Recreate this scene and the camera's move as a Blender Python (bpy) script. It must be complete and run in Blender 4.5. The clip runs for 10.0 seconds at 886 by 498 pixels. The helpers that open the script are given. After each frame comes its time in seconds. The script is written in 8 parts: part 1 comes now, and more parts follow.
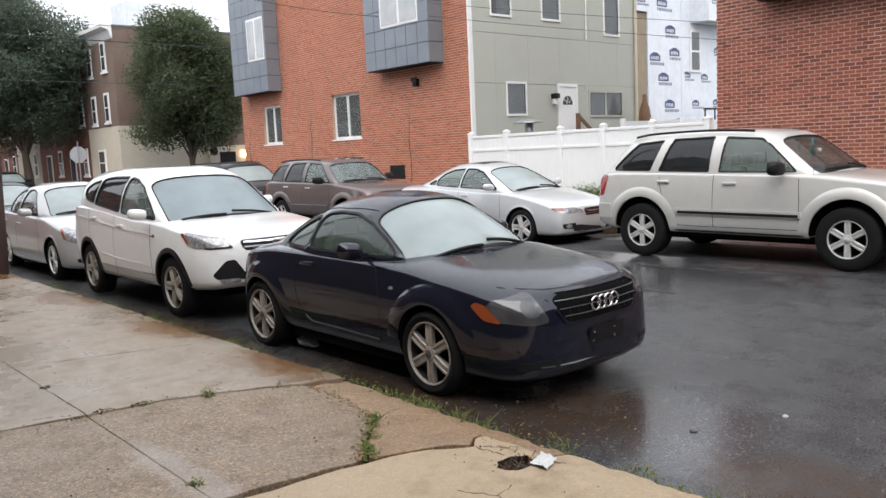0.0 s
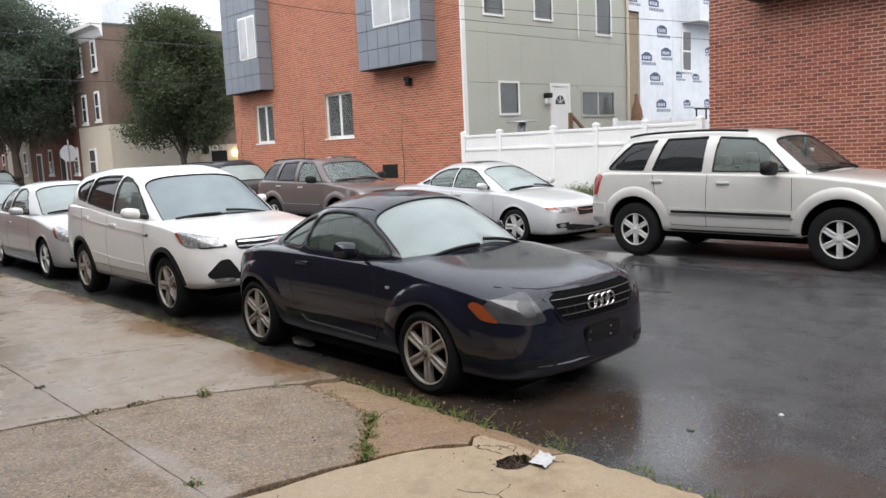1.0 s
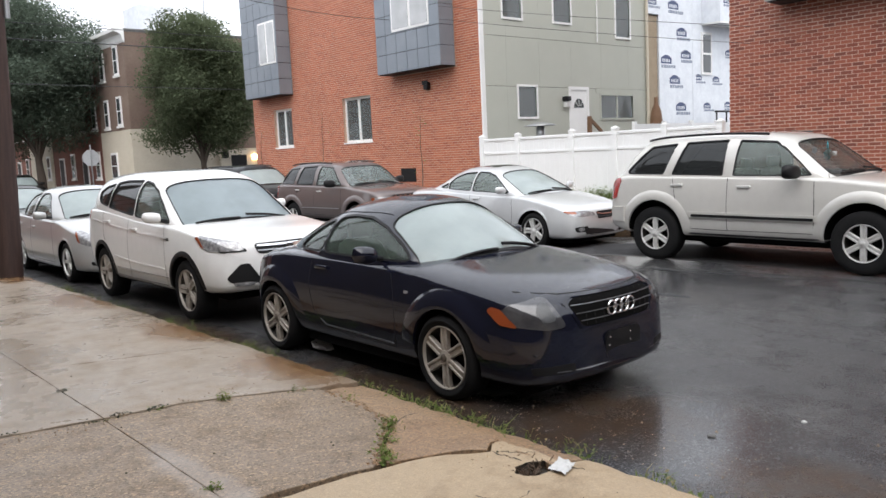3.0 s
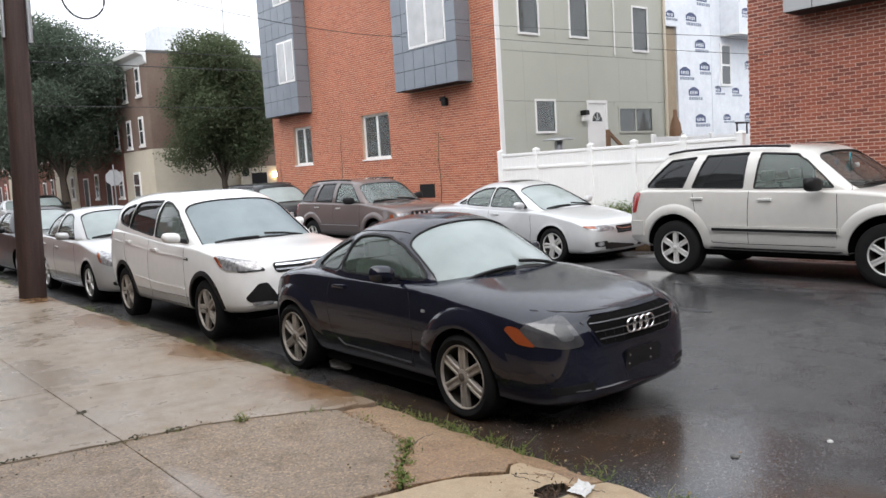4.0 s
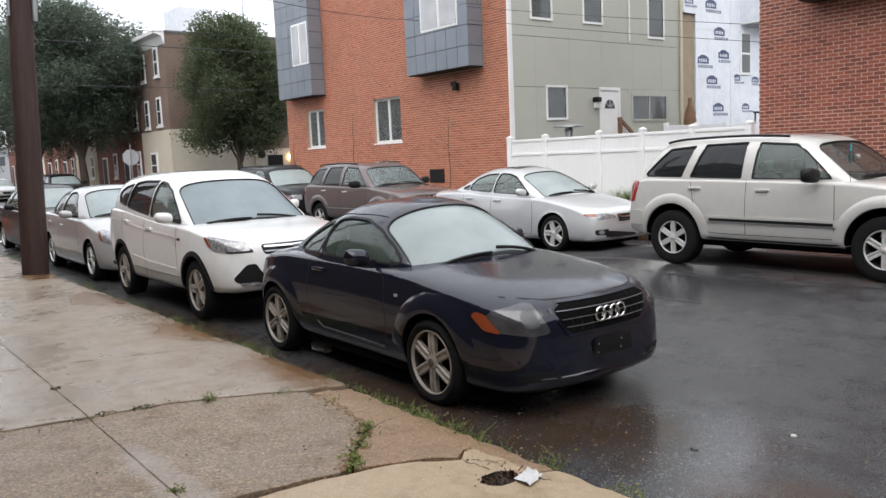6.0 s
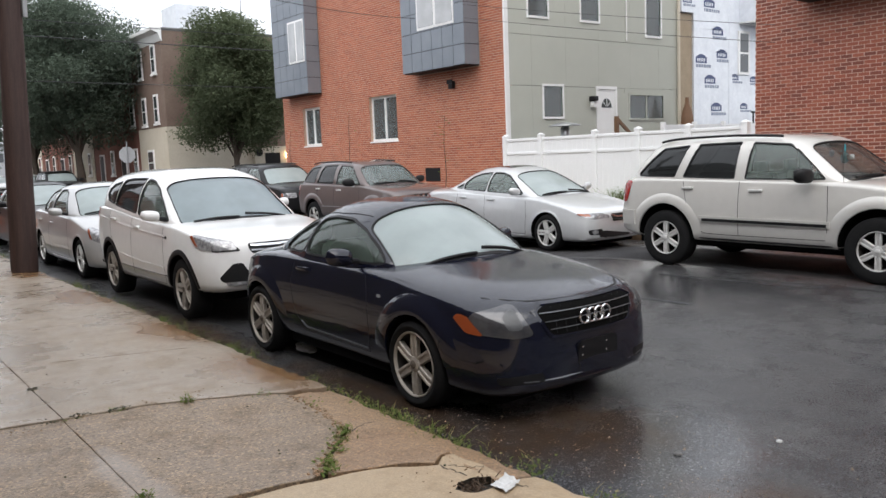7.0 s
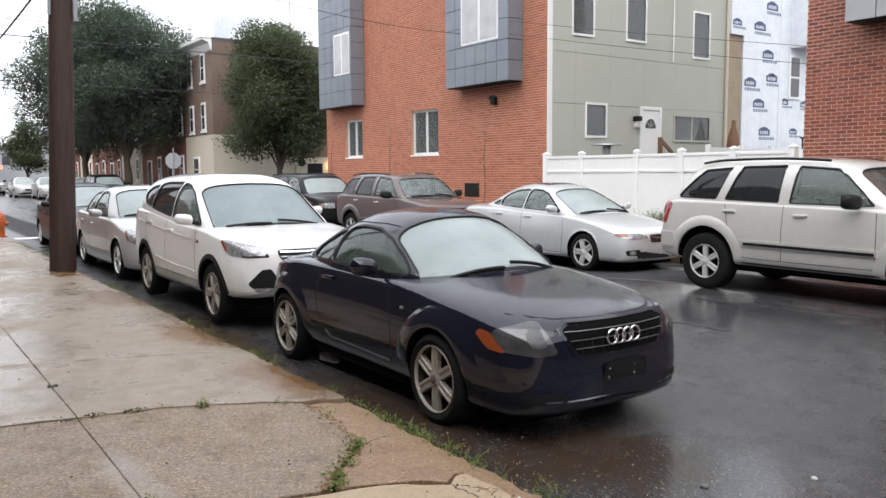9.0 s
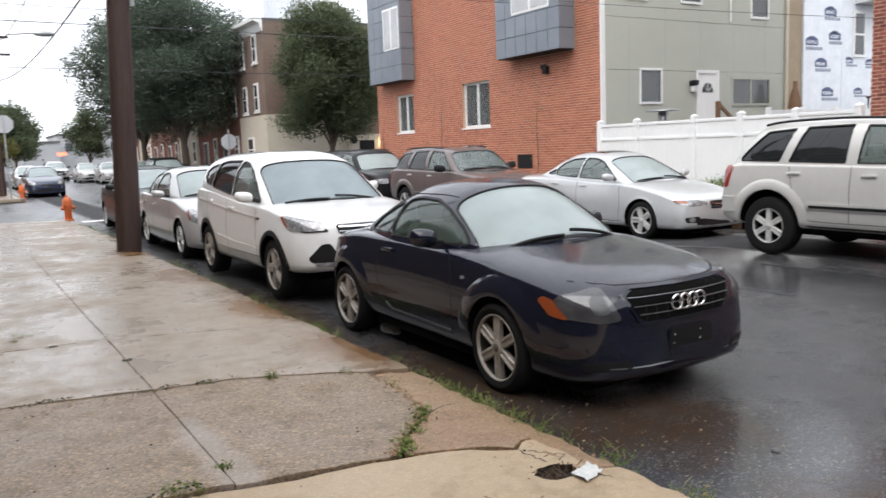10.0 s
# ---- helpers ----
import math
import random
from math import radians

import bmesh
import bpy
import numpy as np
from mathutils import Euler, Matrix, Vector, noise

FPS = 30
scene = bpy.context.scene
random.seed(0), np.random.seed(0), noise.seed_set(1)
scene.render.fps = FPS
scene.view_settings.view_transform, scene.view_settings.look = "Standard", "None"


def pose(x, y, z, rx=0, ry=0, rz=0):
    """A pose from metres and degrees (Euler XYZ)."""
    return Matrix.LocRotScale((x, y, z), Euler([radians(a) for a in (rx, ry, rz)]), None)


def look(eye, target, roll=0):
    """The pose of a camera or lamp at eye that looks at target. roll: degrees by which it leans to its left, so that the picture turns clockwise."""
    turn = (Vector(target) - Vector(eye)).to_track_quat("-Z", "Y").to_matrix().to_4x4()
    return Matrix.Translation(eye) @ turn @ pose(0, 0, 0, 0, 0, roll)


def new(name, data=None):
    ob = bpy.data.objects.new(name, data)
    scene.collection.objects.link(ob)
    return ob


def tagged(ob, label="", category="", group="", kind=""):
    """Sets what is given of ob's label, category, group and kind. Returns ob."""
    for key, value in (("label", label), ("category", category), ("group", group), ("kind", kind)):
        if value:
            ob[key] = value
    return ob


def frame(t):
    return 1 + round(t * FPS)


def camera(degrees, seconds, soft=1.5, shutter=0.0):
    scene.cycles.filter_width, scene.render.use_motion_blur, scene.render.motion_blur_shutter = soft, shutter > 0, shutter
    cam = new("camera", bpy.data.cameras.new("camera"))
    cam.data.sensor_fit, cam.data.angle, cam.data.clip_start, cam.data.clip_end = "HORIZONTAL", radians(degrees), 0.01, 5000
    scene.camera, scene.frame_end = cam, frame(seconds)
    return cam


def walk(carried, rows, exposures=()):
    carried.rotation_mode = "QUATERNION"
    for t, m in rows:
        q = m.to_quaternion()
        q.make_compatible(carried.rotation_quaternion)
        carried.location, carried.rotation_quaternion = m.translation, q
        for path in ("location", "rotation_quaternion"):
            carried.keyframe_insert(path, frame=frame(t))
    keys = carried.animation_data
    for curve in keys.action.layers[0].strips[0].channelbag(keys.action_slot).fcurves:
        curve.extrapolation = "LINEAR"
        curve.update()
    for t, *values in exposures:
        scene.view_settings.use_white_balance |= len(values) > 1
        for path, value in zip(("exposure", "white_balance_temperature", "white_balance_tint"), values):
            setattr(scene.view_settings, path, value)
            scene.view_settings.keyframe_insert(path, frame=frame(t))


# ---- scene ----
cam = camera(58.3, 10.0, shutter=0.5)
PATH = [
    (0, (0.318, 0.697, 1.74), (1.64, 2.177, 1.493), -2.7),
    (0.5, (0.291, 0.72, 1.731), (1.617, 2.197, 1.486), -2.5),
    (1, (0.286, 0.722, 1.744), (1.624, 2.187, 1.494), -2.6),
    (1.5, (0.288, 0.731, 1.746), (1.62, 2.203, 1.495), -2.6),
    (2, (0.273, 0.716, 1.742), (1.603, 2.191, 1.505), -2.1),
    (2.5, (0.279, 0.724, 1.746), (1.603, 2.203, 1.503), -2.3),
    (4, (0.332, 0.735, 1.776), (1.603, 2.267, 1.576), -3.5),
    (4.5, (0.382, 0.742, 1.792), (1.71, 2.23, 1.637), -3.1),
    (5, (0.473, 0.586, 1.782), (1.67, 2.176, 1.591), -3.2),
    (5.5, (0.532, 0.531, 1.76), (1.714, 2.13, 1.541), -3.5),
    (5.7, (0.574, 0.532, 1.754), (1.798, 2.097, 1.522), -2.7),
    (7, (0.768, 0.533, 1.746), (1.996, 2.093, 1.509), -2.3),
    (7.5, (0.931, 0.53, 1.727), (2.036, 2.163, 1.393), -3.8),
    (8, (0.953, 0.629, 1.717), (2.108, 2.236, 1.428), -1.1),
    (8.5, (0.961, 0.621, 1.72), (2.123, 2.229, 1.467), -0.8),
    (9, (0.926, 0.582, 1.7), (2.078, 2.205, 1.506), -0.4),
    (9.5, (0.892, 0.6, 1.683), (2.017, 2.238, 1.455), -1.3),
    (10, (0.88, 0.602, 1.668), (1.916, 2.293, 1.413), -2.2),
]
walk(cam, [(t, look(eye, target, roll)) for t, eye, target, roll in PATH],
     [(0, 0.74), (4.5, 0.74), (5, 0.64), (5.5, 0.63), (7, 0.58), (8, 0.70), (8.5, 0.74), (10, 0.74)])

# ---------------------------------------------------------------- light
world = bpy.data.worlds.new("overcast")
scene.world = world
world.use_nodes = True
wn, wl = world.node_tree.nodes, world.node_tree.links
sky = wn.new("ShaderNodeTexSky")
sky.sky_type, sky.sun_disc = "NISHITA", False
sky.sun_elevation, sky.sun_rotation = radians(56), radians(225)
sky.air_density, sky.dust_density = 1.0, 5.0
veil = wn.new("ShaderNodeMix")
veil.data_type = "RGBA"
veil.inputs[0].default_value = 0.9
veil.inputs[7].default_value = (11.1, 11.5, 12.35, 1)
wl.new(sky.outputs[0], veil.inputs[6])
wl.new(veil.outputs[2], wn["Background"].inputs[0])
wn["Background"].inputs[1].default_value = 0.10

sun = new("sun", bpy.data.lights.new("sun", "SUN"))
sun.data.energy, sun.data.angle, sun.data.color = 1.5, radians(70), (1.0, 0.97, 0.93)
sun.matrix_world = look((-17, -17, 36), (0, 0, 0))

# ---------------------------------------------------------------- materials


def shade(name, colour, rough=0.6, metal=0.0, coat=0.0):
    m = bpy.data.materials.new(name)
    m.use_nodes = True
    b = m.node_tree.nodes["Principled BSDF"]
    b.inputs["Base Color"].default_value = (*colour, 1)
    b.inputs["Roughness"].default_value = rough
    b.inputs["Metallic"].default_value = metal
    b.inputs["Coat Weight"].default_value = coat
    b.inputs["Coat Roughness"].default_value = 0.04
    return m


def node(m, kind, **inputs):
    n = m.node_tree.nodes.new("ShaderNode" + kind)
    for k, v in inputs.items():
        n.inputs[k.replace("_", " ")].default_value = v
    return n


def wire(m, a, b):
    m.node_tree.links.new(a, b)


def coords(m, kind="Object"):
    return node(m, "TexCoord").outputs[kind]


def noise_of(m, scale, detail=4.0, rough=0.55, src=None, stretch=None):
    n = node(m, "TexNoise", Scale=scale, Detail=detail, Roughness=rough)
    src = src or coords(m)
    if stretch:
        mp = node(m, "Mapping")
        mp.inputs["Scale"].default_value = stretch
        wire(m, src, mp.inputs[0])
        src = mp.outputs[0]
    wire(m, src, n.inputs["Vector"])
    return n.outputs["Fac"]


def ramp(m, fac, stops):
    r = node(m, "ValToRGB")
    e = r.color_ramp.elements
    while len(e) < len(stops):
        e.new(0.5)
    for el, (p, c) in zip(e, stops):
        el.position = p
        el.color = (*c, 1) if len(c) == 3 else c
    wire(m, fac, r.inputs[0])
    return r.outputs[0]


def grey(*v):
    return [(p, (c, c, c)) for p, c in v]


def mixed(m, fac, a, b, blend="MIX"):
    n = node(m, "Mix")
    n.data_type, n.blend_type = "RGBA", blend
    for sock, v in ((n.inputs[0], fac), (n.inputs[6], a), (n.inputs[7], b)):
        if hasattr(v, "is_linked"):
            wire(m, v, sock)
        else:
            sock.default_value = v if not isinstance(v, tuple) else (*v, 1)
    return n.outputs[2]


def bump(m, height, strength=0.3, distance=0.01, before=None):
    b = node(m, "Bump", Strength=strength, Distance=distance)
    wire(m, height, b.inputs["Height"])
    if before is not None:
        wire(m, before, b.inputs["Normal"])
    return b.outputs[0]


def put(m, **sockets):
    b = m.node_tree.nodes["Principled BSDF"]
    for k, v in sockets.items():
        s = b.inputs[k.replace("_", " ")]
        if hasattr(v, "is_linked"):
            wire(m, v, s)
        else:
            s.default_value = v


def worn(name, a, b, rough=(0.5, 0.7), scale=3.0, fine=60.0, relief=0.15, metal=0.0, stretch=None, grain=0.15):
    """Two tones blended by broad noise, with fine grain in tone and relief."""
    m = shade(name, a, rough[0], metal)
    big = noise_of(m, scale, 6, 0.6, stretch=stretch)
    small = noise_of(m, fine, 3, 0.6)
    base = mixed(m, ramp(m, big, grey((0.3, 0), (0.7, 1))), a, b)
    tone = ramp(m, small, grey((0.25, 1 - grain), (0.75, 1 + grain * 0.8)))
    put(m, Base_Color=mixed(m, 1.0, base, tone, "MULTIPLY"),
        Roughness=ramp(m, big, grey((0.3, rough[0]), (0.7, rough[1]))),
        Normal=bump(m, small, relief, 0.004))
    return m


def car_paint(name, colour, metal=0.35, rough=0.4, wet=0.05, wet_ior=1.5):
    """Lacquered paint with rain beading on it in patches."""
    m = shade(name, colour, rough, metal, 1.0)
    put(m, Specular_IOR_Level=0.12, Coat_IOR=wet_ior)
    flake = noise_of(m, 9.0, 5)
    put(m, Base_Color=mixed(m, ramp(m, flake, grey((0.35, 0), (0.75, 1))), colour, tuple(c * 0.95 for c in colour)))
    v = node(m, "TexVoronoi", Scale=66.0)
    wire(m, coords(m), v.inputs["Vector"])
    drops = ramp(m, v.outputs["Distance"], grey((0.1, 1), (0.4, 0)))
    up = node(m, "SeparateXYZ")
    wire(m, coords(m, "Normal"), up.inputs[0])
    level = ramp(m, up.outputs[2], grey((0.45, 0.12), (0.85, 1)))
    patch_of = mixed(m, 1.0, ramp(m, noise_of(m, 2.6, 5, 0.6), grey((0.37, 0.2), (0.45, 1))), level, "MULTIPLY")
    put(m, Coat_Normal=bump(m, mixed(m, 1.0, drops, patch_of, "MULTIPLY"), min(1.0, wet * 1.7), 0.003),
        Coat_Roughness=ramp(m, patch_of, grey((0.1, 0.035), (0.9, 0.035 + 0.42 * wet))))
    return m


def glass(name, tint, film=0.0, film_colour=(0.55, 0.6, 0.62)):
    """Tinted pane: clear body, Fresnel gloss, and a thin pale film for rain and reflected sky where it has one."""
    m = bpy.data.materials.new(name)
    m.use_nodes = True
    nt = m.node_tree
    out = nt.nodes["Material Output"]
    nt.nodes.remove(nt.nodes["Principled BSDF"])
    clear = node(m, "BsdfTransparent")
    clear.inputs[0].default_value = (*tint, 1)
    sheen_film = node(m, "BsdfDiffuse")
    sheen_film.inputs[0].default_value = (*film_colour, 1)
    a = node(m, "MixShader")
    film_mix = ramp(m, noise_of(m, 2.2, 4, 0.5), grey((0.3, film * 0.88), (0.62, min(1, film * 1.08))))
    wire(m, film_mix, a.inputs[0])
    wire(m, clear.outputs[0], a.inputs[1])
    wire(m, sheen_film.outputs[0], a.inputs[2])
    gloss = node(m, "BsdfGlossy")
    gloss.inputs["Roughness"].default_value = 0.03
    fres = node(m, "Fresnel", IOR=1.5)
    b = node(m, "MixShader")
    wire(m, fres.outputs[0], b.inputs[0])
    wire(m, a.outputs[0], b.inputs[1])
    wire(m, gloss.outputs[0], b.inputs[2])
    wire(m, b.outputs[0], out.inputs[0])
    return m


def blots(m, src, spots, ragged=0.5, scale=3.0):
    """A mask of uneven stains; spots are (x, y, half width, half length)."""
    wob = noise_of(m, scale, 6, 0.65, src)
    total = None
    for x, y, rx, ry in spots:
        mp = node(m, "Mapping")
        mp.inputs["Location"].default_value = (-x / rx, -y / ry, 0)
        mp.inputs["Scale"].default_value = (1 / rx, 1 / ry, 0)
        wire(m, src, mp.inputs[0])
        ln = node(m, "VectorMath")
        ln.operation = "LENGTH"
        wire(m, mp.outputs[0], ln.inputs[0])
        far = node(m, "Math")
        far.operation = "MULTIPLY_ADD"
        wire(m, wob, far.inputs[0])
        far.inputs[1].default_value = ragged * 4
        wire(m, ln.outputs["Value"], far.inputs[2])
        edge = node(m, "MapRange")
        for k, v in ((1, 0.55 + ragged * 2), (2, 1.25 + ragged * 2), (3, 1.0), (4, 0.0)):
            edge.inputs[k].default_value = v
        wire(m, far.outputs[0], edge.inputs[0])
        total = edge.outputs[0] if total is None else mixed(m, 1.0, total, edge.outputs[0], "LIGHTEN")
    return total


def wet_asphalt():
    """Worn asphalt under a film of rain, stony between the pools, with patches of brown silt by the kerb."""
    m = shade("wet_asphalt", (0.05, 0.05, 0.053), 0.4)
    src = coords(m)
    mid = noise_of(m, 2.2, 6, 0.65, src)
    along = noise_of(m, 1.0, 5, 0.6, src, (1.2, 0.16, 1))
    grain = noise_of(m, 90.0, 3, 0.7, src)
    speck = node(m, "TexVoronoi", Scale=105.0)
    wire(m, src, speck.inputs["Vector"])
    one = node(m, "SeparateColor")
    wire(m, speck.outputs["Color"], one.inputs[0])
    stones = ramp(m, one.outputs[0], grey((0.0, 0.45), (0.45, 0.8), (0.85, 1.2), (0.93, 1.9), (1.0, 3.6)))
    base = mixed(m, ramp(m, mid, grey((0.35, 0), (0.7, 1))), (0.036, 0.036, 0.039), (0.062, 0.061, 0.062))
    base = mixed(m, 0.9, base, stones, "MULTIPLY")
    mud = blots(m, src, ((4.35, 3.95, 0.62, 0.62), (4.2, 2.35, 0.40, 0.55), (3.9, 5.3, 0.3, 1.5), (3.8, 9.0, 0.25, 2.0)), 0.45, 3.5)
    mud = mixed(m, 1.0, mud, ramp(m, noise_of(m, 9.0, 6, 0.7, src), grey((0.30, 0.35), (0.55, 1.0))), "MULTIPLY")
    base = mixed(m, mud, base, (0.047, 0.030, 0.020))
    wet = ramp(m, mixed(m, 0.5, along, mid), grey((0.40, 0), (0.60, 1)))
    film = mixed(m, wet, (0.17, 0.17, 0.17), (0.40, 0.40, 0.40))
    pool = blots(m, src, ((4.45, 3.3, 0.85, 0.75), (4.0, 4.6, 0.5, 2.0), (8.6, 6.0, 0.9, 1.8), (9.7, 7.6, 0.7, 1.2)), 0.4, 2.5)
    film = mixed(m, pool, film, (0.09, 0.09, 0.09))
    film = mixed(m, 0.35, film, ramp(m, grain, grey((0.35, 0.10), (0.7, 0.62))))
    rel = node(m, "Bump", Distance=0.004)
    wire(m, ramp(m, pool, grey((0.0, 0.42), (0.8, 0.10))), rel.inputs["Strength"])
    wire(m, mixed(m, 0.7, grain, speck.outputs["Distance"]), rel.inputs["Height"])
    sep = node(m, "SeparateXYZ")
    wire(m, src, sep.inputs[0])
    # dry, dull bands under the parked cars also stand in for the shade there
    shelter_shade = None
    for x0, x1, y0 in ((4.15, 5.5, 4.7), (9.95, 11.75, 3.6)):
        lim = []
        for socket, lo, hi in ((sep.outputs[0], x0, x0 + 0.25), (sep.outputs[0], x1, x1 - 0.25), (sep.outputs[1], y0, y0 + 0.4)):
            edge = node(m, "MapRange")
            for k, v in ((1, lo), (2, hi), (3, 0.0), (4, 1.0)):
                edge.inputs[k].default_value = v
            wire(m, socket, edge.inputs[0])
            lim.append(edge.outputs[0])
        area = mixed(m, 1.0, mixed(m, 1.0, lim[0], lim[1], "MULTIPLY"), lim[2], "MULTIPLY")
        shelter_shade = area if shelter_shade is None else mixed(m, 1.0, shelter_shade, area, "ADD")
    film = mixed(m, shelter_shade, film, (0.8, 0.8, 0.8))
    put(m, Base_Color=base, Roughness=film, Normal=rel.outputs[0], Specular_IOR_Level=ramp(m, shelter_shade, grey((0.0, 0.5), (0.8, 0.12))))
    return m


def concrete(name, a, b, stain, pebble=0.0, wetness=0.5, rust=False, bloom=False):
    m = shade(name, a, 0.6)
    src = coords(m)
    big = noise_of(m, 0.9, 7, 0.62, src)
    mid = noise_of(m, 5.0, 6, 0.6, src)
    fine = noise_of(m, 140.0, 3, 0.7, src)
    v = node(m, "TexVoronoi", Scale=82.0)
    wire(m, src, v.inputs["Vector"])
    base = mixed(m, ramp(m, big, grey((0.32, 0), (0.68, 1))), a, b)
    base = mixed(m, ramp(m, mid, grey((0.52, 0), (0.78, 0.85))), base, stain)
    base = mixed(m, 1.0, base, ramp(m, fine, grey((0.25, 0.72), (0.75, 1.25))), "MULTIPLY")
    if pebble:
        one = node(m, "SeparateColor")
        wire(m, v.outputs["Color"], one.inputs[0])
        stones = ramp(m, one.outputs[0], [(0.0, (0.35, 0.33, 0.31)), (0.25, (0.80, 0.77, 0.74)), (0.80, (1.05, 1.0, 0.96)), (0.90, (1.35, 1.22, 1.05)), (1.0, (1.8, 1.65, 1.5))])
        base = mixed(m, pebble, base, mixed(m, 1.0, base, stones, "MULTIPLY"))
    dust = node(m, "TexVoronoi", Scale=19.0)
    wire(m, src, dust.inputs["Vector"])
    spots = ramp(m, mixed(m, 0.5, dust.outputs["Distance"], mid), grey((0.17, 0.45), (0.24, 1.0)))
    base = mixed(m, 0.7, base, spots, "MULTIPLY")
    wet = ramp(m, mixed(m, 0.35, big, mid), grey((0.44, 0), (0.6, 1)))
    lo = 0.62 - 0.42 * wetness
    if rust:
        pools = blots(m, src, ((3.42, 8.25, 0.34, 0.75), (3.45, 6.15, 0.42, 0.68), (3.3, 11.2, 0.3, 0.9), (3.35, 14.4, 0.4, 0.7)), 0.4, 2.2)
        base = mixed(m, pools, base, mixed(m, ramp(m, mid, grey((0.35, 0), (0.65, 1))), (0.15, 0.075, 0.03), (0.20, 0.125, 0.066)))
        wet = mixed(m, pools, wet, (0, 0, 0))
    if bloom:
        lime = blots(m, src, ((1.9, 4.75, 0.10, 0.55), (1.93, 4.35, 0.12, 0.3)), 0.3, 5.0)
        base = mixed(m, mixed(m, 1.0, lime, (0.38, 0.38, 0.38), "MULTIPLY"), base, (0.34, 0.31, 0.29))
    put(m, Specular_IOR_Level=0.5)
    put(m, Base_Color=base, Roughness=mixed(m, wet, (lo, lo, lo), (0.66, 0.66, 0.66)),
        Normal=bump(m, mixed(m, 0.5, fine, v.outputs["Distance"]), 0.25 + 0.3 * pebble, 0.004))
    return m


def brickwork(name, a, b, c):
    """Fired clay; each brick has a tone of its own, with a sooty bloom over the whole wall."""
    m = shade(name, a, 0.75)
    src = coords(m)
    geo = node(m, "NewGeometry")
    own = geo.outputs["Random Per Island"]
    info = node(m, "ObjectInfo")
    add = node(m, "Math")
    add.operation = "ADD"
    wire(m, own, add.inputs[0])
    wire(m, info.outputs["Random"], add.inputs[1])
    fr = node(m, "Math")
    fr.operation = "FRACT"
    wire(m, add.outputs[0], fr.inputs[0])
    tone = ramp(m, fr.outputs[0], [(0.0, a), (0.45, b), (0.8, c), (1.0, a)])
    soot = noise_of(m, 0.8, 5, 0.6, src)
    grain = noise_of(m, 70.0, 4, 0.7, src)
    col = mixed(m, ramp(m, soot, grey((0.35, 0), (0.75, 0.4))), tone, tuple(x * 0.55 for x in b))
    col = mixed(m, 1.0, col, ramp(m, grain, grey((0.25, 0.75), (0.75, 1.2))), "MULTIPLY")
    put(m, Base_Color=col, Normal=bump(m, grain, 0.3, 0.004))
    return m


def foliage(name, a, b):
    m = shade(name, a, 0.75)
    put(m, Specular_IOR_Level=0.15)
    geo = node(m, "NewGeometry")
    put(m, Base_Color=ramp(m, geo.outputs["Random Per Island"], [(0.0, a), (0.6, b), (1.0, tuple(x * 0.6 for x in a))]))
    b_ = m.node_tree.nodes["Principled BSDF"]
    t = node(m, "BsdfTranslucent")
    t.inputs[0].default_value = (*b, 1)
    mx = node(m, "MixShader")
    mx.inputs[0].default_value = 0.42
    wire(m, b_.outputs[0], mx.inputs[1])
    wire(m, t.outputs[0], mx.inputs[2])
    wire(m, mx.outputs[0], m.node_tree.nodes["Material Output"].inputs[0])
    return m


ASPHALT = wet_asphalt()
SLAB = concrete("sidewalk_concrete", (0.226, 0.178, 0.131), (0.272, 0.222, 0.172), (0.172, 0.132, 0.094), 0.3, 0.95, True)
SLAB_OLD = concrete("aggregate_concrete", (0.196, 0.147, 0.101), (0.236, 0.182, 0.129), (0.136, 0.096, 0.064), 0.85, 0.4, bloom=True)
SLAB_PATCH = concrete("patched_concrete", (0.37, 0.282, 0.182), (0.32, 0.238, 0.15), (0.215, 0.152, 0.092), 0.15, 0.4)
SLAB_RUST = concrete("rusty_concrete", (0.235, 0.15, 0.086), (0.268, 0.188, 0.118), (0.158, 0.094, 0.056), 0.6, 0.4)
KERB = concrete("kerb_concrete", (0.105, 0.070, 0.042), (0.14, 0.094, 0.058), (0.05, 0.034, 0.022), 0.7, 0.6)
SILT = worn("joint_silt", (0.07, 0.056, 0.040), (0.045, 0.036, 0.026), (0.6, 0.8), 7, 80, 0.4)
DIRT = worn("dirt", (0.06, 0.045, 0.03), (0.035, 0.028, 0.02), (0.7, 0.9), 6, 80, 0.5)
MOSS = worn("moss_and_leaf_mould", (0.035, 0.045, 0.018), (0.03, 0.024, 0.015), (0.6, 0.85), 12, 90, 0.5)
SOIL = worn("wet_silt", (0.030, 0.023, 0.015), (0.016, 0.013, 0.010), (0.45, 0.7), 9, 90, 0.6)
BRICK = brickwork("orange_red_brick", (0.42, 0.128, 0.068), (0.48, 0.165, 0.090), (0.32, 0.085, 0.048))
BRICK_R = brickwork("deep_red_brick", (0.245, 0.064, 0.038), (0.335, 0.105, 0.062), (0.15, 0.040, 0.028))
MORTAR_R = worn("side_house_mortar", (0.60, 0.43, 0.36), (0.47, 0.32, 0.26), (0.8, 0.9), 4, 90, 0.3)
MORTAR = worn("mortar", (0.55, 0.385, 0.29), (0.47, 0.32, 0.24), (0.8, 0.9), 4, 90, 0.3)
FAR_BRICK = worn("far_brick", (0.20, 0.085, 0.06), (0.15, 0.06, 0.045), (0.8, 0.9), 1.2, 14, 0.2)
FAR_BROWN = worn("brown_stucco", (0.19, 0.14, 0.11), (0.15, 0.10, 0.08), (0.8, 0.9), 0.8, 10, 0.2)
CREAM = worn("cream_stucco", (0.56, 0.51, 0.42), (0.50, 0.45, 0.36), (0.8, 0.9), 0.9, 40, 0.2)
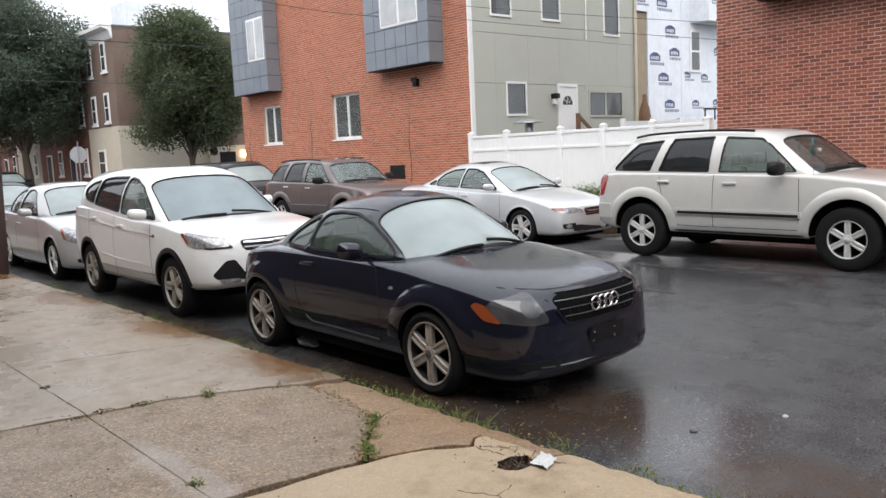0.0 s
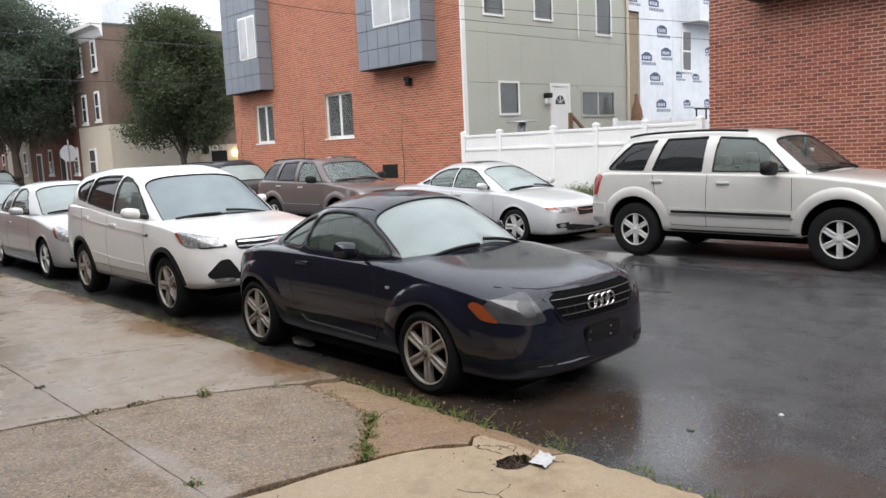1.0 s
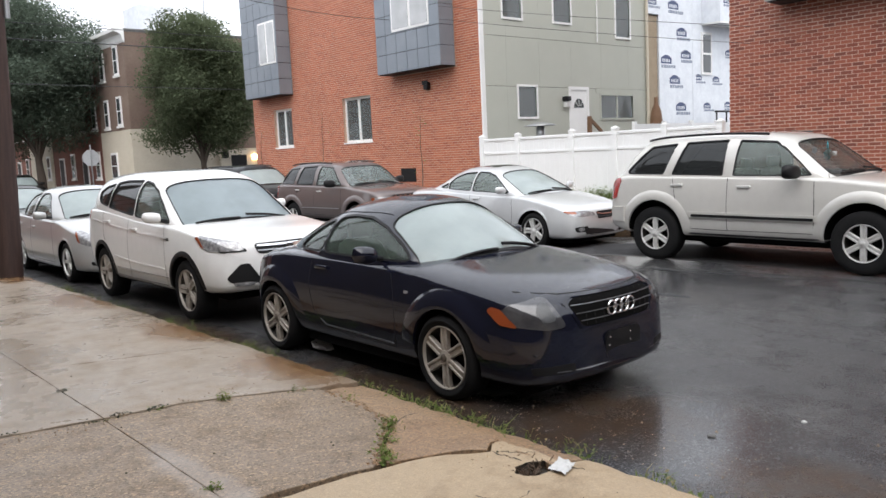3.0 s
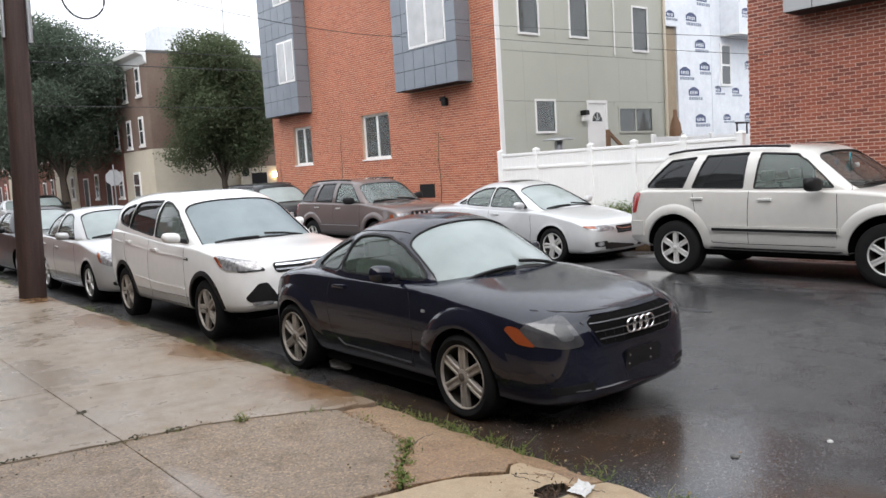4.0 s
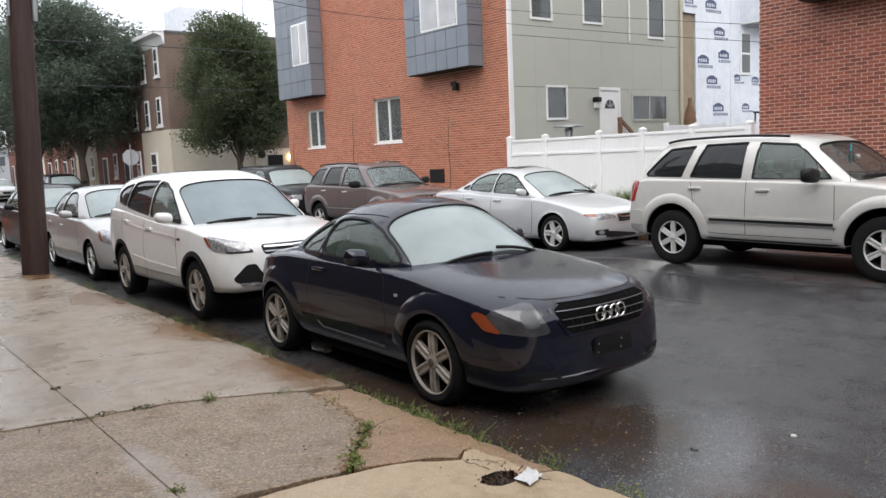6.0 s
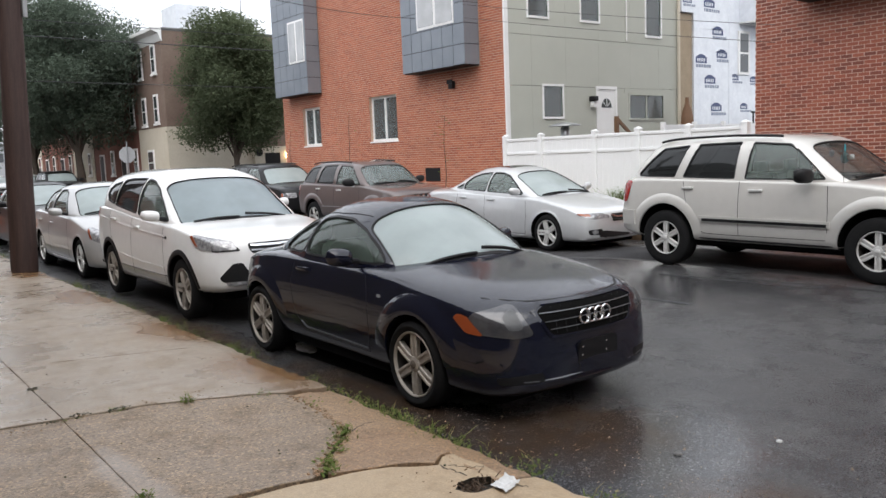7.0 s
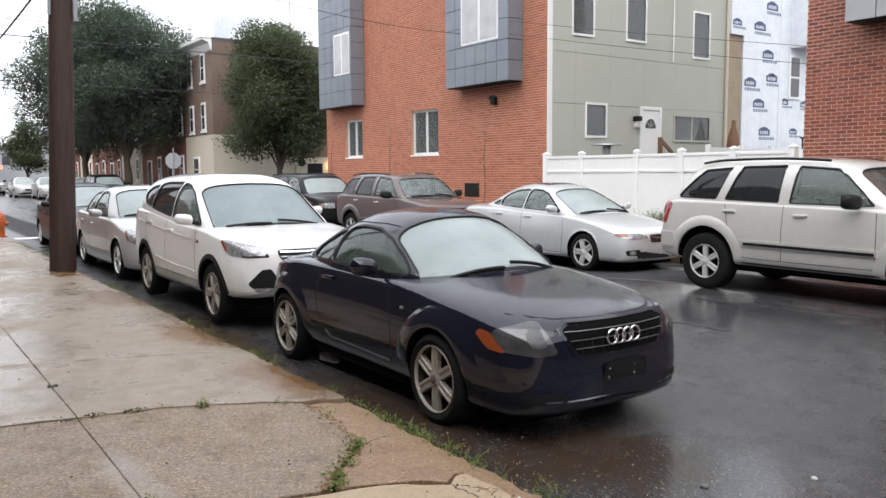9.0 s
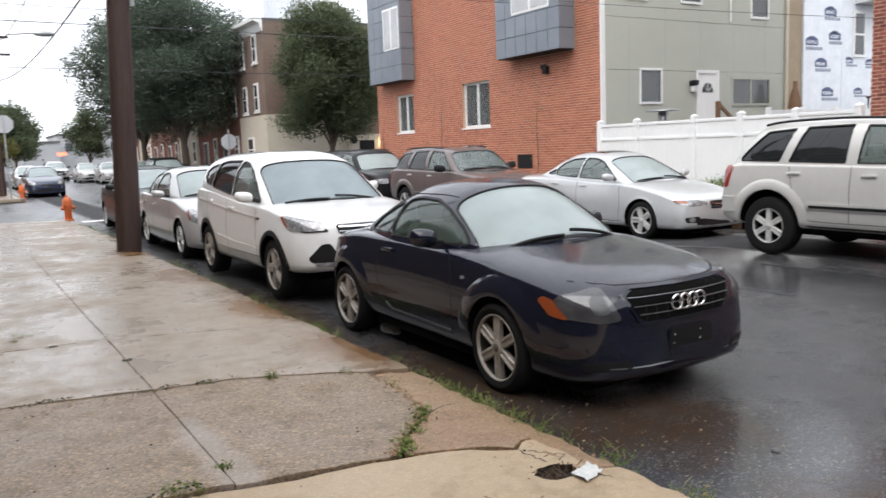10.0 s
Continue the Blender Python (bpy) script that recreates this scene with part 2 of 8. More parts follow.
SIDING = worn("grey_green_siding", (0.43, 0.44, 0.385), (0.39, 0.40, 0.35), (0.6, 0.75), 0.5, 50, 0.06, grain=0.03)
ZINC = worn("blue_grey_zinc", (0.235, 0.262, 0.295), (0.20, 0.225, 0.258), (0.4, 0.55), 1.1, 30, 0.05, 0.3, grain=0.03)
PANEL_HAZE_GREY = worn("pale_panel_haze_grey", (0.36, 0.37, 0.38), (0.33, 0.34, 0.35), (0.4, 0.5), 0.8, 30, 0.04, grain=0.03)
WHITE = worn("white_paint", (0.78, 0.78, 0.77), (0.72, 0.72, 0.71), (0.4, 0.55), 2, 40, 0.05, grain=0.03)
VINYL = worn("white_vinyl", (0.82, 0.83, 0.83), (0.77, 0.78, 0.78), (0.3, 0.42), 1.0, 30, 0.03, grain=0.03)
WRAP = worn("house_wrap", (0.74, 0.77, 0.81), (0.63, 0.66, 0.71), (0.5, 0.6), 2.4, 8, 0.4, grain=0.05)
INK = shade("blue_ink", (0.06, 0.08, 0.16), 0.6)
TURQUOISE = worn("turquoise_plastic", (0.03, 0.36, 0.42), (0.02, 0.28, 0.34), (0.35, 0.5), 20, 60, 0.05)
PALE_INK = shade("pale_ink", (0.22, 0.25, 0.32), 0.6)
TANBOARD = worn("bare_board", (0.34, 0.27, 0.19), (0.28, 0.22, 0.15), (0.8, 0.9), 2, 30, 0.2)
WOOD = worn("creosoted_wood", (0.052, 0.026, 0.020), (0.032, 0.017, 0.014), (0.55, 0.75), 3, 40, 0.5, stretch=(6, 6, 0.5))
BARE_WOOD = worn("bare_wood", (0.19, 0.105, 0.055), (0.15, 0.08, 0.045), (0.6, 0.7), 4, 40, 0.2)
BARK = worn("bark", (0.06, 0.045, 0.035), (0.09, 0.07, 0.055), (0.8, 0.95), 5, 30, 0.8)
LEAF = foliage("leaves", (0.088, 0.112, 0.066), (0.122, 0.148, 0.084))
LEAF_DARK = foliage("dark_leaves", (0.086, 0.116, 0.086), (0.122, 0.154, 0.116))
GRASS = foliage("grass", (0.095, 0.145, 0.035), (0.16, 0.205, 0.058))
STRAW = foliage("dry_grass", (0.26, 0.21, 0.10), (0.32, 0.28, 0.14))
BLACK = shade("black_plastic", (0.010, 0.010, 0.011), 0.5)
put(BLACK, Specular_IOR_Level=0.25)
RUBBER = worn("tyre_rubber", (0.010, 0.010, 0.011), (0.015, 0.015, 0.015), (0.75, 0.9), 8, 60, 0.2)
put(RUBBER, Specular_IOR_Level=0.12)
# Near-black puts the shade of wells, cockpit, grille and underside into the colour.
RECESS_SHADE = shade("recess_shade", (0.006, 0.006, 0.006), 0.9)
put(RECESS_SHADE, Specular_IOR_Level=0.04)
CABIN = shade("cabin_trim", (0.045, 0.045, 0.047), 0.7)
SEAT = worn("seat_cloth", (0.16, 0.155, 0.145), (0.12, 0.118, 0.11), (0.7, 0.8), 4, 80, 0.2)
CHROME = shade("chrome", (0.8, 0.81, 0.82), 0.12, 1.0)
ALLOY = worn("alloy", (0.68, 0.68, 0.67), (0.58, 0.57, 0.55), (0.35, 0.5), 9, 60, 0.05, 0.4)
ALLOY_DIM = worn("brake_dusted_alloy", (0.47, 0.43, 0.385), (0.30, 0.265, 0.23), (0.4, 0.55), 9, 60, 0.05, 0.3)
LAMP_GLASS = worn("clear_lamp", (0.52, 0.52, 0.53), (0.10, 0.10, 0.11), (0.08, 0.2), 22, 30, 0.2, 0.3)
put(LAMP_GLASS, Coat_Weight=1.0)
LAMP_GREY = worn("smoked_lamp", (0.085, 0.085, 0.09), (0.04, 0.04, 0.045), (0.10, 0.16), 7, 30, 0.05, 0.2)
put(LAMP_GREY, Coat_Weight=1.0)
LAMP_BOWL = worn("hazed_reflector", (0.06, 0.063, 0.068), (0.04, 0.042, 0.046), (0.45, 0.6), 9, 30, 0.05)
put(LAMP_BOWL, Coat_Weight=0.4)
# Dark tone carries the shade behind the spokes along with brake dust.
BARREL = worn("dusty_shade_barrel", (0.035, 0.03, 0.027), (0.02, 0.018, 0.016), (0.6, 0.8), 9, 60, 0.1)
DULL_BAR = shade("dull_grille_bar", (0.20, 0.205, 0.22), 0.35, 0.6)
HUB = worn("grimy_hub", (0.13, 0.105, 0.085), (0.08, 0.065, 0.052), (0.5, 0.7), 20, 80, 0.2)
AMBER = shade("amber_lens", (0.23, 0.05, 0.014), 0.2, 0.0, 0.6)
RED_LENS = shade("red_lens", (0.30, 0.014, 0.012), 0.15, 0.0, 1.0)
# Film tones stand in for sky sheen on the glass, besides rain.
GLASS_FRONT = glass("rain_and_sheen_windscreen", (0.56, 0.64, 0.64), 0.50, (0.57, 0.66, 0.66))
GLASS_BLUE = glass("blue_damp_sheen_windscreen", (0.52, 0.60, 0.62), 0.43, (0.50, 0.60, 0.64))
GLASS_SIDE = glass("side_glass", (0.74, 0.81, 0.78), 0.24, (0.42, 0.50, 0.47))
GLASS_CLEAR = glass("clear_windscreen", (0.50, 0.50, 0.47), 0.10, (0.4, 0.4, 0.38))
GLASS_GREEN = glass("green_side_glass", (0.62, 0.72, 0.66), 0.13, (0.30, 0.40, 0.34))
GLASS_MID = glass("damp_sheen_windscreen", (0.46, 0.52, 0.51), 0.27, (0.46, 0.53, 0.52))
GLASS_DARK = glass("privacy_glass", (0.07, 0.075, 0.075), 0.03)
PANE = glass("house_pane", (0.62, 0.66, 0.66), 0.24, (0.42, 0.46, 0.46))
# Pale film for curtains and the white sky mirrored in the bay panes.
PANE_BAY = glass("curtain_and_sky_pane", (0.62, 0.66, 0.66), 0.62, (0.74, 0.76, 0.78))
# Dark grey paints the dim interior behind panes; the sheathing uses it too.
INNER_SHADE = shade("inner_shade_grey", (0.09, 0.09, 0.09), 0.9)
# Serves blinds, and the sheets that paint reflected sky in upper rear windows.
BLIND_SHEEN = worn("blind_and_sheen", (0.42, 0.43, 0.42), (0.36, 0.37, 0.36), (0.8, 0.9), 3, 20, 0.1)
STEEL = worn("galvanised_steel", (0.42, 0.43, 0.44), (0.34, 0.35, 0.36), (0.35, 0.5), 5, 50, 0.1, 0.8)
SIGN_BACK = worn("sign_back", (0.50, 0.51, 0.52), (0.44, 0.45, 0.46), (0.45, 0.6), 4, 30, 0.05, 0.3)
ORANGE = worn("orange_paint", (0.62, 0.15, 0.035), (0.52, 0.11, 0.03), (0.4, 0.55), 6, 40, 0.15)
CABLE = shade("cable", (0.03, 0.032, 0.035), 0.6)
ROOFING = worn("roofing", (0.10, 0.10, 0.10), (0.14, 0.135, 0.13), (0.8, 0.9), 1.5, 30, 0.2)
TWIG = worn("dead_twigs", (0.10, 0.06, 0.035), (0.055, 0.035, 0.022), (0.6, 0.8), 9, 60, 0.3)
PAPER = worn("crumpled_paper", (0.58, 0.58, 0.57), (0.48, 0.48, 0.47), (0.6, 0.8), 14, 60, 0.4)
WARM = shade("warm_bulb", (0.9, 0.7, 0.4), 0.5)
put(WARM, Emission_Color=(1.0, 0.62, 0.28, 1), Emission_Strength=9.0)
RED_GLOW = shade("red_signal", (0.6, 0.05, 0.03), 0.4)
put(RED_GLOW, Emission_Color=(1.0, 0.08, 0.04, 1), Emission_Strength=5.0)

# ---------------------------------------------------------------- mesh tools


def finish(bm, name, mats, smooth=True, angle=40):
    me = bpy.data.meshes.new(name)
    bmesh.ops.recalc_face_normals(bm, faces=bm.faces)
    if smooth:
        for f in bm.faces:
            f.smooth = True
        for e in bm.edges:
            if len(e.link_faces) == 2 and e.calc_face_angle(0) > radians(angle):
                e.smooth = False
    bm.to_mesh(me)
    bm.free()
    for m in mats if isinstance(mats, (list, tuple)) else [mats]:
        me.materials.append(m)
    return me


def part(name, bm, material, parent, label="", smooth=True, angle=40):
    """One mesh object under a thing or a part; bm may also be a finished mesh."""
    me = finish(bm, name, material, smooth, angle) if isinstance(bm, bmesh.types.BMesh) else bm
    ob = new(name, me)
    ob.parent = parent
    return tagged(ob, label)


def thing(name, label, category, at=(0, 0, 0), group="", kind="", turn=0):
    ob = new(name)
    ob.empty_display_size = 0.2
    ob.matrix_basis = pose(*at, 0, 0, turn)
    return tagged(ob, label, category, group, kind)


def box(bm, x0, x1, y0, y1, z0, z1, bevel=0.0):
    v = [bm.verts.new((x, y, z)) for z in (z0, z1) for y in (y0, y1) for x in (x0, x1)]
    fs = [bm.faces.new([v[i] for i in q]) for q in ((0, 2, 3, 1), (4, 5, 7, 6), (0, 1, 5, 4), (2, 6, 7, 3), (0, 4, 6, 2), (1, 3, 7, 5))]
    if bevel:
        es = list({e for f in fs for e in f.edges})
        bmesh.ops.bevel(bm, geom=es, offset=bevel, segments=2, affect="EDGES", profile=0.6)
    return bm


def boxed(*a, bevel=0.0):
    return box(bmesh.new(), *a, bevel=bevel)


def prism(bm, pts, d):
    """A solid from a ring of points pushed along d."""
    a = [bm.verts.new(p) for p in pts]
    b = [bm.verts.new(Vector(p) + Vector(d)) for p in pts]
    n = len(a)
    bm.faces.new(a)
    bm.faces.new(b[::-1])
    for i in range(n):
        bm.faces.new((a[i], b[i], b[(i + 1) % n], a[(i + 1) % n]))
    return bm


def rings(bm, loops, cap=True, closed=True):
    """Skin between rings of points."""
    vs = [[bm.verts.new(p) for p in r] for r in loops]
    n = len(vs[0])
    for a, b in zip(vs, vs[1:]):
        for i in range(n if closed else n - 1):
            j = (i + 1) % n
            bm.faces.new((a[i], a[j], b[j], b[i]))
    if cap and closed:
        bm.faces.new(vs[0][::-1])
        bm.faces.new(vs[-1])
    return bm


def tube(bm, path, r, n=8, taper=None):
    path = [Vector(p) for p in path]
    loops = []
    for i, p in enumerate(path):
        d = (path[min(i + 1, len(path) - 1)] - path[max(i - 1, 0)]).normalized()
        u = d.cross(Vector((0.31, 0.12, 1)))
        if u.length < 0.15:
            u = d.cross(Vector((1, 0, 0)))
        u.normalize()
        w = d.cross(u)
        rr = r if taper is None else r + (taper - r) * i / (len(path) - 1)
        loops.append([p + rr * (u * math.cos(6.28319 * k / n) + w * math.sin(6.28319 * k / n)) for k in range(n)])
    return rings(bm, loops)


def lathe(bm, profile, axis="z", n=32, at=(0, 0, 0), cap=True):
    """Profile of (radius, height) turned about an axis."""
    loops = []
    for r, h in profile:
        ring = []
        for k in range(n):
            c, s = r * math.cos(6.283185 * k / n), r * math.sin(6.283185 * k / n)
            p = {"z": (c, s, h), "x": (h, c, s), "y": (c, h, s)}[axis]
            ring.append(Vector(p) + Vector(at))
        loops.append(ring)
    return rings(bm, loops, cap)


def glide(pts):
    """A smooth curve through points, which does not overshoot."""
    xs, ys = [p[0] for p in pts], [p[1] for p in pts]
    h = np.diff(xs)
    d = np.diff(ys) / h
    m = np.zeros(len(xs))
    m[0], m[-1] = d[0], d[-1]
    for i in range(1, len(xs) - 1):
        if d[i - 1] * d[i] > 0:
            a, b = 2 * h[i] + h[i - 1], h[i] + 2 * h[i - 1]
            m[i] = (a + b) / (a / d[i - 1] + b / d[i])

    def f(x):
        x = min(max(x, xs[0]), xs[-1])
        i = min(max(int(np.searchsorted(xs, x)) - 1, 0), len(xs) - 2)
        t = (x - xs[i]) / h[i]
        return float((2 * t**3 - 3 * t**2 + 1) * ys[i] + (t**3 - 2 * t**2 + t) * h[i] * m[i]
                     + (3 * t**2 - 2 * t**3) * ys[i + 1] + (t**3 - t**2) * h[i] * m[i + 1])

    return f


def cut(ob_mesh, cutter_mesh, tangled=False):
    """The first mesh less the second, as a new mesh; the cut faces keep the cutter's material."""
    a, b = new("a", ob_mesh), new("b", cutter_mesh)
    md = a.modifiers.new("cut", "BOOLEAN")
    md.object, md.operation, md.solver = b, "DIFFERENCE", "EXACT"
    md.material_mode, md.use_self = "TRANSFER", tangled
    me = bpy.data.meshes.new_from_object(a.evaluated_get(bpy.context.evaluated_depsgraph_get()))
    bpy.data.objects.remove(a)
    bpy.data.objects.remove(b)
    return me

# ---------------------------------------------------------------- ground
KERB_X, FAR_KERB, WALL_X, GREY_Y = 3.5, 12.7, 15.4, 16.2
cross_z = glide([(-400, -0.04), (3.2, -0.04), (6.2, -0.03), (9.3, 0.115), (13, 0.115), (400, 0.115)])
along_z = glide([(-200, 1.0), (7.5, 1.0), (10.3, 0.0), (700, 0.0)])


def road_z(x, y=0.0):
    """The street rises a little towards the far kerb, beside the first house only."""
    z = cross_z(x)
    return z if z < 0 else z * along_z(y)


def sheet():
    bm = bmesh.new()
    xs = [-400, -60, -10, 3.0, 3.5, 4, 4.5, 5, 5.5, 6, 6.5, 7, 7.5, 8, 8.5, 9, 9.5, 10, 11, 12.5, 16, 60, 400]
    ys = [-120, -20, 0, 5, 7.5, 8, 8.5, 9, 9.5, 10, 10.5, 20, 30, 45, 90, 250, 700]
    rows = [[bm.verts.new((x, y, road_z(x, y))) for x in xs] for y in ys]
    for a, b in zip(rows, rows[1:]):
        for i in range(len(xs) - 1):
            bm.faces.new((a[i], a[i + 1], b[i + 1], b[i]))
    return bm


ground = new("ground", finish(sheet(), "ground", ASPHALT))
tagged(ground, "wet black asphalt street with dull puddles and loose grit", "road", kind="structure")


def slab_ring(pts, wobble=0.012, step=0.25, seed=1):
    """A slab's outline with slightly ragged edges."""
    rnd = random.Random(seed)
    out = []
    for a, b in zip(pts, pts[1:] + pts[:1]):
        a, b = Vector((*a, 0)), Vector((*b, 0))
        n = max(1, int((b - a).length / step))
        side_ = Vector((-(b - a).y, (b - a).x, 0)).normalized()
        for k in range(n):
            straight = abs(a.x - b.x) < 0.02 and abs(a.x - 1.88) < 0.02
            j = 0 if k == 0 else rnd.uniform(-wobble, wobble) * (0.2 if straight else 1)
            out.append(a.lerp(b, k / n) + side_ * j)
    return out


def slab(name, parent, pts, z, mat, tilt=(0, 0), seed=1, depth=0.09, wobble=0.012, step=0.11):
    ring = slab_ring(pts, wobble, step, seed)
    c = sum(ring, Vector()) / len(ring)
    zz = lambda p: z + tilt[0] * (p.x - c.x) + tilt[1] * (p.y - c.y)
    bm = bmesh.new()
    inner = [c + (p - c) * (1 - 0.005 / max(0.2, (p - c).length)) for p in ring]
    rings(bm, [[(p.x, p.y, z - depth) for p in ring], [(p.x, p.y, zz(p) - 0.0035) for p in ring], [(p.x, p.y, zz(p)) for p in inner]])
    return part(name, bm, mat, parent, smooth=False)


pavement = thing("pavement", "wet cracked concrete sidewalk with weeds in its joints", "sidewalk", kind="structure")
part("bed", boxed(-1.62, KERB_X - 0.14, -14.4, 24.0, -0.06, 0.045), DIRT, pavement)
LX = 1.88  # the joint along the sidewalk
part("joint_fill", boxed(-1.6, 3.05, 4.45, 23.9, 0.046, 0.104), SILT, pavement)
patch_slab = slab("slab", pavement, [(1.0, -0.6), (3.36, -0.6), (3.40, 2.4), (3.40, 3.86), (3.33, 3.87), (3.24, 3.79), (3.04, 3.94), (2.83, 4.02), (2.65, 4.05), (2.30, 4.105), (1.90, 4.165), (1.25, 4.28), (1.0, 4.1)], 0.105, SLAB_PATCH, (-0.008, 0), 11, wobble=0.02)
slab("slab", pavement, [(-1.6, -0.6), (0.99, -0.6), (0.99, 4.1), (1.2, 4.32), (-1.6, 4.45)], 0.125, SLAB_PATCH, (0, 0), 12)
slab("slab", pavement, [(LX + 0.002, 4.185), (2.32, 4.125), (2.63, 4.065), (2.71, 4.10), (2.83, 4.27), (3.12, 4.58), (3.21, 4.9), (3.20, 5.1), (3.26, 5.35), (3.21, 5.50), (2.97, 5.66), (2.38, 5.915), (LX + 0.002, 5.98)], 0.127, SLAB_OLD, (-0.010, 0.008), 13, wobble=0.018)
slab("slab", pavement, [(-1.6, 4.48), (1.0, 4.36), (LX - 0.002, 4.195), (LX - 0.002, 5.98), (1.2, 6.14), (-1.6, 6.48)], 0.143, SLAB_OLD, (-0.004, 0.006), 14)
rusty_slab = slab("slab", pavement, [(2.73, 4.075), (2.85, 4.03), (3.05, 3.955), (3.235, 3.815), (3.33, 3.885), (3.395, 3.88), (3.40, 5.48), (3.24, 5.495), (3.275, 5.35), (3.215, 5.1), (3.225, 4.9), (3.135, 4.57), (2.845, 4.255)], 0.1025, SLAB_RUST, (-0.012, 0), 15, wobble=0.022)
slab("slab", pavement, [(LX + 0.002, 5.983), (2.38, 5.920), (2.98, 5.666), (3.22, 5.507), (3.40, 5.495), (3.40, 7.31), (2.4, 7.62), (LX + 0.002, 7.77)], 0.14, SLAB, (-0.014, 0), 16)
slab("slab", pavement, [(-1.6, 6.486), (1.2, 6.144), (LX - 0.002, 5.984), (LX - 0.002, 7.77), (-1.6, 8.1)], 0.155, SLAB, (-0.003, 0), 17)
for i in range(6):
    a, b = -0.62 - 2.3 * i, -2.92 - 2.3 * i
    slab("slab", pavement, [(1.0, b + 0.015), (3.36, b + 0.015), (3.36, a), (1.0, a)], 0.105, SLAB, (-0.008, 0), 90 + i)
    slab("slab", pavement, [(-1.6, b + 0.015), (0.99, b + 0.015), (0.99, a), (-1.6, a)], 0.125, SLAB, (0, 0), 100 + i)
yy = [7.785, 9.66, 11.6, 13.5, 15.4, 17.3, 19.2, 21.1, 22.8, 24.0]
for i, (a, b) in enumerate(zip(yy, yy[1:])):
    slab("slab", pavement, [(LX + 0.002, a), (3.39, a - 0.45), (3.39, b - 0.462), (LX + 0.002, b - 0.012)], 0.14, SLAB, (-0.014, 0), 20 + i)
    slab("slab", pavement, [(-1.6, a + 0.33), (LX - 0.002, a), (LX - 0.002, b - 0.012), (-1.6, b + 0.318)], 0.155, SLAB, (-0.003, 0), 40 + i)
# kerb: stones end to end, broken near the drain hole
kerb = thing("kerb", "low worn concrete kerb, chipped and stained brown", "kerb", kind="structure")
ky = [-14.4, -12.0, -9.7, -7.4, -5.1, -2.9, -0.6, 1.6, 3.38, 5.5, 7.7, 9.9, 12.1, 14.3, 16.5, 18.7, 20.9, 22.7]
for i, (a, b) in enumerate(zip(ky, ky[1:])):
    top = 0.078 if a < 3 else (0.084 if a < 5 else 0.114)
    slab("kerb_stone", kerb, [(3.345, a), (3.53 + 0.02 * (i % 2), a), (3.53 + 0.02 * (i % 3), b - 0.006), (3.345, b - 0.006)], top, SLAB_PATCH if a < 3 else (SLAB_RUST if a < 5 else SLAB), (-0.12, 0), 70 + i, 0.17, 0.024, 0.07)
bm = bmesh.new()
arc = [(3.55 - 1.4 + 1.4 * math.cos(a), 22.72 + 1.9 * math.sin(a)) for a in np.linspace(0, math.pi / 2, 10)]
arc += [(-1.6, 24.62)]
rings(bm, [[(x, y, -0.06), (x - 0.01, y - 0.01, 0.08), (x - 0.14, y - 0.14, 0.095), (x - 0.14, y - 0.14, -0.06)] for x, y in arc])
part("kerb_return", bm, KERB, kerb)

far_walk = thing("far_pavement", "concrete sidewalk and kerb along the opposite building line", "sidewalk", kind="structure")
for i in range(12):
    y = -10 + 3.25 * i
    part("slab", boxed(FAR_KERB + 0.16, WALL_X + 0.02, y, y + 3.235, -0.02, 0.235), SLAB, far_walk, smooth=False)
    part("kerb_stone", boxed(FAR_KERB, FAR_KERB + 0.15, y, y + 3.24, -0.02, 0.24, bevel=0.02), KERB, far_walk)
for i in range(16):
    y = 41.0 + 4 * i
    part("slab", boxed(FAR_KERB + 0.16, WALL_X + 0.02, y, y + 3.985, -0.02, 0.235), SLAB, far_walk, smooth=False)
    part("kerb_stone", boxed(FAR_KERB, FAR_KERB + 0.15, y, y + 3.99, -0.02, 0.24, bevel=0.02), KERB, far_walk)
left_walk = thing("next_pavement", "concrete sidewalk of the next block, beyond the side street", "sidewalk", kind="structure")
part("slab", boxed(-2.5, 3.4, 39.5, 110, 0.0, 0.12), SLAB, left_walk, smooth=False)
part("kerb_stone", boxed(3.41, 3.56, 39.5, 110, -0.05, 0.11, bevel=0.02), KERB, left_walk)

# ---------------------------------------------------------------- brick walls


def wall_grid(x, y0, y1, z0, z1, holes, thick, bm=None):
    """A wall facing -x with rectangular openings right through it; holes are (y0, y1, z0, z1)."""
    bm = bm or bmesh.new()
    ys = sorted({y0, y1, *[v for h in holes for v in h[:2] if y0 < v < y1]})
    zs = sorted({z0, z1, *[v for h in holes for v in h[2:] if z0 < v < z1]})
    for a, b in zip(ys, ys[1:]):
        for c, d in zip(zs, zs[1:]):
            if any(h[0] <= a and b <= h[1] and h[2] <= c and d <= h[3] for h in holes):
                continue
            box(bm, x, x + thick, a, b, c, d)
    return bm


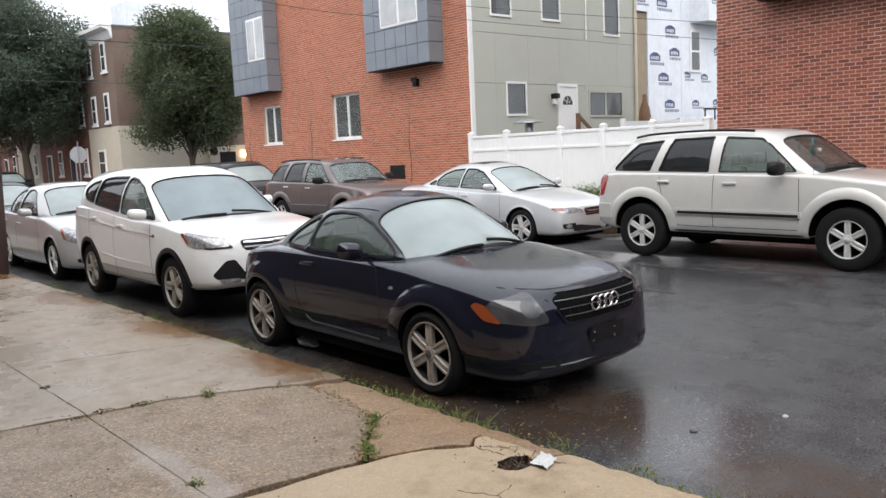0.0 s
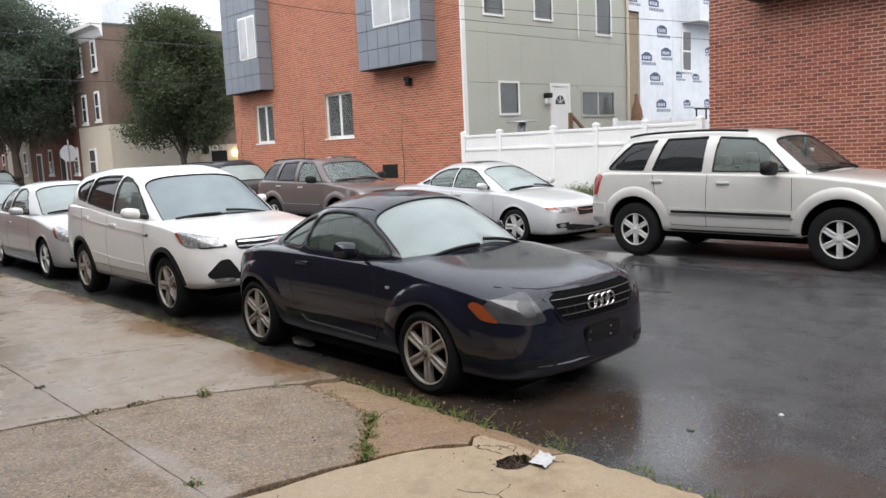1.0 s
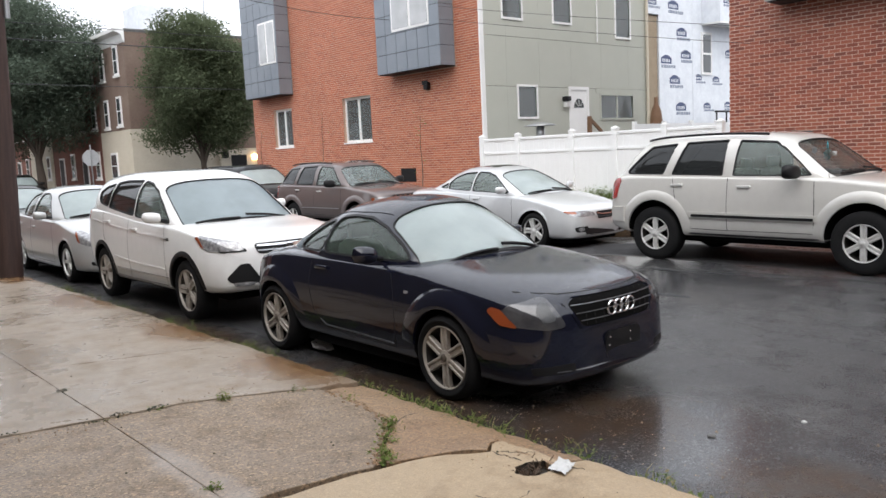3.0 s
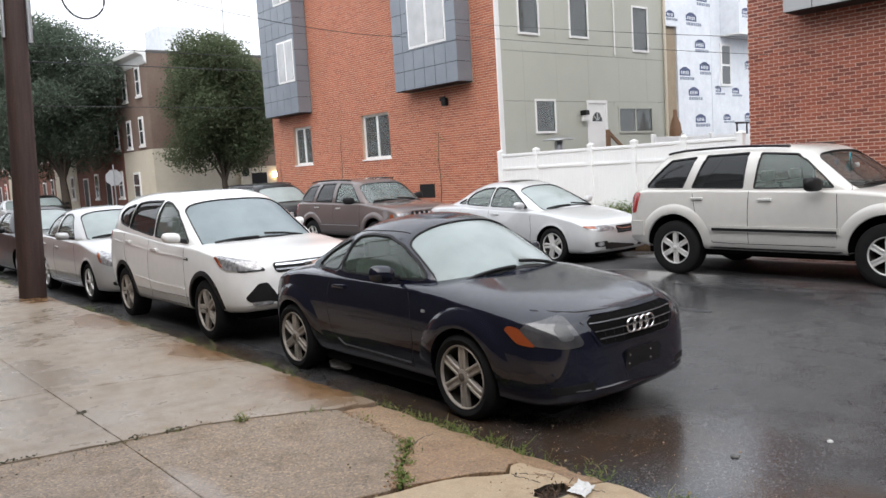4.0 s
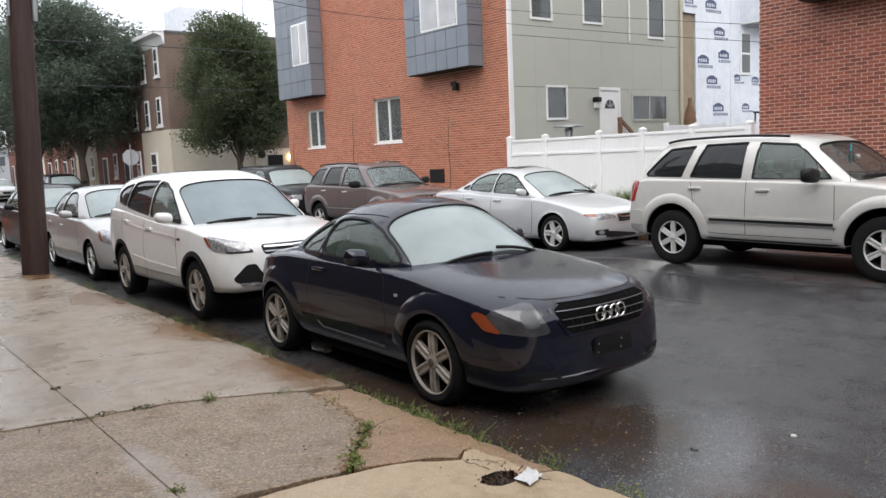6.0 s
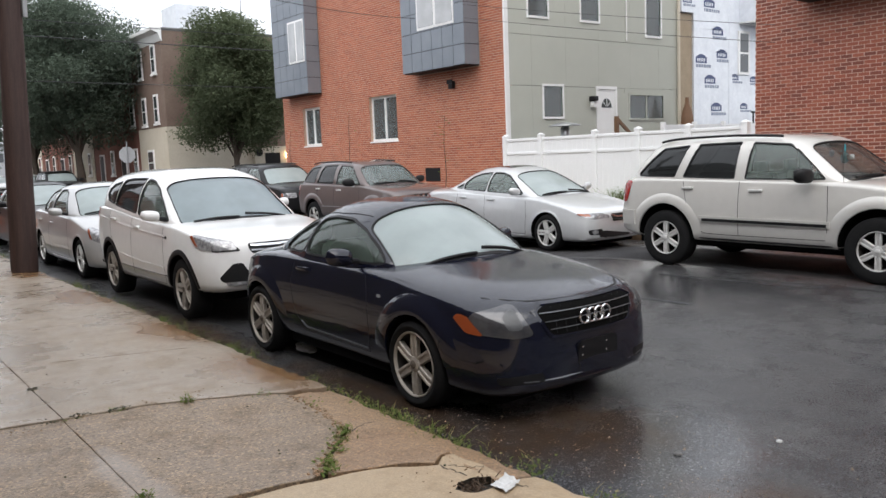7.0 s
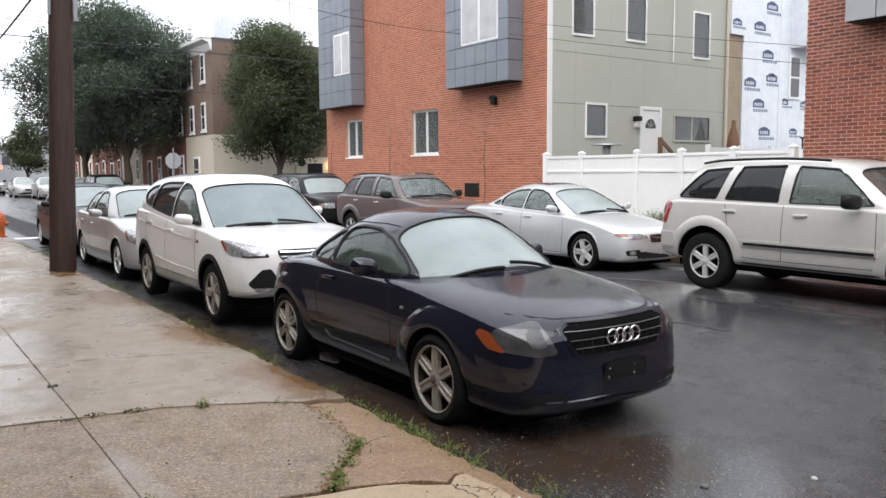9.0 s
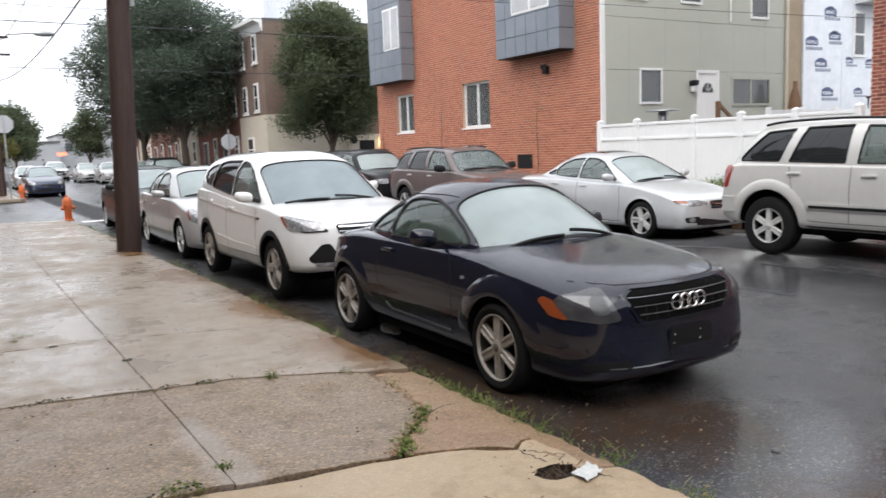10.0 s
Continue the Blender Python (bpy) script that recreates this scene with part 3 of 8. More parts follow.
def brick_spans(y0, y1, z0, z1, holes, course=0.0677, length=0.2032, joint=0.015):
    """Running bond: the rectangles of all bricks of a wall."""
    out = []
    k = 0
    z = z0
    while z + course <= z1 + 0.001:
        lo, hi = z + joint / 2, z + course - joint / 2
        cuts = [(h[0], h[1]) for h in holes if h[2] < hi - 0.01 and h[3] > lo + 0.01]
        y = y0 - (length / 2 if k % 2 else 0)
        while y < y1:
            spans = [(max(y + joint / 2, y0), min(y + length - joint / 2, y1))]
            for c0, c1 in cuts:
                nxt = []
                for a, b in spans:
                    if b <= c0 or a >= c1:
                        nxt.append((a, b))
                    else:
                        nxt += [s_ for s_ in ((a, c0), (c1, b)) if s_[1] - s_[0] > 0.02]
                spans = nxt
            out += [(a, b, lo, hi) for a, b in spans if b - a > 0.02]
            y += length
        z += course
        k += 1
    return out


def brick_mesh(name, x, spans, mat, proud=0.004, seed=3):
    rnd = random.Random(seed)
    verts, faces = [], []
    for a, b, c, d in spans:
        p = x - proud - rnd.uniform(-0.0015, 0.0015)
        t = rnd.uniform(-0.0012, 0.0012)
        n = len(verts)
        verts += [(p, a, c + t), (p, b, c + t), (p, b, d + t), (p, a, d + t), (x + 0.004, a, c), (x + 0.004, b, c), (x + 0.004, b, d), (x + 0.004, a, d)]
        faces += [(n, n + 3, n + 2, n + 1), (n, n + 1, n + 5, n + 4), (n + 1, n + 2, n + 6, n + 5), (n + 2, n + 3, n + 7, n + 6), (n + 3, n, n + 4, n + 7)]
    me = bpy.data.meshes.new(name)
    me.from_pydata(verts, [], faces)
    me.materials.append(mat)
    return me


def window(parent, x, y0, y1, z0, z1, panes=2, frame_w=0.07, mat=None, name="window", blind=0.0, sill=True, deep=0.10, sash=False):
    """A framed window in a wall that faces -x, with glass, a dark board painting the dim interior, and a sill."""
    mat = mat or WHITE
    w = part(name, boxed(x + deep, x + deep + 0.06, y0, y0 + frame_w, z0, z1), mat, parent, smooth=False)
    part("frame", boxed(x + deep, x + deep + 0.06, y1 - frame_w, y1, z0, z1), mat, w, smooth=False)
    part("frame", boxed(x + deep, x + deep + 0.06, y0 + frame_w, y1 - frame_w, z1 - frame_w, z1), mat, w, smooth=False)
    part("frame", boxed(x + deep, x + deep + 0.06, y0 + frame_w, y1 - frame_w, z0, z0 + frame_w), mat, w, smooth=False)
    for i in range(1, panes):
        y = y0 + (y1 - y0) * i / panes
        part("mullion", boxed(x + deep - 0.005, x + deep + 0.05, y - frame_w * 0.55, y + frame_w * 0.55, z0 + frame_w, z1 - frame_w), mat, w, smooth=False)
    if sash:
        zm = (z0 + z1) / 2
        part("sash_bar", boxed(x + deep - 0.005, x + deep + 0.05, y0 + frame_w, y1 - frame_w, zm - 0.025, zm + 0.025), mat, w, smooth=False)
    part("pane", boxed(x + deep + 0.025, x + deep + 0.033, y0 + frame_w, y1 - frame_w, z0 + frame_w, z1 - frame_w), PANE, w, smooth=False)
    if sill:
        part("sill", boxed(x - 0.03, x + deep + 0.02, y0 - 0.03, y1 + 0.03, z0 - 0.05, z0 - 0.002, bevel=0.008), mat, w)
    if blind:
        part("blind", boxed(x + deep + 0.09, x + deep + 0.10, y0 + frame_w * 0.6, y1 - frame_w * 0.6, z1 - (z1 - z0) * blind, z1 - 0.03), BLIND_SHEEN, w, smooth=False)
    # flat dark board in place of the unlit space behind the glass
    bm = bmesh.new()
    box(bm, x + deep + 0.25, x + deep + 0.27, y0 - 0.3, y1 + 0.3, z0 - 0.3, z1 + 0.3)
    part("room", bm, INNER_SHADE, w, smooth=False)
    return w


corner_house = thing("brick_corner_house", "orange-red brick house with blue-grey metal bay windows", "house", kind="structure")
BAY_D = 0.55
win_low = [(25.96, 27.23, 2.24, 3.62), (21.18, 22.73, 2.24, 3.68)]
bays = [(17.15, 20.0, 4.13, 9.6), (25.75, 28.25, 4.08, 9.6)]
holes = win_low + [(a + 0.1, b - 0.1, c + 0.1, d - 0.1) for a, b, c, d in bays]
part("wall", wall_grid(WALL_X, GREY_Y, 28.75, 0.1, 10.2, holes, 0.28), MORTAR, corner_house, smooth=False)
house_spans = brick_spans(GREY_Y, 28.75, 0.235, 10.1, win_low + [(a, b, c, d) for a, b, c, d in bays], joint=0.016)
part("bricks", brick_mesh("bricks", WALL_X, house_spans, BRICK), None, corner_house)["kind"] = "stuff"
for a, b, c, d in win_low:
    window(corner_house, WALL_X, a, b, c, d, 2, 0.075, blind=0.95)


def bay_window(parent, x, y0, y1, z0, z1, depth, cols, wins, mat, rows=0.62, pane_blind=0.4, side_cols=1):
    """A boxed-out bay, clad in panels set edge to edge with recessed joints; wins are (y0, y1, z0, z1) on its front."""
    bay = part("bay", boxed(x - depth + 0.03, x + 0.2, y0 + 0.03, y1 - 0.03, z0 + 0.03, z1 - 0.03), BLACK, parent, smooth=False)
    fx = x - depth
    zc = sorted({z0, z1, *[w[2] for w in wins], *[w[3] for w in wins]})
    zs = [zc[0]]
    for a, b in zip(zc, zc[1:]):
        k = max(1, round((b - a) / rows))
        zs += [a + (b - a) * j / k for j in range(1, k + 1)]
    ys = [y0]
    yc = sorted({y0, y1, *[w[0] for w in wins], *[w[1] for w in wins]})
    for a, b in zip(yc, yc[1:]):
        k = max(1, round((b - a) / ((y1 - y0) / cols)))
        ys += [a + (b - a) * j / k for j in range(1, k + 1)]
    g = 0.009
    for a, b in zip(ys, ys[1:]):
        for c, d in zip(zs, zs[1:]):
            if any(w[0] - 0.01 <= a and b <= w[1] + 0.01 and w[2] - 0.01 <= c and d <= w[3] + 0.01 for w in wins):
                continue
            part("panel", boxed(fx, fx + 0.03, a + g, b - g, c + g, d - g), mat, bay, smooth=False)
    for c, d in zip(zs, zs[1:]):
        for j in range(side_cols):
            xa, xb = fx + 0.004 + (depth - 0.02) * j / side_cols, fx + 0.004 + (depth - 0.02) * (j + 1) / side_cols
            part("panel", boxed(xa, xb - g, y0, y0 + 0.028, c + g, d - g), mat, bay, smooth=False)
            part("panel", boxed(xa, xb - g, y1 - 0.028, y1, c + g, d - g), mat, bay, smooth=False)
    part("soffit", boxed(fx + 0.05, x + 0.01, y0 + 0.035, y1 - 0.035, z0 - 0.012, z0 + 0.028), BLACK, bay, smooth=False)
    for w in wins:
        window(bay, fx - 0.01, *w, 2, 0.075, sill=False, deep=-0.012, blind=pane_blind)
    return bay


def flat_window(parent, fx, y0, y1, z0, z1, panes=2, split=0.3, label=""):
    """A window on the face of a clad bay: frame proud of the panels, panes over blind and a dark sheet painting the dim
    interior.
    """
    w = part("window", boxed(fx - 0.012, fx + 0.03, y0, y1, z0, z1), WHITE, parent, label, smooth=False)
    step = (y1 - y0) / panes
    for i in range(panes):
        a, b = y0 + step * i + 0.06, y0 + step * (i + 1) - 0.06
        zm = z0 + (z1 - z0) * split
        part("blind", boxed(fx - 0.016, fx - 0.0125, a, b, zm, z1 - 0.07), BLIND_SHEEN, w, smooth=False)
        part("room", boxed(fx - 0.016, fx - 0.0125, a, b, z0 + 0.07, zm), INNER_SHADE, w, smooth=False)
        part("pane", boxed(fx - 0.022, fx - 0.0165, a, b, z0 + 0.07, z1 - 0.07), PANE_BAY, w, smooth=False)
    return w


def clad_bay(parent, x, y0, y1, z0, z1, depth, cols, wins, mat, rows, side_cols=1, split=0.3):
    b = bay_window(parent, x, y0, y1, z0, z1, depth, cols, [], mat, rows, side_cols=side_cols)
    for w in wins:
        flat_window(b, x - depth, *w, split=split)
    return b


clad_bay(corner_house, WALL_X, *bays[0], BAY_D, 6, [(17.56, 19.22, 5.27, 6.72), (17.56, 19.22, 8.0, 9.4)], ZINC, 0.56)
clad_bay(corner_house, WALL_X, *bays[1], BAY_D, 5, [(25.75 + 0.1, 27.0, 5.19, 6.66), (25.85, 27.0, 7.95, 9.3)], ZINC, 0.56)
bm = boxed(WALL_X - 0.14, WALL_X - 0.01, 18.25, 18.42, 3.58, 3.80, bevel=0.02)
box(bm, WALL_X - 0.16, WALL_X - 0.13, 18.22, 18.45, 3.72, 3.83)
part("vent_hood", bm, BLACK, corner_house, "small black vent hood")
part("corner_board", boxed(WALL_X - 0.012, WALL_X + 0.13, GREY_Y - 0.05, GREY_Y - 0.001, 0.1, 10.2), WHITE, corner_house, smooth=False)
part("end_wall", boxed(WALL_X + 0.28, 24.0, 28.45, 28.75, 0.1, 10.2), FAR_BRICK, corner_house, smooth=False)
part("roof", boxed(WALL_X - 0.05, 24.0, GREY_Y - 0.05, 28.8, 10.2, 10.4), ROOFING, corner_house, smooth=False)
part("basement_window", boxed(WALL_X - 0.02, WALL_X + 0.02, 19.1, 19.8, 0.95, 1.35), BLACK, corner_house, smooth=False)

# ---------------------------------------------------------------- grey rear wall


def gx(x):
    return 0.28 + (x - 0.28) * 0.981


GX1 = gx(23.5)
g_low = [(gx(17.16), gx(17.92), 2.66, 3.50), (gx(19.37), gx(20.33), 1.50, 3.54), (gx(20.95), gx(22.64), 2.60, 3.30)]
g_up = [(gx(16.62), gx(17.38), 5.36, 6.82), (gx(18.77), gx(19.54), 5.38, 6.86), (gx(21.79), gx(22.53), 5.12, 6.42)]
gw = thing("grey_rear_wing", "grey-green panelled rear wall with white trimmed windows and door", "house", (0, 0, 0), kind="structure")
joints_x = [WALL_X + 0.14, 16.4, 17.75, 19.15, 20.6, 22.0, GX1]
joints_z = [0.1, 3.50, 4.85, 7.3, 9.0, 10.2]
part("sheathing", boxed(WALL_X + 0.13, GX1, GREY_Y + 0.03, GREY_Y + 0.25, 0.1, 10.2), INNER_SHADE, gw, smooth=False)


def panel_row(parent, holes_, xs, z0, z1, y, mat):
    for a, b in zip(xs, xs[1:]):
        bm = bmesh.new()
        cutx = sorted({a + 0.0015, b - 0.0015, *[v for h in holes_ for v in h[:2] if a < v < b]})
        cutz = sorted({z0 + 0.006, z1 - 0.006, *[v for h in holes_ for v in h[2:] if z0 < v < z1]})
        for p, q in zip(cutx, cutx[1:]):
            for r_, s_ in zip(cutz, cutz[1:]):
                if any(h[0] <= p + 0.001 and q <= h[1] + 0.001 and h[2] <= r_ + 0.001 and s_ <= h[3] + 0.001 for h in holes_):
                    continue
                box(bm, p, q, y - 0.012, y + 0.028, r_, s_)
        part("panel", bm, mat, parent, smooth=False)


for a, b in zip(joints_z, joints_z[1:]):
    panel_row(gw, g_low + g_up, joints_x, a, b, GREY_Y, SIDING)


def rear_window(parent, x0, x1, z0, z1, split=None, panes=1, trim=None):
    y = GREY_Y - 0.03
    trim = trim or WHITE
    w = part("window", boxed(x0 - 0.06, x0, y, y + 0.05, z0 - 0.06, z1 + 0.06), trim, parent, smooth=False)
    part("frame", boxed(x1, x1 + 0.06, y, y + 0.05, z0 - 0.06, z1 + 0.06), trim, w, smooth=False)
    part("frame", boxed(x0, x1, y, y + 0.05, z1, z1 + 0.06), trim, w, smooth=False)
    part("frame", boxed(x0, x1, y - 0.015, y + 0.05, z0 - 0.06, z0), trim, w, smooth=False)
    for i in range(1, panes):
        xm = x0 + (x1 - x0) * i / panes
        part("mullion", boxed(xm - 0.03, xm + 0.03, y + 0.02, y + 0.05, z0, z1), trim, w, smooth=False)
    part("pane", boxed(x0, x1, y + 0.035, y + 0.041, z0, z1), PANE, w, smooth=False)
    # a pale sheet paints the sky mirrored in the pane's upper part
    if split:
        part("blind", boxed(x0, x1, y + 0.046, y + 0.052, z0 + (z1 - z0) * split, z1), BLIND_SHEEN, w, smooth=False)
    return w


rear_window(gw, *g_low[0], None)
w = rear_window(gw, *g_low[2], None, 2, SIDING)
part("blind", boxed((g_low[2][0] + g_low[2][1]) / 2 + 0.03, g_low[2][1], GREY_Y + 0.016, GREY_Y + 0.022, g_low[2][2], g_low[2][3]), BLIND_SHEEN, w, smooth=False)
for k, g in enumerate(g_up):
    rear_window(gw, *g, (0.5, 0.38, None)[k])
part("fascia", boxed(g_low[2][0] - 0.25, g_low[2][1] + 0.3, GREY_Y - 0.02, GREY_Y - 0.0125, 3.36, 3.50), SIDING, gw, smooth=False)
x0, x1, z0, z1 = g_low[1]
door = part("door", boxed(x0 + 0.09, x1 - 0.09, GREY_Y - 0.01, GREY_Y + 0.03, z0, z1 - 0.09), WHITE, gw, "white panel door with a fan light", smooth=False)
part("door_frame", boxed(x0, x0 + 0.09, GREY_Y - 0.035, GREY_Y + 0.03, z0, z1), WHITE, door, smooth=False)
part("door_frame", boxed(x1 - 0.09, x1, GREY_Y - 0.035, GREY_Y + 0.03, z0, z1), WHITE, door, smooth=False)
part("door_frame", boxed(x0 + 0.09, x1 - 0.09, GREY_Y - 0.035, GREY_Y + 0.03, z1 - 0.09, z1), WHITE, door, smooth=False)
xm = (x0 + x1) / 2
fan = [(xm + 0.23 * math.cos(a), GREY_Y - 0.011, z1 - 0.62 + 0.27 * math.sin(a)) for a in np.linspace(0, math.pi, 14)]
part("fan_light", prism(bmesh.new(), fan, (0, -0.006, 0)), GLASS_DARK, door, smooth=False)
for a in (0.8, 1.57, 2.34):
    part("glazing_bar", prism(bmesh.new(), [(xm + 0.05 * math.cos(a) - 0.006, GREY_Y - 0.018, z1 - 0.62 + 0.05 * math.sin(a)), (xm + 0.05 * math.cos(a) + 0.006, GREY_Y - 0.018, z1 - 0.62 + 0.05 * math.sin(a)),
                                            (xm + 0.26 * math.cos(a) + 0.006, GREY_Y - 0.018, z1 - 0.62 + 0.26 * math.sin(a)), (xm + 0.26 * math.cos(a) - 0.006, GREY_Y - 0.018, z1 - 0.62 + 0.26 * math.sin(a))], (0, -0.008, 0)), WHITE, door, smooth=False)
lamp = part("wall_lamp", boxed(x0 - 0.30, x0 - 0.12, GREY_Y - 0.22, GREY_Y - 0.013, 3.10, 3.24, bevel=0.02), BLACK, gw, "black and white twin wall lamp")
part("lamp_box", boxed(x0 - 0.26, x0 - 0.10, GREY_Y - 0.16, GREY_Y - 0.013, 2.93, 3.09, bevel=0.02), WHITE, lamp)
part("downpipe", tube(bmesh.new(), [(GX1 - 0.08, GREY_Y - 0.07, z) for z in (1.0, 4, 7, 10.2)], 0.05, 8), CREAM, gw, "cream downpipe")
part("conduit", tube(bmesh.new(), [(gx(20.8), GREY_Y - 0.04, z) for z in (4.9, 7, 10.1)], 0.022, 6), WHITE, gw)

# ---------------------------------------------------------------- white fence
fence = thing("vinyl_fence", "tall white vinyl privacy fence with capped posts", "fence", kind="structure")
FX = WALL_X - 0.10
posts = [16.12, 14.82, 13.05, 11.80, 10.5, 9.2]
for p in posts:
    bm = boxed(FX - 0.065, FX + 0.065, p - 0.065, p + 0.065, 0.2, 2.11)
    part("post", bm, VINYL, fence, smooth=False)
    bm = boxed(FX - 0.072, FX + 0.072, p - 0.072, p + 0.072, 2.112, 2.14)
    rings(bm, [[(FX - 0.075, p - 0.075, 2.141), (FX + 0.075, p - 0.075, 2.141), (FX + 0.075, p + 0.075, 2.141), (FX - 0.075, p + 0.075, 2.141)],
               [(FX - 0.01, p - 0.01, 2.185), (FX + 0.01, p - 0.01, 2.185), (FX + 0.01, p + 0.01, 2.185), (FX - 0.01, p + 0.01, 2.185)]])
    part("post_cap", bm, VINYL, fence, smooth=False)
for a, b in zip(posts, posts[1:]):
    lo, hi = b + 0.066, a - 0.066
    for z0, z1 in ((0.32, 0.44), (1.65, 1.72), (2.00, 2.07)):
        part("rail", boxed(FX - 0.035, FX + 0.035, lo, hi, z0, z1, bevel=0.006), VINYL, fence)
    k = max(1, round((hi - lo) / 0.16))
    for i in range(k):
        p, q = lo + (hi - lo) * i / k, lo + (hi - lo) * (i + 1) / k
        part("board", boxed(FX - 0.016, FX + 0.016, p + 0.0015, q - 0.0015, 0.44, 2.00), VINYL, fence, smooth=False)
# the yard's cross fence, a little higher on its ground
yard = thing("yard_fence", "white vinyl fence across the yard behind", "fence", kind="structure")
for i in range(6):
    p = 20.4 + 1.55 * i
    part("post", boxed(p - 0.06, p + 0.06, 14.8, 14.92, 0.2, 2.42, bevel=0.01), VINYL, yard)
    part("panel", boxed(p + 0.062, p + 1.488, 14.84, 14.87, 0.3, 2.34), VINYL, yard, smooth=False)

# ---------------------------------------------------------------- right brick house
right_house = thing("brick_side_house", "deep red brick house side with a pale grey panelled bay above", "house", kind="structure")
RY = 9.06
part("wall", wall_grid(WALL_X, -9.0, RY, 0.1, 10.0, [], 0.3), MORTAR_R, right_house, smooth=False)
rb_bay = (1.2, 8.06, 4.24, 9.0)
NEAR = lambda s_: 6.1 < s_[0] and 2.25 < s_[2] < 3.6
right_spans = brick_spans(-0.2, RY, 0.235, 7.6, [rb_bay])
picked = [s_ for s_ in right_spans if NEAR(s_) and s_[1] - s_[0] > 0.18][:300]
chosen = set(picked)
part("bricks", brick_mesh("bricks", WALL_X, [s_ for s_ in right_spans if s_ not in chosen], BRICK_R, seed=5), None, right_house)["kind"] = "stuff"
bay_window(right_house, WALL_X, *rb_bay, 0.55, 13, [], PANEL_HAZE_GREY, 0.55)
part("end_wall", boxed(WALL_X + 0.3, 24.0, RY - 0.3, RY, 0.1, 10.0), FAR_BRICK, right_house, smooth=False)
part("roof", boxed(WALL_X - 0.1, 24.0, -9.0, RY + 0.05, 10.0, 10.2), ROOFING, right_house, smooth=False)

# ---------------------------------------------------------------- house under wrap
wrap = thing("wrapped_house", "unfinished house wrapped in white printed building paper", "house", kind="structure")
WY = 19.4
wx0, wxc, wx1 = 28.62, 31.3, 36.5
part("wall", boxed(wx0, wxc, WY, WY + 6, 0.1, 11.5), WRAP, wrap, smooth=False)
part("side_wall", boxed(wxc + 0.004, wx1, WY + 0.12, WY + 6, 0.1, 11.5), WRAP, wrap, smooth=False)
part("corner_strip", boxed(wxc - 0.22, wxc + 0.02, WY - 0.02, WY - 0.001, 0.1, 11.5), WRAP, wrap, smooth=False)
part("upper_wall", boxed(wx0 - 0.85, wx0 - 0.002, WY - 0.05, WY + 6, 6.85, 11.5), WRAP, wrap, smooth=False)
part("bay", boxed(wxc + 0.75, wx1, WY - 0.75, WY + 0.118, 6.75, 11.5), WRAP, wrap, smooth=False)
part("soffit", boxed(wxc + 0.75, wx1, WY - 0.75, WY + 0.117, 6.68, 6.746), WHITE, wrap, smooth=False)
part("bare_wall", boxed(24.5, wx0 - 0.01, WY + 0.08, WY + 0.3, 0.1, 6.82), TANBOARD, wrap, smooth=False)
for k, z in enumerate((1.0, 1.9, 2.75, 3.65, 4.55, 5.4, 6.3, 7.2)):
    part("lap_seam", boxed(wx0, wxc - 0.222, WY - 0.006, WY - 0.0005, z + 0.02 * (k % 3), z + 0.025 + 0.02 * (k % 3)), WRAP, wrap, smooth=False)
    part("lap_seam", boxed(wxc + 0.022, wx1, WY + 0.114, WY + 0.1195, z - 0.03 * (k % 2), z + 0.025 - 0.03 * (k % 2)), WRAP, wrap, smooth=False)

# ---------------------------------------------------------------- cars
from mathutils.bvhtree import BVHTree


def loft_body(s):
    """Closed lower body: stations from nose to tail; the front points to -y, the front axle is y = 0."""
    W, ZT, ZS, ZB = (glide(s[k]) for k in ("W", "ZT", "ZS", "ZB"))
    y0, y1 = s["W"][0][0], s["W"][-1][0]
    us = np.linspace(0, 1, s.get("stations", 64))
    us = 0.5 - 0.5 * np.cos(us * math.pi)
    us = 0.45 * np.linspace(0, 1, len(us)) + 0.55 * us
    loops = []
    lo, hi, n = s.get("tuck", 0.04), s.get("shoulder_in", 0.05), s.get("square", 2.6)
    bowf, bowr = s.get("bow_front", 0.10), s.get("bow_rear", 0.08)
    for u in us:
        y = y0 + (y1 - y0) * u
        w, zt, zs, zb = W(y), ZT(y), ZS(y), ZB(y)
        zs = min(zs, zt - 0.015)
        half = [(0, zb), (0.45 * w, zb), (0.84 * w, zb + 0.004), (0.925 * w, zb + 0.025)]
        for k in range(9):
            f = 0.09 + 0.91 * k / 8
            x = w * (1 - lo * max(0, 1 - f / 0.5) ** 2 - hi * max(0, (f - 0.5) / 0.5) ** 2)
            half.append((x, zb + (zs - zb) * f))
        xs = half[-1][0]
        for k in range(1, 13):
            t = k / 12 * math.pi / 2
            half.append((xs * max(0.0, math.cos(t)) ** (2 / n), zs + (zt - zs) * math.sin(t) ** (2 / n)))
        half[-1] = (0, zt)
        ring = [(x, z) for x, z in half] + [(-x, z) for x, z in half[-2:0:-1]]
        fade_f, fade_r = max(0, 1 - (y - y0) / 0.9) ** 1.5, max(0, 1 - (y1 - y) / 0.7) ** 1.5
        wm = max(p[1] for p in s["W"])
        loops.append([(x, y + (bowf * fade_f - bowr * fade_r) * (x / wm) ** 2, z) for x, z in ring])
    bm = rings(bmesh.new(), loops)
    bmesh.ops.recalc_face_normals(bm, faces=bm.faces)
    bm.normal_update()
    return bm


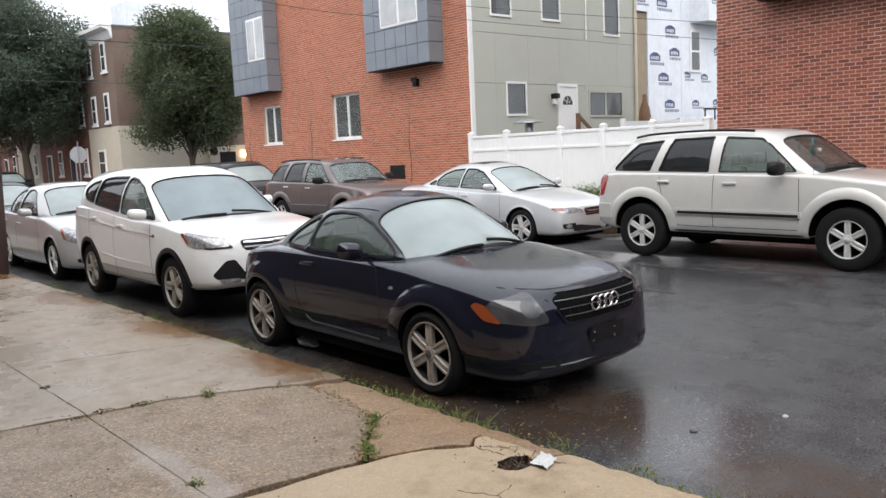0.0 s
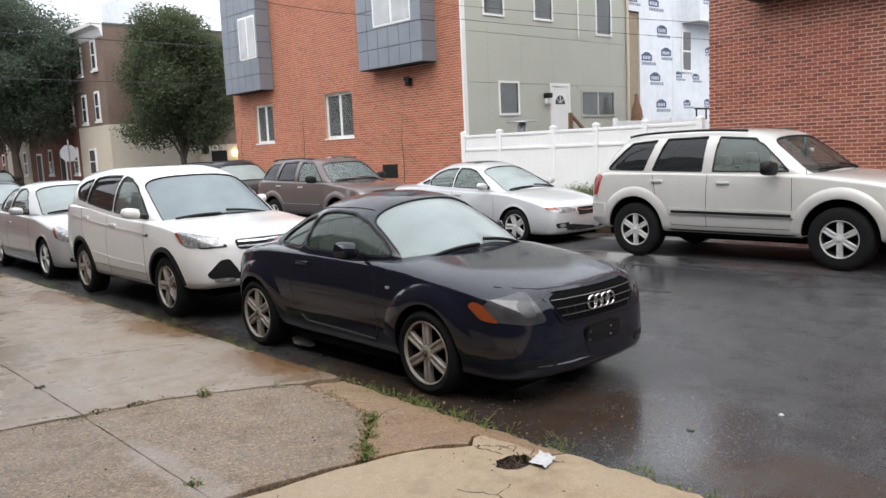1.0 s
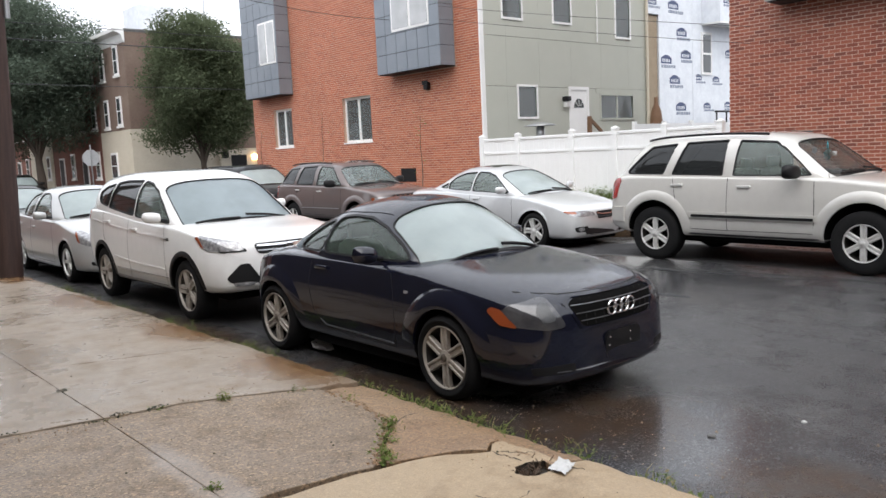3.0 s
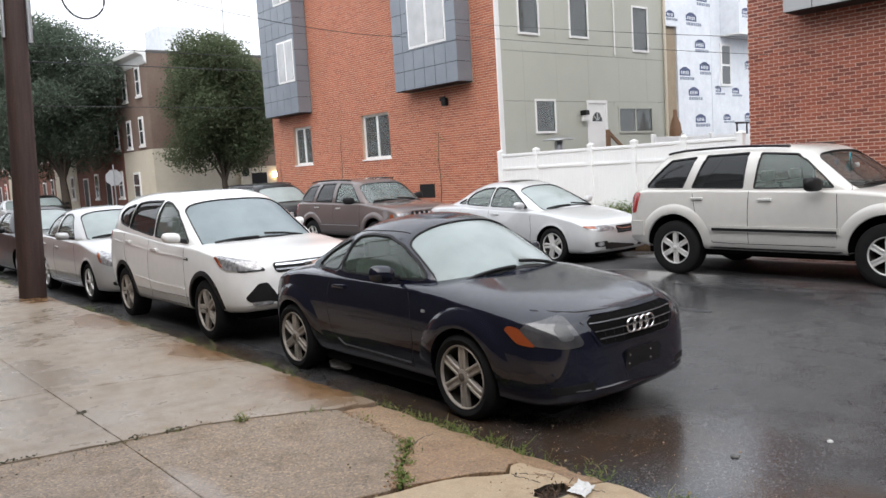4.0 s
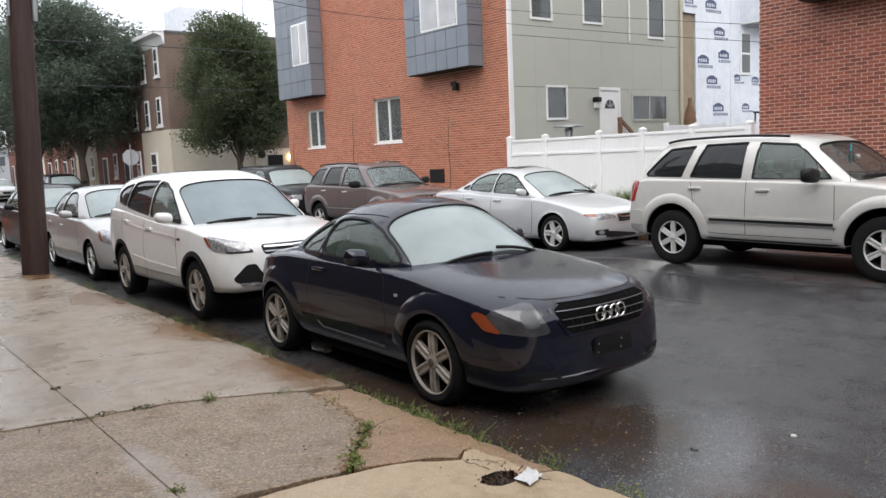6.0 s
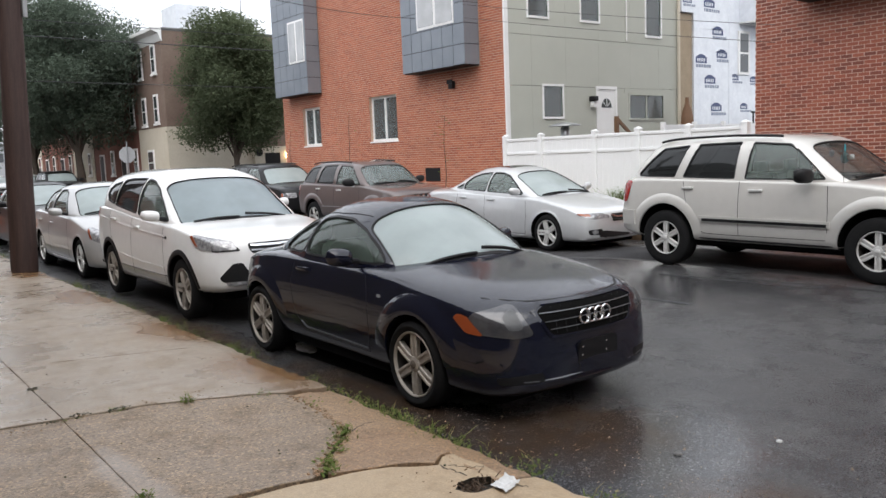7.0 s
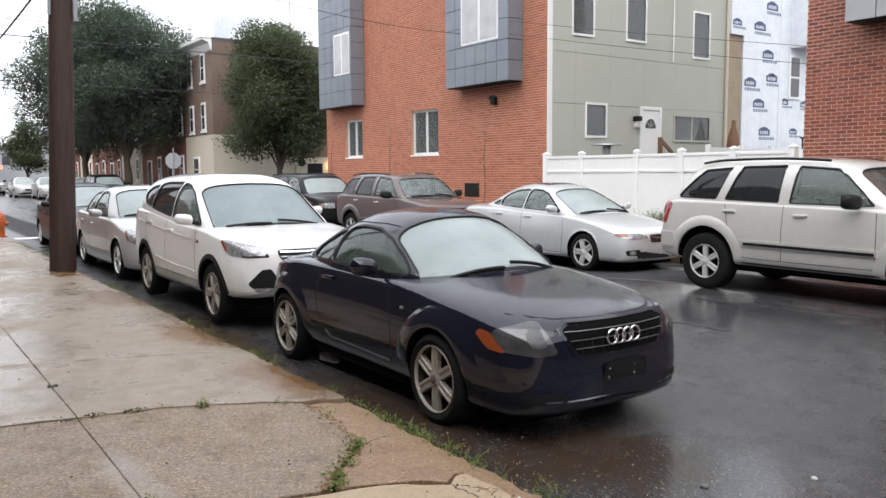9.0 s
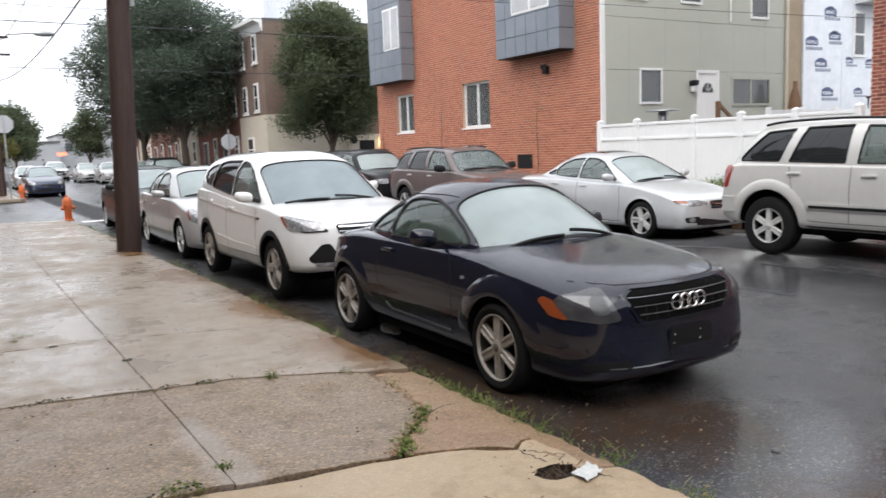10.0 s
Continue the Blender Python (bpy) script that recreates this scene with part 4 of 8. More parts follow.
def loft_cabin(s):
    """Open-bottomed cabin shell, with walls as thick as its pillars."""
    C = s["cabin"]
    ZT, WB, ZB = glide(C["ZT"]), glide(C["WB"]), glide(C["ZB"])
    y0, y1 = C["ZT"][0][0], C["ZT"][-1][0]
    n, k_, nj = C.get("square", 3.4), C.get("lean", 0.36), 22
    bf, br = C.get("bow_front", 0.12), C.get("bow_rear", 0.08)
    loops = []
    N = s.get("cabin_stations", 60)
    for i in range(N):
        y = y0 + (y1 - y0) * i / (N - 1)
        zt, wb, zb = ZT(y), WB(y), ZB(y)
        h = max(zt - zb, 0.01)
        half = [(wb + 0.004, zb - 0.05)]
        for j in range(nj + 1):
            t = j / nj * math.pi / 2
            sz = math.sin(t) ** (2 / n)
            half.append(((wb - k_ * h * sz) * max(0.0, math.cos(t)) ** (2 / n), zb + h * sz))
        half[-1] = (0.0, zt)
        pts = [(x, z) for x, z in half] + [(-x, z) for x, z in half[-2::-1]]
        a = (y - y0) / (y1 - y0)
        b = bf * max(0, 1 - a / 0.5) - br * max(0, (a - 0.5) / 0.5)
        loops.append([(x, y + b * (x / wb) ** 2, z) for x, z in pts])
    bm = rings(bmesh.new(), loops, closed=False)
    for end in (0, N - 1):
        bm.verts.ensure_lookup_table()
        row = [bm.verts[end * len(loops[0]) + j] for j in range(len(loops[0]))]
        bm.faces.new(row if end == 0 else row[::-1])
    bmesh.ops.recalc_face_normals(bm, faces=bm.faces)
    bm.normal_update()
    return bm


def hollow(bm, t):
    """Give an open shell walls of thickness t, inwards."""
    bm.normal_update()
    rim = [e for e in bm.edges if len(e.link_faces) == 1]
    old = list(bm.verts)
    faces = list(bm.faces)
    inner = {v: bm.verts.new(v.co - v.normal * t) for v in old}
    for f in faces:
        bm.faces.new([inner[v] for v in reversed(f.verts)])
    for e in rim:
        a, b = e.verts
        bm.faces.new((a, b, inner[b], inner[a]))
    bmesh.ops.recalc_face_normals(bm, faces=bm.faces)
    return bm


def fillet(outline, r, n=5):
    """An outline with its corners rounded by about r."""
    pts = [Vector((a, b, 0)) for a, b in outline]
    out = []
    for i, p in enumerate(pts):
        a, b = pts[i - 1], pts[(i + 1) % len(pts)]
        la, lb = (a - p).length, (b - p).length
        turn = (p - a).angle(b - p, 0)
        k = min(r * (0.4 + turn), la * 0.45, lb * 0.45)
        p0, p1 = p + (a - p).normalized() * k, p + (b - p).normalized() * k
        for j in range(n):
            t = j / (n - 1)
            out.append(p0 * (1 - t) ** 2 + p * 2 * t * (1 - t) + p1 * t * t)
    return out


class Frame2:
    """A drawing plane: an origin, two axes and the way in which its points are thrown at a surface."""

    def __init__(self, origin, du, dv, d):
        self.o, self.u, self.v, self.d = (Vector(a) for a in (origin, du, dv, d))

    def at(self, a, b):
        return self.o + self.u * a + self.v * b

    def throw(self, tree, a, b):
        p = self.at(a, b)
        hit, nor, _, _ = tree.ray_cast(p - self.d * 3, self.d)
        if hit is None:
            hit, nor, _, _ = tree.find_nearest(p)
        if nor.dot(self.d) > 0:
            nor = -nor
        return hit, nor


def side(sgn):
    return Frame2((0, 0, 0), (0, 1, 0), (0, 0, 1), (-sgn, 0, 0))


FRONT = Frame2((0, 0, 0), (1, 0, 0), (0, 0, 1), (0, 1, 0))
TOP = Frame2((0, 0, 0), (1, 0, 0), (0, 1, 0), (0, 0, -1))


def patch(tree, fr, outline, off=0.004, thick=0.014, rounds=0.03, steps=6, dense=3):
    """A curved plate that follows the surface inside an outline drawn on the plane."""
    pts = fillet(outline, rounds) if rounds else [Vector((a, b, 0)) for a, b in outline]
    fine = []
    for i, p in enumerate(pts):
        q = pts[(i + 1) % len(pts)]
        fine += [p.lerp(q, k / dense) for k in range(dense)]
    c = sum(fine, Vector()) / len(fine)
    loops = []
    for k in range(steps, 0, -1):
        ring = []
        for p in fine:
            q = c.lerp(p, k / steps)
            hit, nor = fr.throw(tree, q.x, q.y)
            if k == steps and not loops:
                ring.append((hit + nor * off, hit + nor * (off - thick)))
            else:
                ring.append(hit + nor * off)
        if not loops:
            loops += [[r[1] for r in ring], [r[0] for r in ring]]
        else:
            loops.append(ring)
    hit, nor = fr.throw(tree, c.x, c.y)
    bm = rings(bmesh.new(), loops, cap=False)
    bm.verts.ensure_lookup_table()
    n = len(fine)
    last = [bm.verts[len(bm.verts) - n + i] for i in range(n)]
    mid = bm.verts.new(hit + nor * off)
    for i in range(n):
        bm.faces.new((last[i], last[(i + 1) % n], mid))
    return bm


def ribbon(tree, fr, line, width=0.006, off=0.002, deep=0.004, step=0.05, bm=None):
    """A narrow raised or sunk line that follows the surface."""
    bm = bm or bmesh.new()
    pts = [Vector((a, b, 0)) for a, b in line]
    fine = [pts[0]]
    for p, q in zip(pts, pts[1:]):
        k = max(1, int((q - p).length / step))
        fine += [p.lerp(q, j / k) for j in range(1, k + 1)]
    loops = []
    for i, p in enumerate(fine):
        d = (fine[min(i + 1, len(fine) - 1)] - fine[max(i - 1, 0)]).normalized()
        s = Vector((-d.y, d.x, 0)) * width / 2
        ha, na = fr.throw(tree, p.x + s.x, p.y + s.y)
        hb, nb = fr.throw(tree, p.x - s.x, p.y - s.y)
        loops.append([ha + na * off, hb + nb * off, hb - nb * deep, ha - na * deep])
    return rings(bm, loops)


def arch_lip(tree, fr, line, width, off):
    """A swelling lip round a wheel opening, full at its inner edge and dying away outwards and at its ends."""
    pts = [Vector((a, b, 0)) for a, b in line]
    loops = []
    for i, p in enumerate(pts):
        d = (pts[min(i + 1, len(pts) - 1)] - pts[max(i - 1, 0)]).normalized()
        s = Vector((-d.y, d.x, 0)) * width
        swell = off * min(1.0, 0.35 + 2.6 * min(i, len(pts) - 1 - i) / len(pts))
        ring = []
        for f, k in ((-0.62, -0.15), (-0.45, 0.30), (-0.2, 0.72), (0.1, 0.97), (0.35, 1.0), (0.5, 0.80), (0.52, -0.9)):
            q = p + s * f
            h, n = fr.throw(tree, q.x, q.y)
            if f > 0.0:
                q0 = p - s * 0.1
                h0, n0 = fr.throw(tree, q0.x, q0.y)
                h = Vector((h0.x, h.y, h.z)) if abs(h.x - h0.x) > 0.03 else h
                h, n = fr.at(q.x, q.y) - fr.d * abs(h.x), n0
            ring.append(h + n * swell * k)
        loops.append(ring)
    return rings(bmesh.new(), loops)


def rail(tree, fr, line, r=0.012, off=0.01, n=8, step=0.05):
    pts = []
    for (a, b), (c, d) in zip(line, line[1:]):
        k = max(1, int(math.hypot(c - a, d - b) / step))
        for j in range(k + 1):
            h, nor = fr.throw(tree, a + (c - a) * j / k, b + (d - b) * j / k)
            pts.append(h + nor * off)
    return tube(bmesh.new(), pts, r, n)


def wheel_parts(parent, r, rim, width, spokes, style, metal, sgn, xface, y, far=False, group=""):
    """Wheel at the car's side sgn: tyre, rim with spokes, hub cap."""
    w = new("wheel")
    w.parent = parent
    w.empty_display_size = 0.1
    w.matrix_basis = pose(sgn * xface, y, r, 0, 0, 0 if sgn > 0 else 180)
    n = 20 if far else 44
    k = width
    tyre = lathe(bmesh.new(), [(rim, -0.01), (rim + 0.012, 0.004), (rim + (r - rim) * 0.5, 0.010), (r - 0.02, -0.002), (r - 0.004, -0.022), (r, -0.05),
                               (r, -k + 0.05), (r - 0.006, -k + 0.02), (rim + 0.02, -k), (rim, -k)], "x", n, cap=False)
    part("tyre", tyre, RUBBER, w)
    bm = lathe(bmesh.new(), [(rim + 0.002, -0.008), (rim - 0.003, 0.003), (rim - 0.009, 0.001), (rim - 0.015, -0.02)], "x", n, cap=False)
    lathe(bm, [(0.001, -0.004), (0.032, -0.004), (0.055, -0.010), (0.062, -0.03)], "x", 16, cap=False)
    for i in range(spokes):
        a = 6.283185 * (i + 0.5) / spokes
        pairs = [(-0.096, 0.096)] if style == "wide" else ([(-0.06, 0.06)] if style == "plain" else [(-0.13, -0.045), (0.045, 0.13)])
        for b0, b1 in pairs:
            loops = []
            for rr, grow, xo in ((0.045, 1.0, -0.012), (rim * 0.35, 0.95, -0.007), (rim * 0.7, 1.0, -0.007), (rim - 0.014, 1.02, -0.012)):
                t0, t1 = b0 * grow * 0.19 * 1.9, b1 * grow * 0.19 * 1.9
                c, s_ = math.cos(a), math.sin(a)
                pt = lambda tt, xx: (xx, rr * c - tt * s_, rr * s_ + tt * c)
                loops.append([pt(t0, xo - 0.006), pt(t0 * 0.85, xo), pt(t0 * 0.42, xo), pt(t0 * 0.30, xo - 0.010), pt(t1 * 0.30, xo - 0.010), pt(t1 * 0.42, xo), pt(t1 * 0.85, xo), pt(t1, xo - 0.006), pt(t1, xo - 0.04), pt(t0, xo - 0.04)])
            rings(bm, loops)
    rim_ob = part("rim", bm, metal, w)
    # dark barrel and near-black disc paint the shade in the spoke openings
    part("barrel", lathe(bmesh.new(), [(rim - 0.0152, -0.021), (rim - 0.035, -k * 0.8), (0.02, -k * 0.82)], "x", n, cap=False), BARREL, rim_ob)
    part("brake_disc", lathe(bmesh.new(), [(0.001, -0.075), (rim * 0.72, -0.075), (rim * 0.72, -0.09), (0.001, -0.09)], "x", 24, cap=False), RECESS_SHADE, w)
    cap_bm = lathe(bmesh.new(), [(0.0005, 0.006), (0.022, 0.006), (0.03, 0.0), (0.03, -0.012)], "x", 16, cap=False)
    part("hub_cap", cap_bm, HUB if metal is ALLOY_DIM else metal, rim_ob)
    return w


def mirror_of(parent, tree, sgn, y, z, x, paint, size=(0.10, 0.055, 0.075)):
    """Door mirror: a rounded shell on a short arm."""
    bm = bmesh.new()
    loops = []
    a, b, c = size
    for i in range(11):
        u = -1 + 2 * i / 10
        rr = (1 - abs(u) ** 3.2) ** (1 / 2.4) + 0.02
        loops.append([(sgn * (x + a + a * u), y + b * rr * abs(math.cos(t)) ** (0.6 if c > 0.08 else 1.0) * math.copysign(1, math.cos(t)) * (1.0 if math.cos(t) < 0 else 0.45) + 0.02 * u,
                       z + c * rr * abs(math.sin(t)) ** (0.6 if c > 0.08 else 0.95) * math.copysign(1, math.sin(t)) + 0.01 * u) for t in [6.283185 * k / 18 for k in range(18)]])
    rings(bm, loops)
    m = part("door_mirror", bm, paint, parent)
    arm = tube(bmesh.new(), [(sgn * (x - 0.08), y + 0.02, z - 0.05), (sgn * (x + 0.02), y + 0.01, z - 0.03), (sgn * (x + 0.08), y, z - 0.015)], 0.022, 8)
    part("mirror_arm", arm, BLACK, m)
    return m


def slope_frame(base, top, inward=1):
    """A drawing plane laid on a sloping pane; base and top are (y, z)."""
    d = Vector((0, top[0] - base[0], top[1] - base[1]))
    mid = Vector((0, (top[0] + base[0]) / 2, (top[1] + base[1]) / 2))
    v = d.normalized()
    nor = Vector((0, -v.z, v.y)) * inward
    return Frame2(mid, (1, 0, 0), v, -nor), d.length / 2


def build_car(name, label, category, s, at, paint, turn=0.0, group="parked cars", far=False):
    car = thing(name, label, category, at, group, turn=turn)
    car.scale.z = s.get("low", 1.0)
    wb, r = s["wheelbase"], s["r"]
    halfw = max(p[1] for p in s["W"])
    raw = loft_body(s)
    tree = BVHTree.FromBMesh(raw)
    body = finish(raw, "body", paint, True, 50)
    shell = loft_cabin(s)
    ctree = BVHTree.FromBMesh(shell)
    cabin = finish(hollow(shell, 0.03 if far else 0.035), "cabin", paint, True, 50)

    # wells and cockpit out of the body; near-black on the cuts stands for shade
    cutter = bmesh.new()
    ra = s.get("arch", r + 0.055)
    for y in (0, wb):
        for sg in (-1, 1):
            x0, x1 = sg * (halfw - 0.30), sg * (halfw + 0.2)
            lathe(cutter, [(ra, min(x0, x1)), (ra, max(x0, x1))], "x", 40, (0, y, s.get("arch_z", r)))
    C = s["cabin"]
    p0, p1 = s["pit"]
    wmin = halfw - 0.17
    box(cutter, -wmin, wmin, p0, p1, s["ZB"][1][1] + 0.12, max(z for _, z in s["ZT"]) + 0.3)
    body = cut(body, finish(cutter, "cutter", RECESS_SHADE, False), False)
    part("body", body, None, car)

    # panes
    panes = []
    fr, hl = slope_frame(*s["windscreen"][:2])
    wb0, wt0 = s["windscreen"][2:]
    ws_out = [(-wb0, -hl), (0, -hl - 0.02), (wb0, -hl), (wt0, hl), (0, hl + 0.012), (-wt0, hl)]
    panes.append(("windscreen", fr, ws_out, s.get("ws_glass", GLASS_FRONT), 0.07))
    fr2, hl2 = slope_frame(*s["rear_pane"][:2], -1)
    rb, rt = s["rear_pane"][2:]
    panes.append(("rear_window", fr2, [(-rb, -hl2), (rb, -hl2), (rt, hl2), (-rt, hl2)], GLASS_DARK if s.get("privacy") else GLASS_SIDE, 0.08))
    for i, out in enumerate(s["side_panes"]):
        for sg in (-1, 1):
            panes.append(("side_window", side(sg), out, GLASS_DARK if s.get("privacy") and i > 0 else s.get("side_glass", GLASS_SIDE), s.get("pane_round", 0.045)))
    cutter = bmesh.new()
    for nm, f, out, g, rd in panes:
        if nm == "side_window" and f.d.x > 0:
            continue
        ring = fillet(out, rd)
        if nm == "side_window":
            prism(cutter, [(-1.3, p.x, p.y) for p in ring], (2.6, 0, 0))
        else:
            d = f.d * 0.26
            prism(cutter, [f.at(p.x, p.y) - d for p in ring], d * 2)
    cabin = cut(cabin, finish(cutter, "cutter", BLACK, False), True)
    cab = part("cabin", cabin, None, car)
    for nm, f, out, g, rd in panes:
        big = nm != "side_window"
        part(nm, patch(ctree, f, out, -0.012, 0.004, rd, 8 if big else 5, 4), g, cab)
        if not far:
            ring = fillet(out, rd)
            seal = ribbon(ctree, f, [(p.x, p.y) for p in ring] + [(ring[0].x, ring[0].y)], 0.015 if nm == "side_window" else 0.012, 0.003, 0.02, 0.08)
            part("window_seal", seal, BLACK, cab)

    # dark underside between and before the wheels: plain boxes added to block light below
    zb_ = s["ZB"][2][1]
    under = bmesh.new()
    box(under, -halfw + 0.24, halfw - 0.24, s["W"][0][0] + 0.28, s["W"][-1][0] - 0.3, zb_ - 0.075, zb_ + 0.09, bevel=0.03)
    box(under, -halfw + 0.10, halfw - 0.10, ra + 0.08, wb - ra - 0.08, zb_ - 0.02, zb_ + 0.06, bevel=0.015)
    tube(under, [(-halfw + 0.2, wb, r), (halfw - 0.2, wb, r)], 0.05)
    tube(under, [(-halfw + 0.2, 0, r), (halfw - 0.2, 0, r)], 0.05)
    part("underbody", under, RECESS_SHADE, car)

    # seats and dashboard
    fy = p0 + 0.95
    zf = s["ZB"][1][1] + 0.13
    belt = C["ZB"][0][1]
    for sx in (-0.37, 0.37):
        bm = bmesh.new()
        box(bm, sx - 0.24, sx + 0.24, fy - 0.45, fy + 0.1, zf + 0.1, zf + 0.30, bevel=0.05)
        loops = []
        for z, dy, hw in ((zf + 0.25, 0.0, 0.22), (belt - 0.05, 0.13, 0.24), (belt + 0.12, 0.18, 0.19), (belt + 0.16, 0.19, 0.12)):
            loops.append([(sx - hw, fy + dy, z), (sx + hw, fy + dy, z), (sx + hw, fy + dy + 0.13, z), (sx - hw, fy + dy + 0.13, z)])
        rings(bm, loops)
        box(bm, sx - 0.12, sx + 0.12, fy + 0.19, fy + 0.27, belt + 0.17, belt + 0.31, bevel=0.03)
        part("seat", bm, SEAT, car)
    if not far:
        part("dashboard", boxed(-wmin + 0.02, wmin - 0.02, p0 + 0.01, p0 + 0.32, zf + 0.2, belt - 0.03, bevel=0.04), CABIN, car)
        wheel = lathe(bmesh.new(), [(0.165, 0.0), (0.18, 0.012), (0.195, 0.0), (0.18, -0.012), (0.165, 0.0)], "y", 28, (-0.37, p0 + 0.45, belt - 0.02), cap=False)
        tube(wheel, [(-0.37, p0 + 0.45, belt - 0.02), (-0.37, p0 + 0.25, belt - 0.08)], 0.03)
        for a in (0.3, 2.84, 4.71):
            tube(wheel, [(-0.37, p0 + 0.45, belt - 0.02), (-0.37 + 0.17 * math.cos(a), p0 + 0.45, belt - 0.02 + 0.17 * math.sin(a))], 0.014, 6)
        part("steering_wheel", wheel, BLACK, car)

    for y in (0, wb):
        for sg in (-1, 1):
            wheel_parts(car, r, s["rim"], s.get("tyre_w", 0.21), s["spokes"], s["style"], s.get("alloy", ALLOY), sg, s.get("face", halfw - 0.035), y, far)
            if s.get("flare"):
                fw, fo = s["flare"]
                for_line = [(y + (ra + fw / 2 - 0.006) * math.cos(a), s.get("arch_z", r) + (ra + fw / 2 - 0.006) * math.sin(a)) for a in np.linspace(s.get("flare_from", -0.12), math.pi - s.get("flare_from", -0.12), 44)]
                part("wheel_arch", arch_lip(tree, side(sg), for_line, fw, fo), s.get("flare_mat", paint), car)

    for sg in (-1, 1):
        f = side(sg)
        my, mz, mx = (a + b for a, b in zip(s["mirror"], s.get("far_mirror", (0, 0, 0)) if sg > 0 else (0, 0, 0)))
        mirror_of(car, tree, sg, my, mz, mx, s.get("mirror_mat", paint), s.get("mirror_size", (0.10, 0.055, 0.075)))
        for ln in s["seams"]:
            part("door_gap", ribbon(tree, f, ln, 0.007, 0.0012, 0.004, 0.04), BLACK, car)
        for hy, hz in s["handles"]:
            h, nor = f.throw(tree, hy, hz)
            bm = boxed(-0.012, 0.028, -0.09, 0.09, -0.016, 0.016, bevel=0.01)
            bmesh.ops.transform(bm, matrix=Matrix.Translation(h) @ pose(0, 0, 0, 0, 0, 0 if sg > 0 else 180), verts=bm.verts)
            part("door_handle", bm, s.get("handle_mat") or paint, car)
        for ln, wd, of, mt in s.get("strips", ()):
            part("side_moulding", ribbon(tree, f, ln, wd, of, 0.01, 0.1), mt or paint, car)
        for nm, frame_, out, mt, of in s.get("lamps", ()):
            g = frame_ if sg > 0 else Frame2((-frame_.o.x, frame_.o.y, frame_.o.z), (-frame_.u.x, frame_.u.y, frame_.u.z), (-frame_.v.x, frame_.v.y, frame_.v.z), (-frame_.d.x, frame_.d.y, frame_.d.z))
            part(nm, patch(tree, g, out, of, 0.02, 0.02, 6, 4), mt, car)
    for nm, f, out, mt, of in s.get("plates", ()):
        part(nm, patch(tree, f, out, of, 0.02, s.get("plate_round", 0.03), 7, 5), mt, car)
    for nm, f, ln, wd, of, mt in s.get("bars", ()):
        part(nm, ribbon(tree, f, ln, wd, of, 0.006, 0.08), mt or paint, car)
    for nm, f, ln, rr, of, mt in s.get("rails", ()):
        part(nm, rail(ctree, f, ln, rr, of), mt, car)
    if not far:
        for a, b in (((-0.06, -hl - 0.012), (-0.60, -hl + 0.03)), ((0.56, -hl - 0.005), (0.04, -hl + 0.045))):
            part("wiper", rail(ctree, fr, [a, b], 0.014, 0.017), BLACK, car)
        part("cowl", ribbon(ctree, fr, [(-wb0 + 0.05, -hl - 0.002), (-0.3, -hl - 0.016), (0.3, -hl - 0.016), (wb0 - 0.05, -hl - 0.002)], 0.035, 0.004, 0.02), BLACK, car)
    return car, tree, ctree


def slant(x, y, z, yaw, tip=0):
    """A drawing plane at a front corner; its points are thrown along a level way turned by yaw from straight back."""
    c, s_ = math.cos(radians(yaw)), math.sin(radians(yaw))
    return Frame2((x, y, z), (c, s_, 0), (0, 0, 1), (-s_, c, 0))


